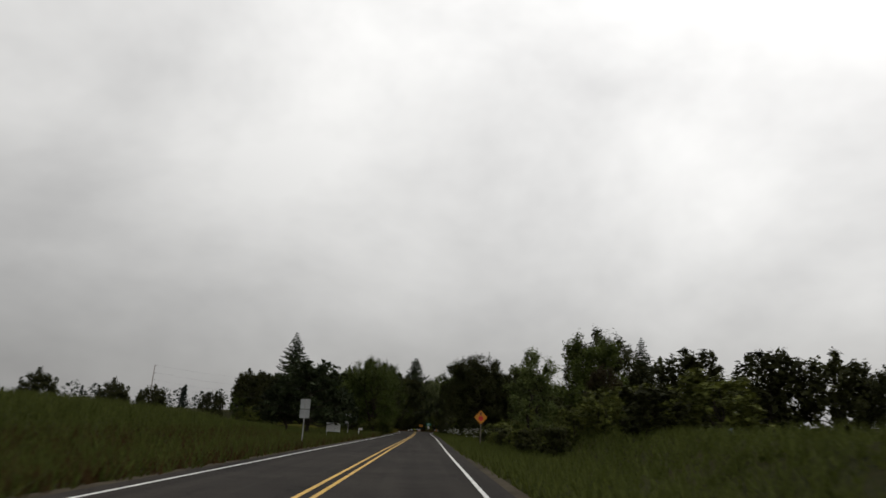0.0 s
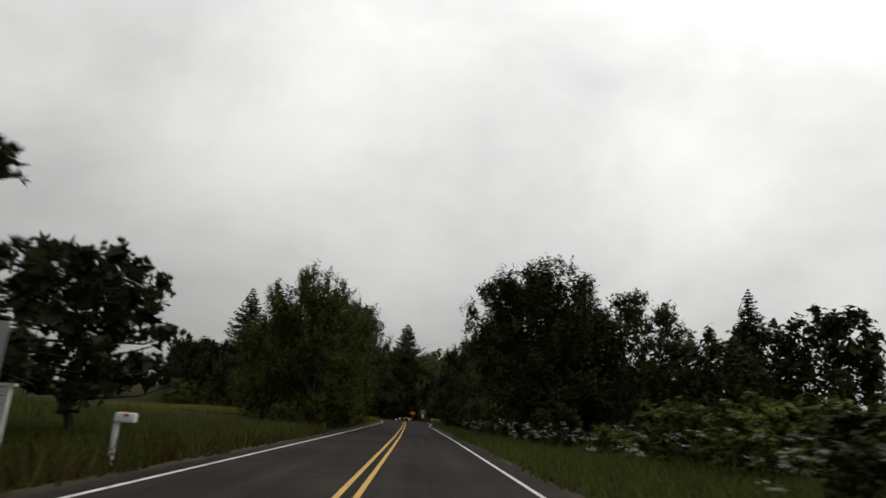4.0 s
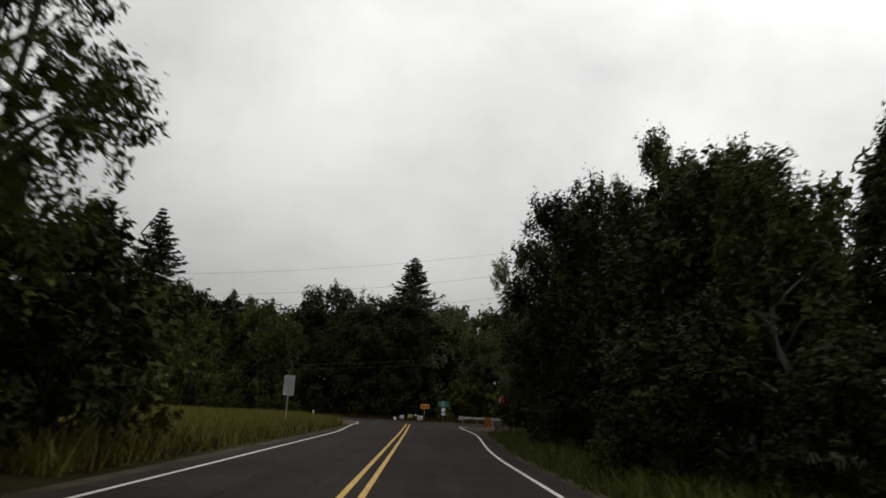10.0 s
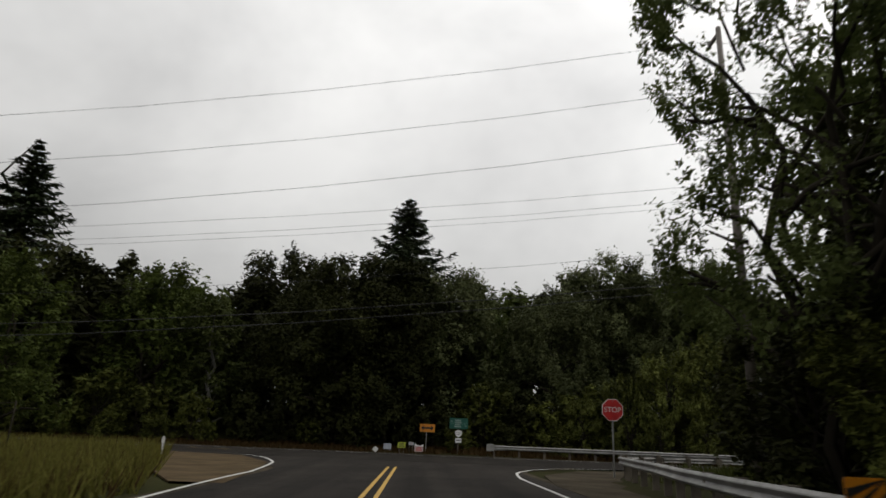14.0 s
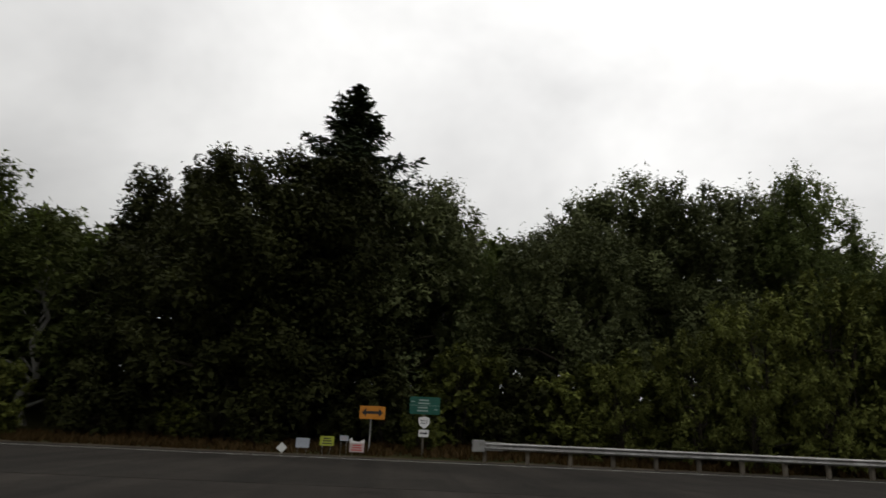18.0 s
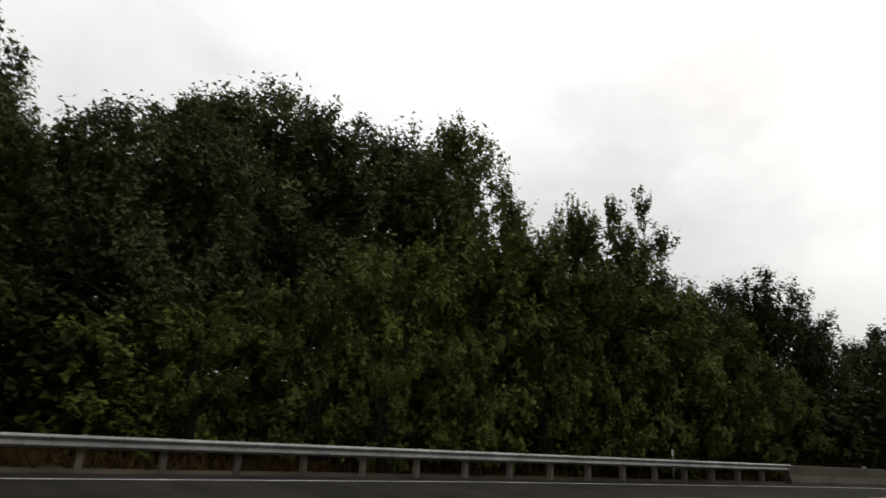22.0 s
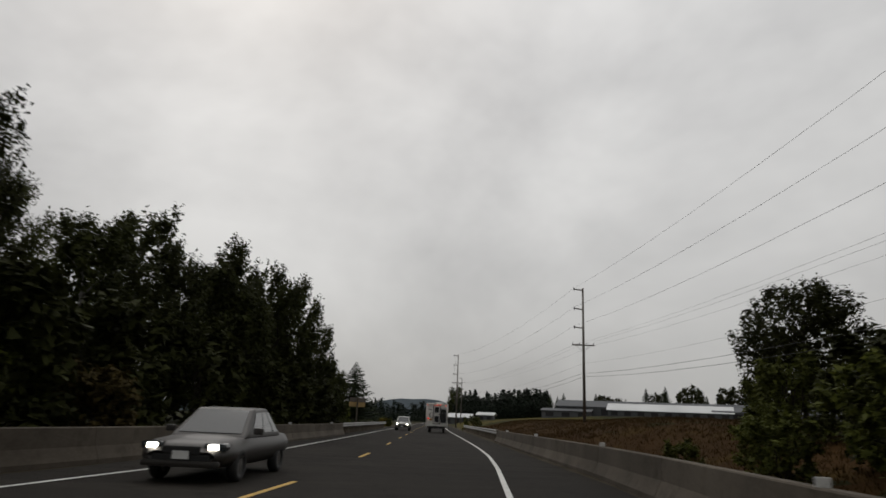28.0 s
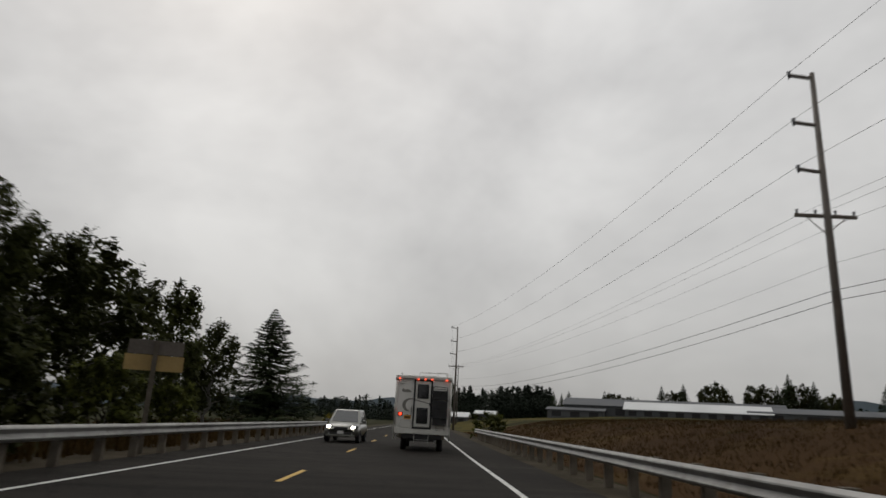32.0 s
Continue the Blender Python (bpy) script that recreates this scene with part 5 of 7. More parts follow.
def regular(n, r, turn=0.0):
    return [(r * math.cos(2 * math.pi * k / n + radians(turn)), r * math.sin(2 * math.pi * k / n + radians(turn))) for k in range(n)]


def sign_post(parent, h, r=0.03, name="post", x=0.0, y=0.05, wood=False):
    me = mesh_from_bm(box_bm(2 * r, 2 * r, h + 0.4, 0.006, (0, 0, (h - 0.4) / 2)), name, STEEL_POST if wood else STEEL)
    return share(name, me, parent, pose(x, y, 0))


def bolt_pair(parent, z0, z1):
    for z in (z0, z1):
        share("bolt", mesh_from_bm(box_bm(0.03, 0.02, 0.03, 0.006), "bolt", STEEL), parent, pose(0, -0.016, z))


def lettering(name, body, size, mat, parent, x, y, z, label=""):
    cu = bpy.data.curves.new(name, "FONT")
    cu.body, cu.size, cu.align_x, cu.align_y, cu.extrude = body, size, "CENTER", "CENTER", 0.002
    ob = bpy.data.objects.new(name, cu)
    scene.collection.objects.link(ob)
    me = bpy.data.meshes.new_from_object(ob.evaluated_get(bpy.context.evaluated_depsgraph_get()))
    bpy.data.objects.remove(ob)
    me.materials.clear()
    me.materials.append(mat)
    return share(name, me, parent, pose(x, y, z, 90, 0, 0), label)


def bars(parent, w, h, rows, mat, z, y, x=0.0, fill=0.8):
    """Rows of plain bars for writing that cannot be read."""
    for k in range(rows):
        zz = z + h / 2 - h * (k + 0.5) / rows
        ww = w * fill * (0.75 + 0.25 * ((k * 7) % 3) / 2)
        share("writing_bar", mesh_from_bm(box_bm(ww, 0.004, h / rows * 0.45, 0.001), "writing_bar", mat), parent, pose(x, y, zz))


# stop sign at the junction
s = thing("stop_sign", 8.15, 196.5, ground_z(8.15, 196.5), 2, "red octagonal stop sign with white border on a grey post", "stop sign")
sign_post(s, 3.1)
polygon("border", regular(8, 0.495, 22.5), SIGN_WHITE, s, 2.77, 0, 0, 0.012, "white border")
polygon("face", regular(8, 0.465, 22.5), SIGN_RED, s, 2.77, -0.009, 0, 0.006, "red face")
lettering("lettering", "STOP", 0.31, SIGN_WHITE, s, 0, -0.0145, 2.77, "white word STOP")
bolt_pair(s, 2.42, 3.12)
# stop ahead warning
s = thing("warning_sign", 4.78, 51.65, ground_z(4.78, 51.65), 1, "yellow diamond warning sign showing a red octagon", "road sign")
sign_post(s, 2.6, 0.045, wood=True)
panel("plate", 0.76, 0.76, SIGN_YELLOW, s, 2.36, 0, 0, 0.008, 0.06, "yellow diamond plate", rot=45)
polygon("octagon", regular(8, 0.2, 22.5), SIGN_RED, s, 2.28, -0.007, 0, 0.004, "red octagon symbol")
polygon("arrow", [(-0.04, -0.1), (0.04, -0.1), (0.04, 0.04), (0.1, 0.04), (0, 0.16), (-0.1, 0.04), (-0.04, 0.04)], SIGN_BLACK, s, 2.62, -0.007, 0, 0.004, "black arrow symbol")
# backs of signs for the other way
s = thing("speed_sign", -7.35, 68.6, ground_z(-7.35, 68.6), 4, "back of a tall grey rectangular road sign on a post", "road sign")
sign_post(s, 2.4, y=-0.05)
panel("plate", 0.58, 0.95, SIGN_BACK, s, 2.0, 0, 0, 0.008, 0.04, "grey back of the plate")
bolt_pair(s, 1.75, 2.3)
s = thing("route_sign", -7.7, 169.4, ground_z(-7.7, 169.4), 8, "back of a tall pale rectangular road sign on a post", "road sign")
sign_post(s, 3.0, y=-0.05)
panel("plate", 0.62, 1.15, SIGN_BACK, s, 2.5, 0, 0, 0.008, 0.04, "pale grey back of the plate")
bolt_pair(s, 2.2, 2.85)
s = thing("road_sign", -6.65, 38.3, ground_z(-6.65, 38.3), 3, "back of two grey road plates on one post", "road sign")
sign_post(s, 2.75, y=-0.05)
panel("plate", 0.56, 0.56, SIGN_BACK, s, 2.45, 0, 0, 0.008, 0.04, "grey back of the upper plate")
panel("plate", 0.56, 0.48, SIGN_BACK, s, 1.9, 0, 0, 0.008, 0.04, "grey back of the lower plate")
bolt_pair(s, 1.8, 2.6)
# white board on two legs
s = thing("notice_board", -9.2, 71.4, ground_z(-9.2, 71.4), 4, "white painted slatted notice board on two legs in the grass", "board")
for x in (-0.68, 0.68):
    share("leg", mesh_from_bm(box_bm(0.09, 0.09, 1.6, 0.008, (0, 0, 0.7)), "leg", FENCE_WHITE), s, pose(x, 0, 0))
for k in range(5):
    share("slat", mesh_from_bm(box_bm(1.27, 0.03, 0.15, 0.006), "slat", FENCE_WHITE), s, pose(0, 0, 0.72 + k * 0.17))
share("top_rail", mesh_from_bm(box_bm(1.6, 0.12, 0.06, 0.01), "top_rail", FENCE_WHITE), s, pose(0, 0, 1.53))
# mailbox
s = thing("mailbox", -6.5, 71.9, ground_z(-6.5, 71.9), 0, "small white mailbox on a white post by the road", "mailbox")
share("post", mesh_from_bm(box_bm(0.09, 0.09, 1.1, 0.008, (0, 0, 0.35)), "post", FENCE_WHITE), s)
bm = box_bm(0.42, 0.18, 0.2, 0.06, (0.16, 0, 1.0))
part("box", bm, FENCE_WHITE, s)
share("flag", mesh_from_bm(box_bm(0.1, 0.012, 0.05, 0.003), "flag", SIGN_RED), s, pose(0.2, -0.1, 1.05), "red flag")
# marker post and gate frame in the meadow
s = thing("marker_post", -10.5, 196.1, ground_z(-10.5, 196.1), 0, "short white roadside marker post with a reflector", "marker post")
share("post", mesh_from_bm(box_bm(0.08, 0.04, 1.2, 0.008, (0, 0, 0.4)), "post", FENCE_WHITE), s)
panel("reflector", 0.13, 0.22, SIGN_WHITE, s, 0.85, -0.03, 0, 0.008, 0.03, "pale reflector")
s = thing("gate_frame", -15.7, 194.4, ground_z(-15.7, 194.4), 170, "thin grey metal pipe gate frame standing in tall grass", "gate")
tube_part("upright", [(0, 0, -0.3), (0, 0, 2.1)], 0.026, BARK, s)
tube_part("upright", [(3.0, 0, -0.3), (3.0, 0, 1.95)], 0.022, BARK, s)
tube_part("crossbar", [(0, 0, 2.02), (3.0, 0, 1.9)], 0.018, BARK, s)
# object marker at the rail's end
s = thing("object_marker", 4.45, 175.2, 0, 2, "orange and black striped hazard marker at the guard rail end", "hazard marker")
sign_post(s, 1.1)
panel("plate", 0.44, 0.6, SIGN_YELLOW, s, 0.82, 0, 0, 0.008, 0.03, "orange reflective plate")
for k in (-0.3, -0.1, 0.1, 0.3):
    lo, hi = max(-0.29, k - 0.22), min(0.29, k + 0.22)
    polygon("stripe", [(-0.21, max(-0.29, k - 0.21)), (0.21, min(0.29, k + 0.17)), (0.21, min(0.29, k + 0.27)), (-0.21, max(-0.29, k - 0.11))], SIGN_BLACK, s, 0.82, -0.007, 0, 0.004, "black slanted stripe")
# signs across the highway
s = thing("arrow_sign", 0.5, 221.7, ground_z(0.5, 221.7), 0, "yellow double-headed arrow sign on a steel post", "road sign")
sign_post(s, 2.2, y=0.05, x=-0.05)
panel("plate", 1.22, 0.61, SIGN_YELLOW, s, 1.95, 0, 0, 0.008, 0.04, "yellow plate")
polygon("arrow", [(-0.52, 0), (-0.3, 0.19), (-0.3, 0.065), (0.3, 0.065), (0.3, 0.19), (0.52, 0), (0.3, -0.19), (0.3, -0.065), (-0.3, -0.065), (-0.3, -0.19)], SIGN_BLACK, s, 1.95, -0.007, 0, 0.004, "black double-headed arrow")
s = thing("direction_sign", 3.05, 222.2, ground_z(3.05, 222.2), 0, "green destination sign above a white route shield and arrow plate", "road sign")
for x in (-0.02,):
    sign_post(s, 2.7, 0.045, x=x, wood=True, y=0.07)
panel("destination_plate", 1.5, 0.84, SIGN_GREEN, s, 2.32, 0, 0, 0.01, 0.05, "green destination plate")
bars(s, 0.8, 0.3, 2, SIGN_DIM, 2.5, -0.008, -0.05)
bars(s, 0.8, 0.3, 2, SIGN_DIM, 2.14, -0.008, -0.1)
share("divider", mesh_from_bm(box_bm(1.44, 0.004, 0.014, 0.001), "divider", SIGN_DIM), s, pose(0, -0.008, 2.32), "thin pale dividing line")
polygon("small_arrow", [(-0.09, 0), (-0.03, 0.05), (-0.03, 0.02), (0.09, 0.02), (0.09, -0.02), (-0.03, -0.02), (-0.03, -0.05)], SIGN_DIM, s, 2.5, -0.008, -0.6, 0.004, "small white arrow")
polygon("small_arrow", [(0.09, 0), (0.03, 0.05), (0.03, 0.02), (-0.09, 0.02), (-0.09, -0.02), (0.03, -0.02), (0.03, -0.05)], SIGN_DIM, s, 2.14, -0.008, 0.56, 0.004, "small white arrow")
polygon("shield", [(-0.26, 0.22), (0, 0.27), (0.26, 0.22), (0.28, 0.02), (0.2, -0.16), (0, -0.3), (-0.2, -0.16), (-0.28, 0.02)], SIGN_WHITE, s, 1.52, 0, 0, 0.01, "white route shield")
lettering("route_number", "221", 0.26, SIGN_BLACK, s, 0, -0.008, 1.53, "black number 221")
panel("arrow_plate", 0.5, 0.34, SIGN_WHITE, s, 1.0, 0, 0, 0.008, 0.03, "white plate with a black arrow")
polygon("arrow", [(-0.19, 0), (-0.1, 0.09), (-0.1, 0.03), (0.1, 0.03), (0.1, 0.09), (0.19, 0), (0.1, -0.09), (0.1, -0.03), (-0.1, -0.03), (-0.1, -0.09)], SIGN_BLACK, s, 1.0, -0.007, 0, 0.004, "black double-headed arrow")


def placard(x, y, w, h, mat, ink, label, z=0.55, tilt=0.0, legs=True):
    e = thing("yard_placard", x, y, ground_z(x, y), tree_rng.uniform(-6, 6), label, "placard", "roadside placards")
    if legs:
        for k in (-0.3, 0.3):
            tube_part("wire_leg", [(k * w, 0, -0.15), (k * w, 0, z)], 0.008, STEEL, e, 5)
    panel("board", w, h, mat, e, z, 0, 0, 0.008, 0.01, rot=tilt)
    if ink is not None:
        bars(e, w * 0.9, h * 0.8, 3, ink, z, -0.006)
    return e


placard(-2.55, 220.6, 0.6, 0.42, SIGN_GREY, None, "grey-blue lettered placard on wire legs")
placard(-1.45, 220.4, 0.62, 0.42, SIGN_LIME, SIGN_BLACK, "lime yellow placard with dark lettering on wire legs", 0.68)
placard(-0.72, 221.2, 0.4, 0.24, SIGN_GREY, SIGN_PINK, "small faded placard on wire legs", 0.78)
e = placard(-0.1, 220.9, 0.68, 0.4, SIGN_PINK, SIGN_RED, "pale pink placard with a notched top", 0.4)
polygon("notched_top", [(-0.34, 0), (0.34, 0), (0.34, 0.2), (0.1, 0.06), (-0.18, 0.1), (-0.26, 0.24), (-0.34, 0.16)], SIGN_WHITE, e, 0.6, 0, 0, 0.008)
placard(-3.45, 220.5, 0.34, 0.34, SIGN_WHITE, None, "small white placard leaning on its corner", 0.3, 40, False)
# plate on the bridge end, delineator behind the north rail
s = thing("bridge_plate", 34.6, 202.1, ground_z(34.6, 202.1), -80, "small green plate on a post by the bridge end", "road sign")
sign_post(s, 1.5)
panel("border", 0.26, 0.56, SIGN_WHITE, s, 1.25, 0.004, 0, 0.006, 0.03, "thin white border")
panel("plate", 0.235, 0.535, SIGN_GREEN, s, 1.25, -0.003, 0, 0.006, 0.03, "green plate")
bars(s, 0.235, 0.34, 3, SIGN_DIM, 1.25, -0.008, fill=0.6)
s = thing("marker_post", 27.3, 201.7, ground_z(27.3, 201.7), -80, "pale weathered wooden marker post behind the guard rail", "marker post")
share("post", mesh_from_bm(box_bm(0.1, 0.1, 1.7, 0.012, (0, 0, 0.6)), "post", STEEL_POST), s)
share("cap", mesh_from_bm(box_bm(0.12, 0.12, 0.03, 0.008, (0, 0, 1.46)), "cap", SIGN_WHITE), s)
s = thing("delineator", 32.3, 217.2, ground_z(32.3, 217.2), -60, "thin grey delineator post behind the guard rail", "marker post")
tube_part("post", [(0, 0, -0.2), (0, 0, 1.35)], 0.035, STEEL, s)
panel("reflector", 0.09, 0.25, SIGN_WHITE, s, 1.2, -0.04, 0, 0.006, 0.03)
# sign seen from behind past the bridge
s = thing("information_sign", 100.8, 206.6, ground_z(100.8, 206.6), 105, "grey and tan back of a two-panel sign on a post", "road sign")
sign_post(s, 3.3, 0.07, y=0.09, wood=True)
panel("upper_panel", 1.55, 0.42, POLE_STEEL, s, 3.1, 0, 0, 0.02, 0.02, "grey upper panel")
panel("lower_panel", 1.65, 0.46, SIGN_TAN, s, 2.64, 0, 0, 0.02, 0.02, "tan lower panel")


# ---- power line ----
def power_pole(x, y, h, rz, arms, cross=None, plates=False, label="tall wooden power pole with staggered short arms"):
    e = thing("power_pole", x, y, ground_z(x, y), rz, label, "power pole", "power poles")
    g = ground_z(x, y)
    tube_part("pole", [(0, 0, -0.5), (0, 0, h * 0.5 - g), (0, 0, h - g)], [0.185, 0.15, 0.1], POLE_STEEL, e, 12)
    for z in arms:
        share("arm", mesh_from_bm(box_bm(0.95, 0.12, 0.12, 0.02), "arm", POLE_STEEL), e, pose(0.5, 0, z - g, 0, -6, 0))
        tube_part("insulator", [(0.98, 0, z - g - 0.1), (0.98, 0, z - g + 0.22)], [0.05, 0.09], INSULATOR, e, 8)
    if cross:
        share("crossarm", mesh_from_bm(box_bm(2.5, 0.12, 0.14, 0.02), "crossarm", POLE_WOOD), e, pose(0, -0.12, cross - g))
        for k in (-1.15, -0.4, 0.4, 1.15):
            tube_part("insulator", [(k, -0.12, cross - g + 0.06), (k, -0.12, cross - g + 0.25)], [0.035, 0.06], INSULATOR, e, 8)
        for k in (-1, 1):
            tube_part("brace", [(k * 0.8, -0.1, cross - g - 0.06), (0, -0.16, cross - g - 0.75)], 0.02, POLE_STEEL, e, 5)
    if plates:
        panel("plate", 0.5, 0.26, SIGN_WHITE, e, 3.62 - g, -0.24, 0.1, 0.008, 0.02, "white plate")
        panel("plate", 0.55, 0.42, SIGN_WHITE, e, 2.5 - g, -0.24, 0.1, 0.008, 0.02, "weathered white notice plate")
        panel("plate", 0.45, 0.25, SIGN_BACK, e, 3.05 - g, -0.24, 0.1, 0.008, 0.02)
    return e


POLES = [(-81.0, 199.0, 16.4), (10.75, 189.5, 17.0), (102.45, 182.35, 16.5), (185.3, 184.1, 16.6), (270, 170, 17)]
for i, (x, y, h) in enumerate(POLES):
    power_pole(x, y, h, 85 if i == 1 else 82, (h - 0.2, h - 2.4, h - 4.5), None if i == 1 else 10.1, i == 1)


def wire(a, b, sag, r, label):
    pts = []
    for k in range(13):
        t = k / 12
        pts.append((a[0] + (b[0] - a[0]) * t, a[1] + (b[1] - a[1]) * t, a[2] + (b[2] - a[2]) * t - sag * 4 * t * (1 - t)))
    ob = new("power_cable", tube_mesh("power_cable", pts, r, WIRE, 5))
    tagged(ob, label, "cable", "power cables")


for (x0, y0, h0), (x1, y1, h1) in zip(POLES, POLES[1:]):
    slack = 2.3 if x0 < 0 else 1.0
    for k, dz in enumerate((0.0, -2.2, -4.3)):
        wire((x0 - 0.15, y0 + 0.95, h0 + dz), (x1 - 0.15, y1 + 0.95, h1 + dz), 1.6 * slack, 0.009, "thin dark power line between tall poles")
    for dx, z, sg in ((0.4, 10.1, 1.2), (1.1, 10.1, 1.2), (-1.1, 10.1, 1.2), (0.0, 8.1, 1.3), (0.15, 7.0, 1.3), (-0.15, 6.68, 1.4)):
        wire((x0, y0 + dx, z), (x1, y1 + dx, z), sg * (0.9 * slack + 0.1), 0.006 if z > 7.5 else 0.014, "thin dark lower cable between tall poles")


# ---- far farm buildings ----
ROOF_PALE = surface("pale_metal_roof", (0.45, 0.46, 0.46), (0.62, 0.63, 0.63), 0.05, 2, 0.5, 0.1)
ROOF_DARK = surface("grey_metal_roof", (0.09, 0.094, 0.1), (0.14, 0.144, 0.15), 0.05, 2, 0.9, 0.1)
SHED_WALL = surface("dark_shed_wall", (0.05, 0.055, 0.06), (0.1, 0.1, 0.1), 0.1, 2, 0.8, 0.1)


SHED_DOOR = plain("dark_shed_opening", (0.02, 0.02, 0.022), 0.8)


def shed(x, y, rz, length, depth, eave, ridge, roof, label, bays):
    z = ground_z(x, y)
    e = thing("farm_shed", x, y, z, rz, label, "farm building", "farm sheds")
    bm = box_bm(length, depth, eave + 1.0, 0.0, (0, 0, (eave - 1.0) / 2))
    part("wall", bm, SHED_WALL, e)
    out = [(-depth / 2 - 0.6, eave - 0.15), (0, ridge), (depth / 2 + 0.6, eave - 0.15), (depth / 2 + 0.6, eave + 0.1), (0, ridge + 0.25), (-depth / 2 - 0.6, eave + 0.1)]
    me = prism_mesh("roof", out, -length / 2 - 0.8, length / 2 + 0.8, roof)
    share("roof", me, e, pose(0, 0, 0, 0, 0, 90))
    for k in range(bays):
        xx = -length / 2 + length * (k + 0.5) / bays
        share("door", mesh_from_bm(box_bm(length / bays * 0.5, 0.1, eave * 0.75, 0.02), "door", SHED_DOOR), e, pose(xx, -depth / 2 - 0.06, eave * 0.38))
        share("door", mesh_from_bm(box_bm(length / bays * 0.5, 0.1, eave * 0.75, 0.02), "door", SHED_DOOR), e, pose(xx, depth / 2 + 0.06, eave * 0.38))
    return e


shed(349, 52, 62, 58, 18, 2.6, 6.0, ROOF_PALE, "long low farm shed with a pale metal roof", 9)
shed(372, 52, 62, 96, 20, 4.2, 7.6, ROOF_DARK, "long farm shed with a grey metal roof", 9)
shed(321, -4, 62, 84, 18, 3.4, 5.6, ROOF_DARK, "long dark open-sided farm shed with a grey roof", 5)
shed(382, 94, 62, 26, 12, 3.0, 4.2, ROOF_DARK, "dark farm shed with a grey roof", 3)
shed(314, 152, 66, 6.5, 5, 2.0, 3.0, ROOF_PALE, "small white-roofed shed in the field", 2)
shed(332, 161.5, 72, 12, 8, 2.6, 4.2, ROOF_PALE, "white-roofed field shed near the highway", 3)
# wooded ridge on the horizon, its haze put into the blue-grey base colour
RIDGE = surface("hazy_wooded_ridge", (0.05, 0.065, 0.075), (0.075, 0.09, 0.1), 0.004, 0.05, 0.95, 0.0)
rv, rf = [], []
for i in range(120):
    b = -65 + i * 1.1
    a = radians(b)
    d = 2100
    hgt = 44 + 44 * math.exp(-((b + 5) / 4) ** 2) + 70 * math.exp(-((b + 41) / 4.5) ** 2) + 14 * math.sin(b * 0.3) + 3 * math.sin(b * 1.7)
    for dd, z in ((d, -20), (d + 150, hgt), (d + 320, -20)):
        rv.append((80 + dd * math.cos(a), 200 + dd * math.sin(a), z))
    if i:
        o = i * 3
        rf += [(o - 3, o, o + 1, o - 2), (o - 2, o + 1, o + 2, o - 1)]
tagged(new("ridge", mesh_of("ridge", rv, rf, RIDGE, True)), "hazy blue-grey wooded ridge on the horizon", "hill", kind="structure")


# ---- grass, flowers and dry field ----
fx = axis(40, 430, 62, 130, 3.0, 1.25)
fy = axis(-40, 200, 150, 200, 2.5, 1.3)
fv, ff, tone, idx = [], [], [], {}
for j, y in enumerate(fy):
    for i, x in enumerate(fx):
        idx[i, j] = len(fv)
        fv.append((x, min(y, lane_y(x) - 5.4), ground_z(x, min(y, lane_y(x) - 5.4)) + 0.03))
for j in range(len(fy) - 1):
    for i in range(len(fx) - 1):
        if fy[j] < lane_y(fx[i]) - 5.4 and fx[i] > 44:
            ff.append((idx[i, j], idx[i + 1, j], idx[i + 1, j + 1], idx[i, j + 1]))
            tone.append(1 if math.hypot(fx[i] - 85, fy[j] - 195) > 75 + 12 * math.sin(fx[i] * 0.05) else 0)
tagged(new("dry_field", mesh_of("dry_field", fv, ff, [DRY_FIELD, HAY_FIELD], True, tone)), "field of brown dry grass beside the highway", "field", kind="structure")

grass_rng = np.random.default_rng(21)


def grass(name, places, hmin, hmax, mat, label, lean=0.35, width=0.06):
    """Tufts: three blades at each place, joined as stuff."""
    p = np.asarray(places)
    p = np.repeat(p, 3, axis=0) + np.c_[grass_rng.normal(size=(len(p) * 3, 2)) * 0.08, np.zeros(len(p) * 3)]
    n = len(p)
    h = (hmin + (hmax - hmin) * grass_rng.random(n))[:, None]
    a = grass_rng.random(n) * 6.28
    s = np.stack([np.cos(a), np.sin(a), 0 * a], 1) * (width * (0.6 + 0.8 * grass_rng.random(n)))[:, None]
    d = np.c_[grass_rng.normal(size=(n, 2)) * lean, np.ones(n)]
    tip = p + d * h
    v = np.stack([p - s, p + s, tip], 1)
    v[:, :2, 2] -= 0.05
    return tagged(new(name, cards_mesh(name, v, mat)), label, "grass", kind="stuff")


def scatter(x0, x1, y0, y1, count, keep=None):
    out = []
    while len(out) < count:
        x, y = x0 + (x1 - x0) * grass_rng.random(), y0 + (y1 - y0) * grass_rng.random()
        if keep is None or keep(x, y):
            out.append((x, y, ground_z(x, y)))
    return out


def off_west(x, y):
    return x < centre_x(y) - flare_l(y) - 0.2


def off_east(x, y):
    return x > centre_x(y) + flare_r(y) + 0.15


grass("meadow_grass", scatter(-26, -5, 8, 100, 20000, off_west), 0.3, 0.8, LEAF["grass"], "tall green meadow grass beside the road", 0.4, 0.034)
grass("meadow_grass", scatter(-12, -5, 8, 100, 6000, off_west), 0.25, 0.6, LEAF["dry"], "brownish seeding grass along the verge", 0.3, 0.03)
grass("meadow_grass", scatter(-40, -5, 143, 206, 24000, lambda x, y: off_west(x, y) and y < lane_y(x) - 6 and x < -6.0 - max(0, y - 183) * 0.34), 0.4, 0.95, LEAF["corner"], "tall olive meadow grass at the junction corner", 0.4, 0.032)
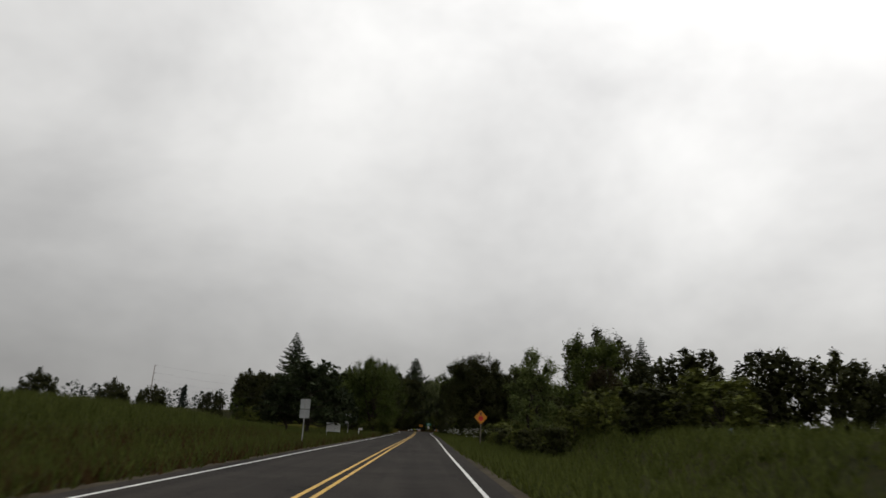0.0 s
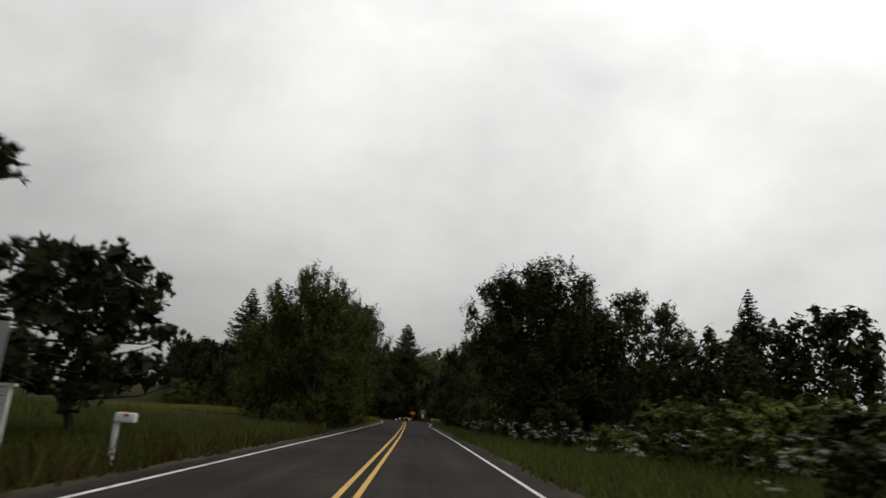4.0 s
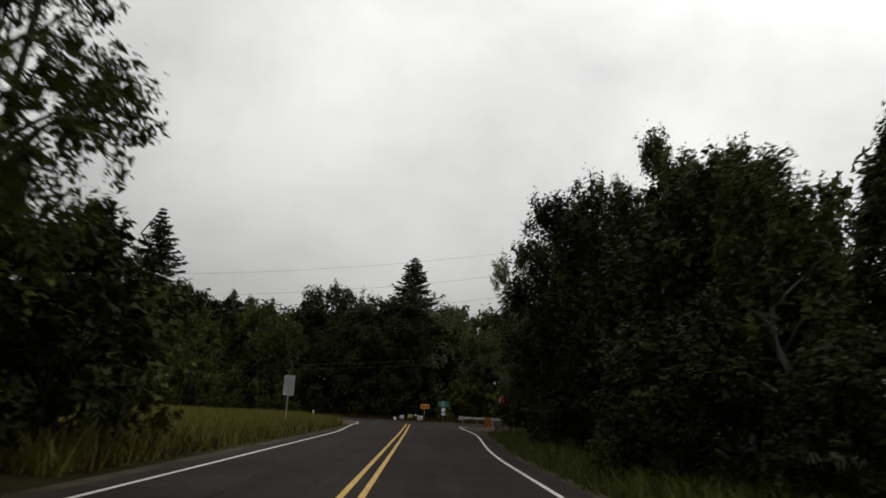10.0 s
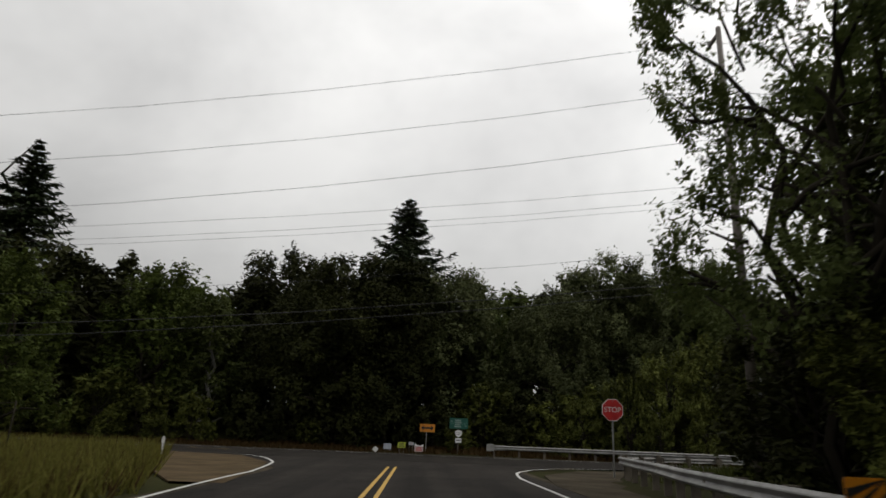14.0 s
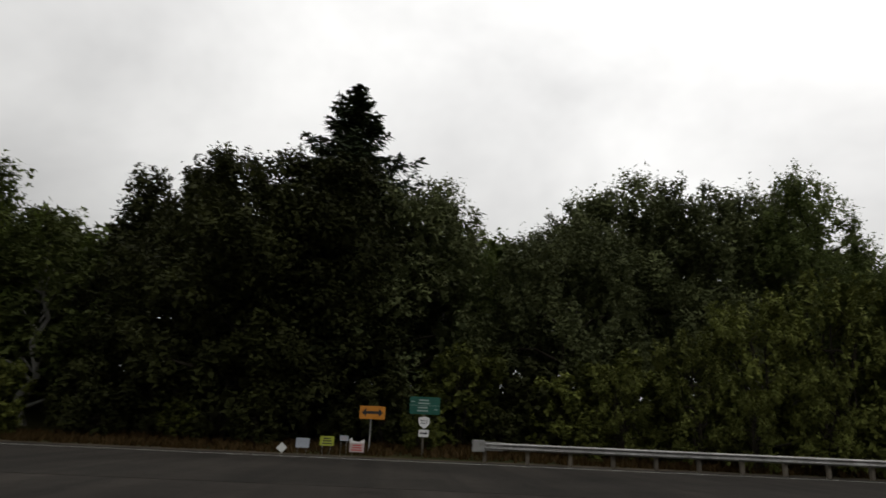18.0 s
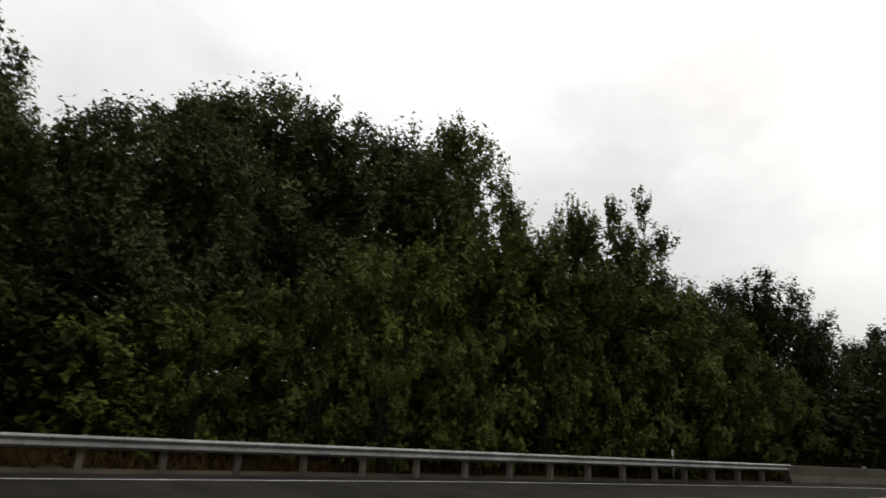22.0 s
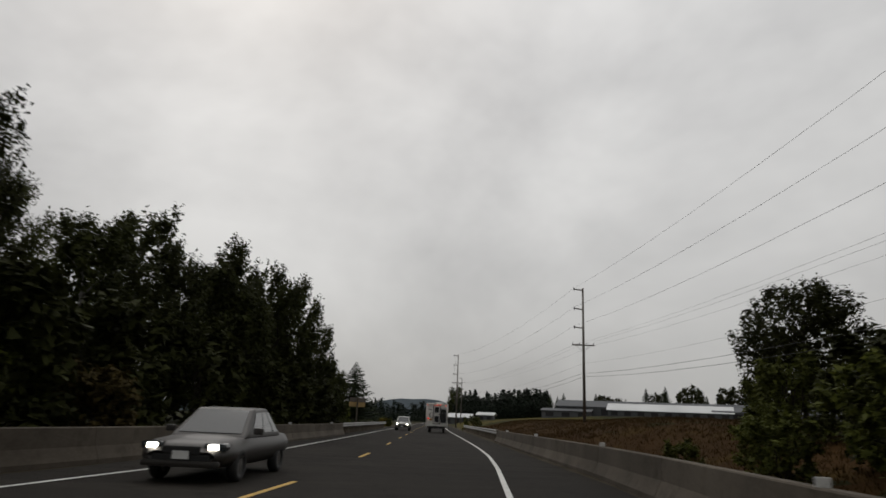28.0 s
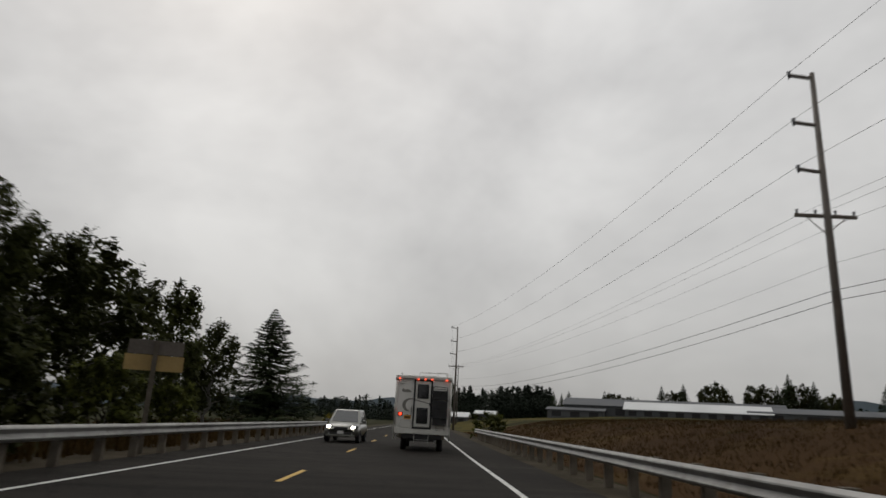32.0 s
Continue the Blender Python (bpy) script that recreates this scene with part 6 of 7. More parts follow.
grass("meadow_grass", scatter(-30, -5, 143, 206, 9000, lambda x, y: off_west(x, y) and y < lane_y(x) - 6 and x < -6.0 - max(0, y - 183) * 0.34), 0.3, 0.8, LEAF["dry"], "dry seeding grass at the junction corner", 0.3, 0.03)
grass("verge_grass", scatter(2.5, 12, 6, 195, 20000, lambda x, y: off_east(x, y) and not (y > 176 and x < 9)), 0.2, 0.6, LEAF["grass"], "rank green verge grass below the shrubs", 0.45, 0.036)
grass("verge_grass", scatter(12, 30, 104, 152, 7000), 0.3, 0.9, LEAF["grass"], "rank grass between the roadside trees", 0.35, 0.07)
grass("verge_grass", scatter(-45, 48, 217, 228, 8000, lambda x, y: y > north_y(x) + 3.4), 0.2, 0.5, LEAF["dry"], "brownish rank grass at the forest edge", 0.45)
grass("verge_grass", scatter(9, 24, 180, 203, 3000, lambda x, y: y < lane_y(x) - 6 and x > 9 + (y - 180) * 0.15), 0.3, 0.8, LEAF["grass"], "rank grass behind the corner guard rail", 0.35)
grass("dry_grass", scatter(84, 170, 160, 198, 24000, lambda x, y: y < lane_y(x) - 5.6), 0.1, 0.26, LEAF["dry"], "brown dry grass on the bank behind the guard rail", 0.5, 0.02)
grass("dry_grass", scatter(36, 90, 174, 202, 14000, lambda x, y: y < lane_y(x) - 6.2), 0.12, 0.34, LEAF["dry"], "rough brown grass below the bridge", 0.5, 0.024)
grass("dry_grass", scatter(86, 150, 200, 214, 5000, lambda x, y: y > north_y(x) + 2.6), 0.2, 0.6, LEAF["dry"], "pale dry grass along the highway verge", 0.3, 0.05)


def umbels(name, places):
    """White cow parsley: a thin stem with flat heads of small florets."""
    cards, stems = [], []
    for x, y, z in places:
        h = 0.8 + 0.7 * grass_rng.random()
        for k in range(4):
            a = grass_rng.random() * 6.28
            r = 0.05 + 0.2 * grass_rng.random()
            c = np.array([x + math.cos(a) * r, y + math.sin(a) * r, z + h * (0.85 + 0.2 * grass_rng.random())])
            m = 22
            q = c + np.c_[grass_rng.normal(size=(m, 2)) * 0.05, grass_rng.normal(size=m) * 0.018]
            s = np.c_[grass_rng.normal(size=(m, 2)) * 0.013, grass_rng.normal(size=m) * 0.006]
            t = np.c_[-s[:, 1], s[:, 0], grass_rng.normal(size=m) * 0.012]
            cards.append(np.stack([q - s, q + s, q + t * 1.3], 1))
            stems.append(np.array([[x - 0.008, y, z], [x + 0.008, y, z], c]))
    tagged(new(name, cards_mesh(name, np.concatenate(cards), LEAF["umbel"])), "white cow parsley heads in flower on the verge", "wild flowers", kind="stuff")
    tagged(new("flower_stems", cards_mesh("flower_stems", np.stack(stems), LEAF["grass"])), "thin green stems of the verge flowers", "wild flowers", kind="stuff")


umbels("cow_parsley", scatter(4.0, 8.5, 60, 122, 80, lambda x, y: off_east(x, y) and x < 4.9 + 3.6 * grass_rng.random()))
for x, y in ((150, 197.6), (153, 197.2), (147.5, 198.6)):
    e = plant("hazel", x, y + 4, 1.6, 1.3, group="verge shrubs")
    e.children[1].data = tree_meshes("hazel", 1)[1].copy()
    e.children[1].data.materials[0] = LEAF["gorse"]
    tagged(e, "yellow flowering broom bush on the verge", "shrub")


# ---- vehicles ----
CAMPER_WHITE = surface("camper_white_fibreglass", (0.62, 0.61, 0.58), (0.76, 0.75, 0.72), 0.8, 14, 0.4, 0.03, dirt=(0.5, 0.47, 0.42))
CAMPER_TRIM = surface("camper_cream_trim", (0.55, 0.54, 0.5), (0.68, 0.67, 0.63), 1.5, 20, 0.45, 0.03)
BLACK_TRIM = plain("black_rubber_trim", (0.015, 0.015, 0.015), 0.6)
SMOKED = plain("smoked_glass", (0.02, 0.02, 0.022), 0.08, coat=0.5)
CAR_GLASS = plain("windscreen_glass", (0.025, 0.03, 0.032), 0.05, coat=0.6)
TAIL_RED = plain("tail_lamp_glow", (1.0, 0.06, 0.02), 0.3, emit=4.0)
MARK_RED = plain("clearance_lamp_glow", (1.0, 0.1, 0.04), 0.3, emit=2.5)
RED_LENS = plain("red_lens", (0.25, 0.01, 0.01), 0.2)
HEAD_GLOW = plain("headlamp_glow", (1.0, 0.93, 0.8), 0.3, emit=14.0)
RUBBER = surface("tyre_rubber", (0.012, 0.012, 0.012), (0.03, 0.03, 0.03), 3, 30, 0.8, 0.2)
CHROME = plain("chrome", (0.7, 0.7, 0.7), 0.2, 1.0)
TAUPE_PAINT = plain("taupe_truck_paint", (0.22, 0.19, 0.15), 0.35, 0.3, coat=0.4)
CHAIR_FABRIC = surface("black_folding_gear", (0.012, 0.012, 0.013), (0.035, 0.034, 0.034), 3, 40, 0.8, 0.2)
SWOOSH = plain("grey_graphic", (0.22, 0.21, 0.19), 0.5)
PLATE_ORANGE = plain("number_plate_orange", (0.6, 0.28, 0.03), 0.5)


def wheel(parent, x, y, r=0.38, w=0.24):
    """A tyre with a rim; x is the side of the vehicle it stands on."""
    prof = [(-w / 2, r * 0.6), (-w / 2, r * 0.9), (-w / 2 + 0.04, r), (w / 2 - 0.04, r), (w / 2, r * 0.9), (w / 2, r * 0.6)]
    v, f, n = [], [], 20
    for k in range(n):
        a = 2 * math.pi * k / n
        for o, q in prof:
            v.append((o, q * math.cos(a), q * math.sin(a)))
    m = len(prof)
    for k in range(n):
        for j in range(m):
            f.append((k * m + j, k * m + (j + 1) % m, ((k + 1) % n) * m + (j + 1) % m, ((k + 1) % n) * m + j))
    wh = new("wheel")
    wh.parent = parent
    wh.matrix_basis = pose(x, y, r)
    share("tyre", mesh_of("tyre", v, f, RUBBER, True), wh)
    bm = bmesh.new()
    bmesh.ops.create_cone(bm, cap_ends=True, segments=16, radius1=r * 0.6, radius2=r * 0.5, depth=w * 0.8, matrix=Matrix.Rotation(math.pi / 2, 4, "Y"))
    part("rim", bm, CHROME, wh, "silver rim")
    return wh


def arc(cx, cz, rx, rz, a0, a1, n=12):
    return [(cx + rx * math.cos(radians(a0 + (a1 - a0) * k / n)), cz + rz * math.sin(radians(a0 + (a1 - a0) * k / n))) for k in range(n + 1)]


def camper(x, y, rz):
    """A slide-in camper on a pick-up; the back faces -y of the thing."""
    e = thing("camper_truck", x, y, 0, rz, "white slide-in camper on a taupe pickup truck", "camper truck")
    body = part("camper_body", box_bm(2.3, 3.6, 2.32, 0.05, (0, 1.8, 2.02)), CAMPER_WHITE, e)
    part("cabover", box_bm(2.3, 1.7, 1.15, 0.12, (0, 4.35, 2.6)), CAMPER_WHITE, e)
    part("rear_skirt", box_bm(2.36, 0.12, 0.24, 0.02, (0, 0.02, 0.86)), CAMPER_TRIM, e, "cream lower rear panel")
    part("roof_gutter", box_bm(2.4, 0.16, 0.14, 0.04, (0, 0.0, 3.16)), CAMPER_TRIM, e)
    part("roof_edge", box_bm(0.08, 5.0, 0.08, 0.02, (1.16, 2.5, 3.16)), CAMPER_TRIM, e)
    part("roof_edge", box_bm(0.08, 5.0, 0.08, 0.02, (-1.16, 2.5, 3.16)), CAMPER_TRIM, e)
    door = part("door", box_bm(0.66, 0.05, 1.95, 0.03, (-0.02, -0.02, 2.02)), CAMPER_TRIM, e, "cream entry door")
    bm = bmesh.new()
    for sx, sz, px, pz in ((0.07, 2.12, -0.4, 2.02), (0.07, 2.12, 0.36, 2.02), (0.83, 0.07, -0.02, 3.04), (0.83, 0.07, -0.02, 0.99)):
        box_bm(sx, 0.07, sz, 0.015, (px, -0.02, pz), bm)
    part("door_seal", bm, BLACK_TRIM, e, "black rubber door surround")
    for z, h in ((2.56, 0.62), (1.52, 0.68)):
        w = part("door_window", box_bm(0.5, 0.03, h, 0.03, (-0.02, -0.045, z)), BLACK_TRIM, door)
        part("pane", box_bm(0.42, 0.02, h - 0.09, 0.02, (-0.02, -0.06, z)), SMOKED, e, "dark smoked pane")
    part("door_latch", box_bm(0.05, 0.05, 0.14, 0.01, (0.3, -0.07, 2.02)), BLACK_TRIM, e)
    # folded gear on the rear rack
    tube_part("gear_rack", [(0.45, -0.1, 2.75), (0.47, -0.28, 2.78), (0.98, -0.28, 2.78), (1.0, -0.1, 2.75)], 0.018, BLACK_TRIM, e, 6)
    tube_part("gear_rack", [(0.45, -0.1, 2.68), (0.47, -0.3, 2.68), (0.98, -0.3, 2.68), (1.0, -0.1, 2.68)], 0.015, BLACK_TRIM, e, 6)
    for k, z in enumerate((2.42, 2.0, 1.62)):
        part("folded_chair", box_bm(0.66, 0.12, 0.4, 0.03, (0.74, -0.2, z)), CHAIR_FABRIC, e, "black folded camp chair")
    part("storage_bag", box_bm(0.62, 0.1, 0.3, 0.03, (0.76, -0.16, 1.3)), CHAIR_FABRIC, e)
    for xx in (0.42, 1.06):
        tube_part("rack_upright", [(xx, -0.14, 1.5), (xx, -0.16, 2.8)], 0.02, BLACK_TRIM, e, 6)
    # graphics and fittings
    outer = arc(-0.55, 1.95, 0.36, 0.3, 80, 250) + arc(-0.5, 1.95, 0.27, 0.25, 250, 80)
    polygon("swoosh_graphic", outer, SWOOSH, e, 0.0, -0.006, 0, 0.004, "grey curved stripe")
    polygon("swoosh_graphic", [(-0.5, 2.25), (0.3, 2.06), (0.3, 2.02), (-0.5, 2.19)], SWOOSH, e, 0.0, -0.052, 0, 0.004, "grey curved stripe")
    polygon("emblem", [(-0.98, 2.56), (-0.9, 2.68), (-0.84, 2.6), (-0.7, 2.64), (-0.58, 2.58), (-0.52, 2.5), (-0.9, 2.5)], SWOOSH, e, 0.0, -0.006, 0, 0.004, "dark hill-shaped emblem")
    part("vent_cap", box_bm(0.18, 0.04, 0.07, 0.01, (-0.98, -0.02, 2.9)), CAMPER_TRIM, e)
    part("number_plate", box_bm(0.31, 0.02, 0.16, 0.004, (-0.66, -0.02, 1.44)), PLATE_ORANGE, e, "orange number plate with a dark bar")
    part("plate_bar", box_bm(0.24, 0.006, 0.06, 0.002, (-0.66, -0.034, 1.43)), SIGN_BLACK, e)
    part("hatch", box_bm(0.52, 0.02, 0.32, 0.04, (-0.72, -0.012, 1.16)), CAMPER_TRIM, e, "cream service hatch")
    part("vent_panel", box_bm(0.5, 0.02, 0.42, 0.03, (0.82, -0.012, 1.2)), CAMPER_TRIM, e)
    for k in range(4):
        part("vent_slat", box_bm(0.4, 0.02, 0.025, 0.005, (0.82, -0.025, 1.08 + k * 0.08)), CAMPER_WHITE, e)
    for xx in (-0.98, 0.98):
        part("tail_lamp", box_bm(0.22, 0.06, 0.16, 0.02, (xx, -0.03, 1.56)), RED_LENS, e, "red tail lamp housing")
        part("tail_lamp_bulb", box_bm(0.1, 0.03, 0.11, 0.02, (xx, -0.07, 1.56)), TAIL_RED, e, "lit red tail lamp")
    for xx in (-1.08, -0.25, 0.05, 0.35, 1.0):
        part("clearance_lamp", box_bm(0.09, 0.04, 0.05, 0.012, (xx, -0.1, 3.08)), MARK_RED, e, "lit red clearance lamp")
    for xx, yy in ((-1.2, 0.0), (1.2, 0.0), (-1.24, 3.4), (1.24, 3.4)):
        jack = new("corner_jack")
        jack.parent = e
        tube_part("outer_tube", [(xx, yy, 1.1), (xx, yy, 3.15)], 0.05, CAMPER_TRIM, jack, 8)
        tube_part("leg", [(xx, yy, 0.5), (xx, yy, 1.9)], 0.035, CAMPER_TRIM, jack, 8)
        part("bracket", box_bm(0.14, 0.14, 0.2, 0.02, (xx, yy, 1.85)), CAMPER_TRIM, jack)
    rack = [(-0.25, 0.1, 3.2), (-0.2, 0.1, 3.38), (1.0, 0.1, 3.4), (1.05, 0.4, 3.4), (1.05, 2.6, 3.38)]
    tube_part("roof_rail", rack, 0.022, CAMPER_WHITE, e, 6)
    for xx in (0.2, 0.6, 1.0):
        tube_part("rail_stanchion", [(xx, 0.1, 3.15), (xx, 0.1, 3.4)], 0.018, CAMPER_WHITE, e, 6)
    part("roof_vent", box_bm(0.5, 0.5, 0.16, 0.05, (-0.6, 1.2, 3.24)), CAMPER_TRIM, e)
    part("air_conditioner", box_bm(0.7, 0.9, 0.24, 0.08, (0.2, 2.4, 3.28)), CAMPER_TRIM, e)
    for side in (-1, 1):
        fr = part("side_window", box_bm(0.03, 0.8, 0.5, 0.03, (side * 1.155, 1.5, 2.4)), BLACK_TRIM, e)
        part("pane", box_bm(0.02, 0.7, 0.4, 0.02, (side * 1.165, 1.5, 2.4)), SMOKED, fr)
        part("cabover_window", box_bm(0.03, 0.6, 0.4, 0.03, (side * 1.155, 4.3, 2.65)), SMOKED, e)
        part("lower_body", box_bm(0.28, 3.5, 0.42, 0.03, (side * 1.0, 1.75, 1.0)), CAMPER_WHITE, e)
        part("bed_side", box_bm(0.2, 3.3, 0.5, 0.08, (side * 0.92, 1.9, 0.78)), TAUPE_PAINT, e)
        part("cab_side_glass", box_bm(0.03, 1.3, 0.45, 0.03, (side * 0.93, 4.6, 1.55)), CAR_GLASS, e)
        for yy in (1.5, 5.3):
            wheel(e, side * 0.82, yy, 0.39, 0.26)
        part("wheel_arch", box_bm(0.16, 1.0, 0.16, 0.06, (side * 0.96, 1.5, 0.88)), TAUPE_PAINT, e)
        part("mirror", box_bm(0.2, 0.1, 0.3, 0.03, (side * 1.15, 5.2, 1.45)), BLACK_TRIM, e)
    part("cab", box_bm(1.84, 2.1, 1.1, 0.18, (0, 4.6, 1.42)), TAUPE_PAINT, e, "taupe truck cab")
    part("bonnet", box_bm(1.84, 1.2, 0.6, 0.14, (0, 6.0, 0.98)), TAUPE_PAINT, e)
    part("chassis", box_bm(1.2, 6.2, 0.24, 0.03, (0, 3.2, 0.56)), BLACK_TRIM, e, "dark truck chassis")
    part("rear_bumper", box_bm(1.75, 0.16, 0.2, 0.04, (0, 0.1, 0.62)), BLACK_TRIM, e)
    for side in (-1, 1):
        x = side * 1.158
        lines = [arc(0.55, 2.25, 0.5, 0.62, 100, 250) + arc(0.6, 2.25, 0.42, 0.56, 250, 100), arc(2.9, 2.55, 0.55, 0.45, 200, 330) + arc(2.9, 2.6, 0.5, 0.42, 330, 200)]
        for out in lines:
            v = [(x - side * 0.004, y, z) for y, z in out] + [(x + side * 0.004, y, z) for y, z in out]
            n = len(out)
            f = [tuple(range(n)), tuple(range(2 * n - 1, n - 1, -1))] + [(k + n, (k + 1) % n + n, (k + 1) % n, k) for k in range(n)]
            share("side_graphic", mesh_of("side_graphic", v, f, SWOOSH), e, None, "dark curved stripe")
        part("side_hatch", box_bm(0.02, 0.7, 0.5, 0.03, (side * 1.158, 0.9, 1.35)), CAMPER_TRIM, e, "cream side hatch")
        part("side_vent", box_bm(0.02, 0.5, 0.34, 0.02, (side * 1.158, 0.55, 2.0)), CAMPER_TRIM, e)
        for k in range(4):
            part("louvre", box_bm(0.02, 0.42, 0.03, 0.006, (side * 1.17, 0.55, 1.9 + k * 0.07)), CAMPER_WHITE, e)
        part("belt_trim", box_bm(0.02, 3.5, 0.05, 0.008, (side * 1.16, 1.8, 1.22)), BLACK_TRIM, e, "dark belt trim")
        part("side_marker", box_bm(0.02, 0.08, 0.04, 0.008, (side * 1.03, 0.25, 0.86)), MARK_RED, e, "lit side marker lamp")
        tube_part("jack_head", [(side * 1.2, 0.0, 3.02), (side * 1.2, 0.0, 3.22)], 0.07, CAMPER_TRIM, e, 8)
    for xx in (0.62, 0.95):
        tube_part("hook", [(xx, -0.02, 1.12), (xx, -0.06, 0.98), (xx + 0.04, -0.1, 0.94), (xx + 0.06, -0.12, 0.98)], 0.014, STEEL, e, 6)
    for k in range(5):
        part("chair_slat", box_bm(0.6, 0.02, 0.02, 0.004, (0.74, -0.27, 1.66 + k * 0.2)), BLACK_TRIM, e)
    part("grab_handle", box_bm(0.03, 0.06, 0.4, 0.012, (-0.5, -0.05, 1.7)), BLACK_TRIM, e)
    part("plate_lamp", box_bm(0.08, 0.05, 0.04, 0.01, (-0.66, -0.04, 1.55)), CHROME, e)
    tube_part("bumper_step_leg", [(-0.32, -0.12, 0.64), (-0.32, -0.22, 0.4)], 0.018, STEEL, e, 6)
    tube_part("bumper_step_leg", [(0.3, -0.12, 0.64), (0.3, -0.22, 0.4)], 0.018, STEEL, e, 6)
    tube_part("roof_rail", [(-1.05, 0.4, 3.36), (-1.05, 2.6, 3.36)], 0.022, CAMPER_WHITE, e, 6)
    for yy in (0.4, 1.1, 1.8, 2.5):
        tube_part("rail_stanchion", [(1.05, yy, 3.16), (1.05, yy, 3.39)], 0.018, CAMPER_WHITE, e, 6)
    step = [(-0.32, -0.06, 0.78), (-0.32, -0.2, 0.5), (0.3, -0.2, 0.5), (0.3, -0.06, 0.78)]
    tube_part("entry_step", step, 0.02, STEEL, e, 6)
    part("exhaust", box_bm(0.1, 0.3, 0.1, 0.03, (0.6, 0.2, 0.45)), STEEL, e)
    return e


camper(109.2, 197.5, -97.3)


def car(name, x, y, rz, paint, label, length=4.7, width=1.85, height=1.7, suv=True):
    """A car: lofted body, glasshouse, wheels, lamps; the front faces -y of the thing."""
    e = thing(name, x, y, 0.006, rz, label, "car", "oncoming cars")
    hl, hw = length / 2, width / 2
    belt = 1.0 if suv else 0.88
    hood = 0.98 if suv else 0.84

    def loft(name_, rows, mat, label_=""):
        v, f = [], []
        n = 12
        for yy, w, z0, z1 in rows:
            for k in range(n):
                a = 2 * math.pi * (k + 0.5) / n
                c, s_ = math.cos(a), math.sin(a)
                r = (abs(c) ** 5 + abs(s_) ** 5) ** (-1 / 5)
                v.append((c * r * w, yy, (z0 + z1) / 2 + s_ * r * (z1 - z0) / 2))
        for i in range(len(rows) - 1):
            for k in range(n):
                f.append((i * n + k, i * n + (k + 1) % n, (i + 1) * n + (k + 1) % n, (i + 1) * n + k))
        f.append(tuple(range(n)))
        f.append(tuple((len(rows) - 1) * n + k for k in range(n))[::-1])
        return share(name_, mesh_of(name_, v, f, mat, True), e, None, label_)

    loft("body", [(-hl, hw * 0.72, 0.4, hood * 0.7), (-hl + 0.06, hw * 0.86, 0.32, hood * 0.8), (-hl + 0.22, hw * 0.95, 0.28, hood * 0.9), (-hl + 0.55, hw * 0.98, 0.26, hood * 0.965), (-hl + 1.1, hw * 0.99, 0.26, hood + 0.01), (-0.85, hw, 0.26, belt + 0.02), (0.3, hw, 0.26, belt + 0.03), (hl - 0.7, hw, 0.3, belt + 0.05), (hl - 0.2, hw * 0.95, 0.36, belt + 0.02), (hl, hw * 0.84, 0.46, belt - 0.08)], paint)
    rear = hl - (0.2 if suv else 0.75)
    # cabin: a tapered box with rounded edges, panes let into its sides
    wb, wr = hw * 0.93, hw * 0.72
    y0, y1, y2, y3 = -1.15, -0.2, rear - (0.42 if suv else 0.85), rear
    low, top = belt - 0.08, height
    bm = bmesh.new()
    vs = [bm.verts.new(c) for c in ((-wb, y0, low), (wb, y0, low), (wb, y3, low), (-wb, y3, low), (-wr, y1, top - 0.03), (wr, y1, top - 0.03), (wr, y2, top), (-wr, y2, top))]
    for q in ((0, 1, 2, 3), (7, 6, 5, 4), (4, 5, 1, 0), (5, 6, 2, 1), (6, 7, 3, 2), (7, 4, 0, 3)):
        bm.faces.new([vs[k] for k in q])
    bmesh.ops.recalc_face_normals(bm, faces=bm.faces[:])
    bmesh.ops.bevel(bm, geom=bm.edges[:], offset=0.09, segments=3, profile=0.6, affect="EDGES")
    cabin = part("cabin", bm, paint, e)

    def pane(name_, corners, lab="dark window glass"):
        c = [Vector(q) for q in corners]
        n = (c[1] - c[0]).cross(c[3] - c[0]).normalized()
        if n.dot((c[0] + c[2]) / 2 - Vector((0, 0.6, belt))) < 0:
            n = -n
        v = [q + n * 0.012 for q in c] + [q - n * 0.02 for q in c]
        f = [(0, 1, 2, 3), (7, 6, 5, 4)] + [(k, k + 4, (k + 1) % 4 + 4, (k + 1) % 4) for k in range(4)]
        share(name_, mesh_of(name_, v, f, CAR_GLASS), cabin, None, lab)

    def at(a, b, k):
        return tuple(a[i] + (b[i] - a[i]) * k for i in range(3))

    def inset(A, B, C, D, u0, u1, w0, w1):
        return [at(at(A, B, u), at(D, C, u), w) for u, w in ((u0, w0), (u1, w0), (u1, w1), (u0, w1))]
    pane("windscreen", inset((-wb, y0, low), (wb, y0, low), (wr, y1, top - 0.03), (-wr, y1, top - 0.03), 0.08, 0.92, 0.16, 0.92), "dark windscreen")
    pane("rear_window", inset((-wb, y3, low), (wb, y3, low), (wr, y2, top), (-wr, y2, top), 0.1, 0.9, 0.25, 0.86))
    for side in (-1, 1):
        for u0, u1 in ((0.13, 0.44), (0.47, 0.74), (0.77, 0.92)):
            pane("side_window", inset((side * wb, y0, low), (side * wb, y3, low), (side * wr, y2, top), (side * wr, y1, top - 0.03), u0, u1, 0.2, 0.86))
    for side in (-1, 1):
        for yy in (-hl + 0.9, hl - 0.95):
            wheel(e, side * (hw - 0.12), yy, 0.36 if suv else 0.32, 0.22)
        lamp = part("headlamp", box_bm(0.42, 0.3, 0.15, 0.06, (side * (hw - 0.28), -hl + 0.2, hood * 0.8)), CAR_GLASS, e)
        part("headlamp_bulb", box_bm(0.2, 0.1, 0.11, 0.045, (side * (hw - 0.3), -hl + 0.06, hood * 0.8)), HEAD_GLOW, lamp, "lit white headlamp")
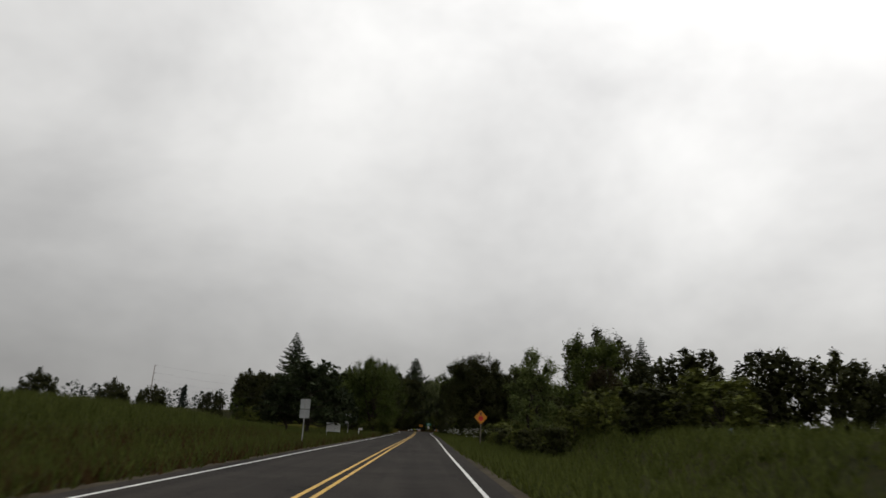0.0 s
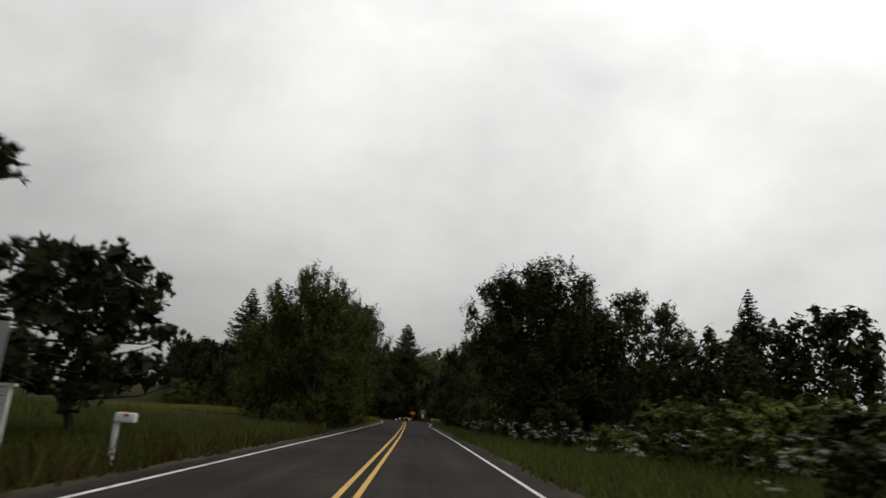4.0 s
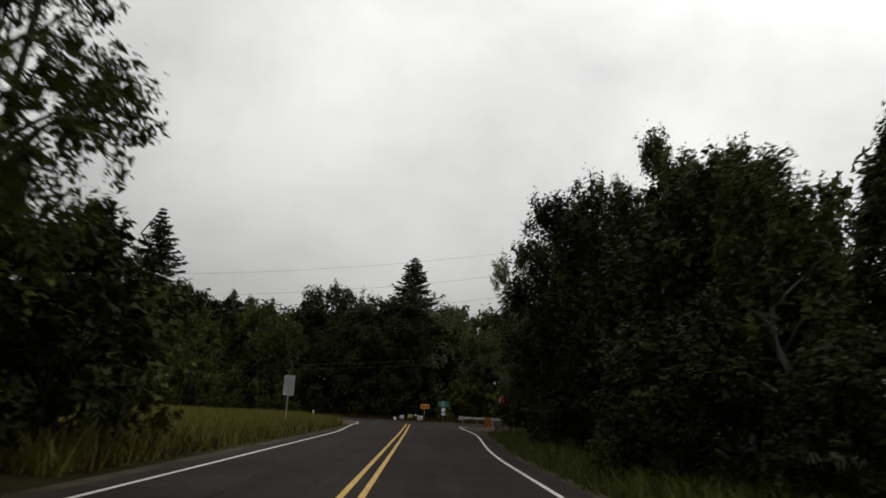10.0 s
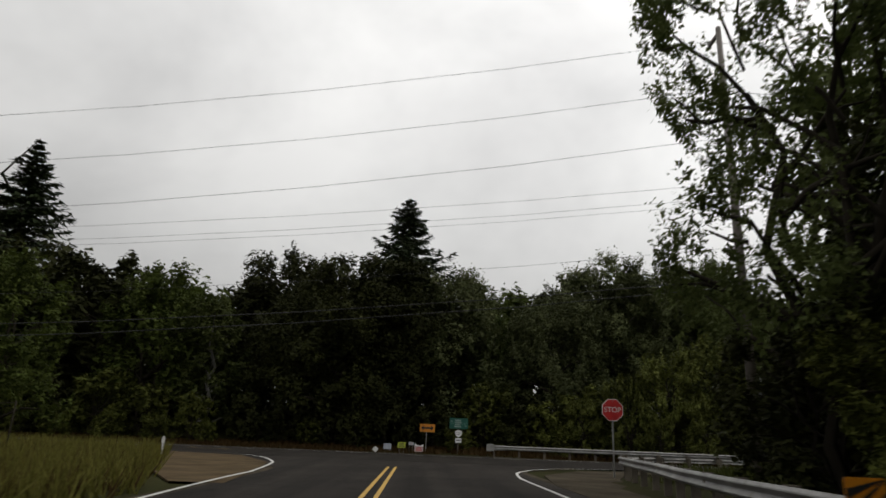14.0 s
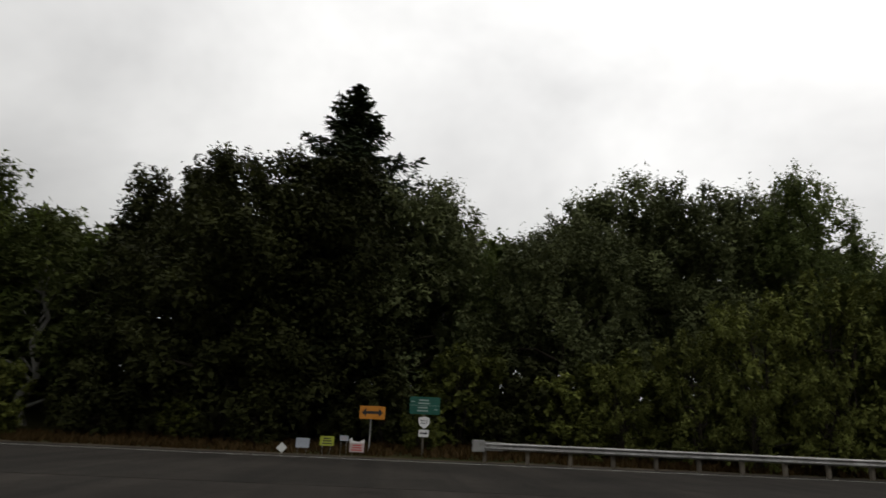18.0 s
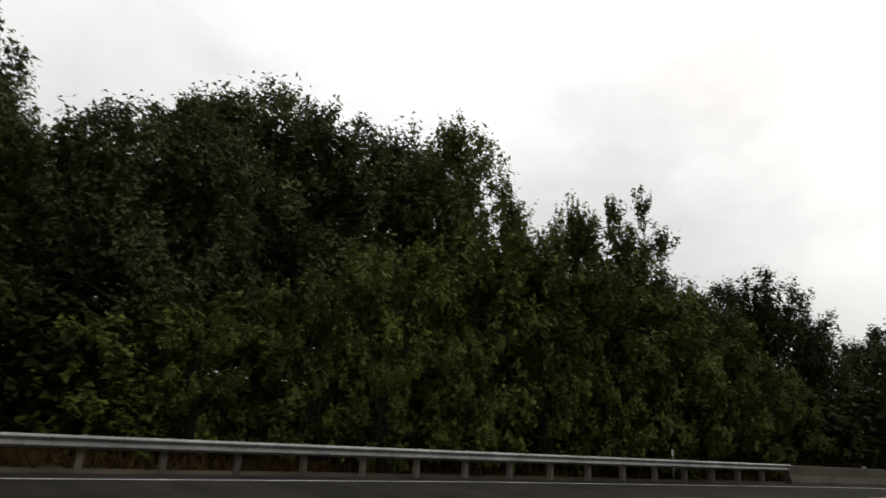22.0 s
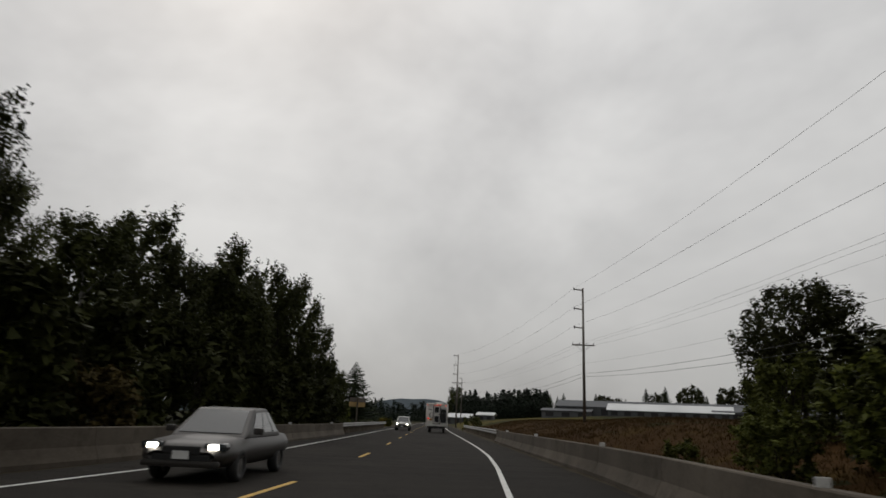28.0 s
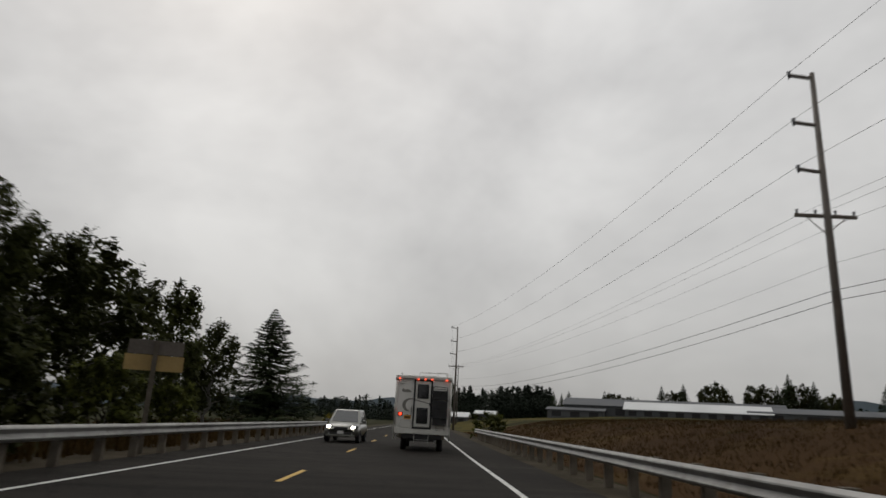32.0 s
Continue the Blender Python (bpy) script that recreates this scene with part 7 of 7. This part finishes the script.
        part("mirror", box_bm(0.2, 0.1, 0.14, 0.04, (side * (hw + 0.06), -0.75, belt + 0.08)), paint, e)
    part("grille", box_bm(0.72, 0.06, 0.16, 0.03, (0, -hl + 0.005, hood * 0.72)), BLACK_TRIM, e, "dark grille")
    part("lower_grille", box_bm(1.1, 0.06, 0.14, 0.03, (0, -hl + 0.02, 0.46)), BLACK_TRIM, e)
    part("number_plate", box_bm(0.32, 0.02, 0.15, 0.004, (0, -hl - 0.02, 0.52)), SIGN_WHITE, e, "pale number plate")
    part("bumper", box_bm(1.5, 0.12, 0.12, 0.05, (0, -hl + 0.03, 0.36)), paint, e)
    return e


SUV_PAINT = plain("grey_green_car_paint", (0.17, 0.17, 0.15), 0.3, 0.5, coat=0.5)
SEDAN_PAINT = plain("dark_grey_car_paint", (0.03, 0.026, 0.023), 0.5, 0.0, coat=0.1)
car("sport_utility_car", 117.0, 200.75, -97.5, SUV_PAINT, "grey-green sport utility car with lit headlamps")
car("sedan", 49.5, 209.2, -99, SEDAN_PAINT, "dark grey sedan with lit headlamps", 4.6, 1.78, 1.45, False)
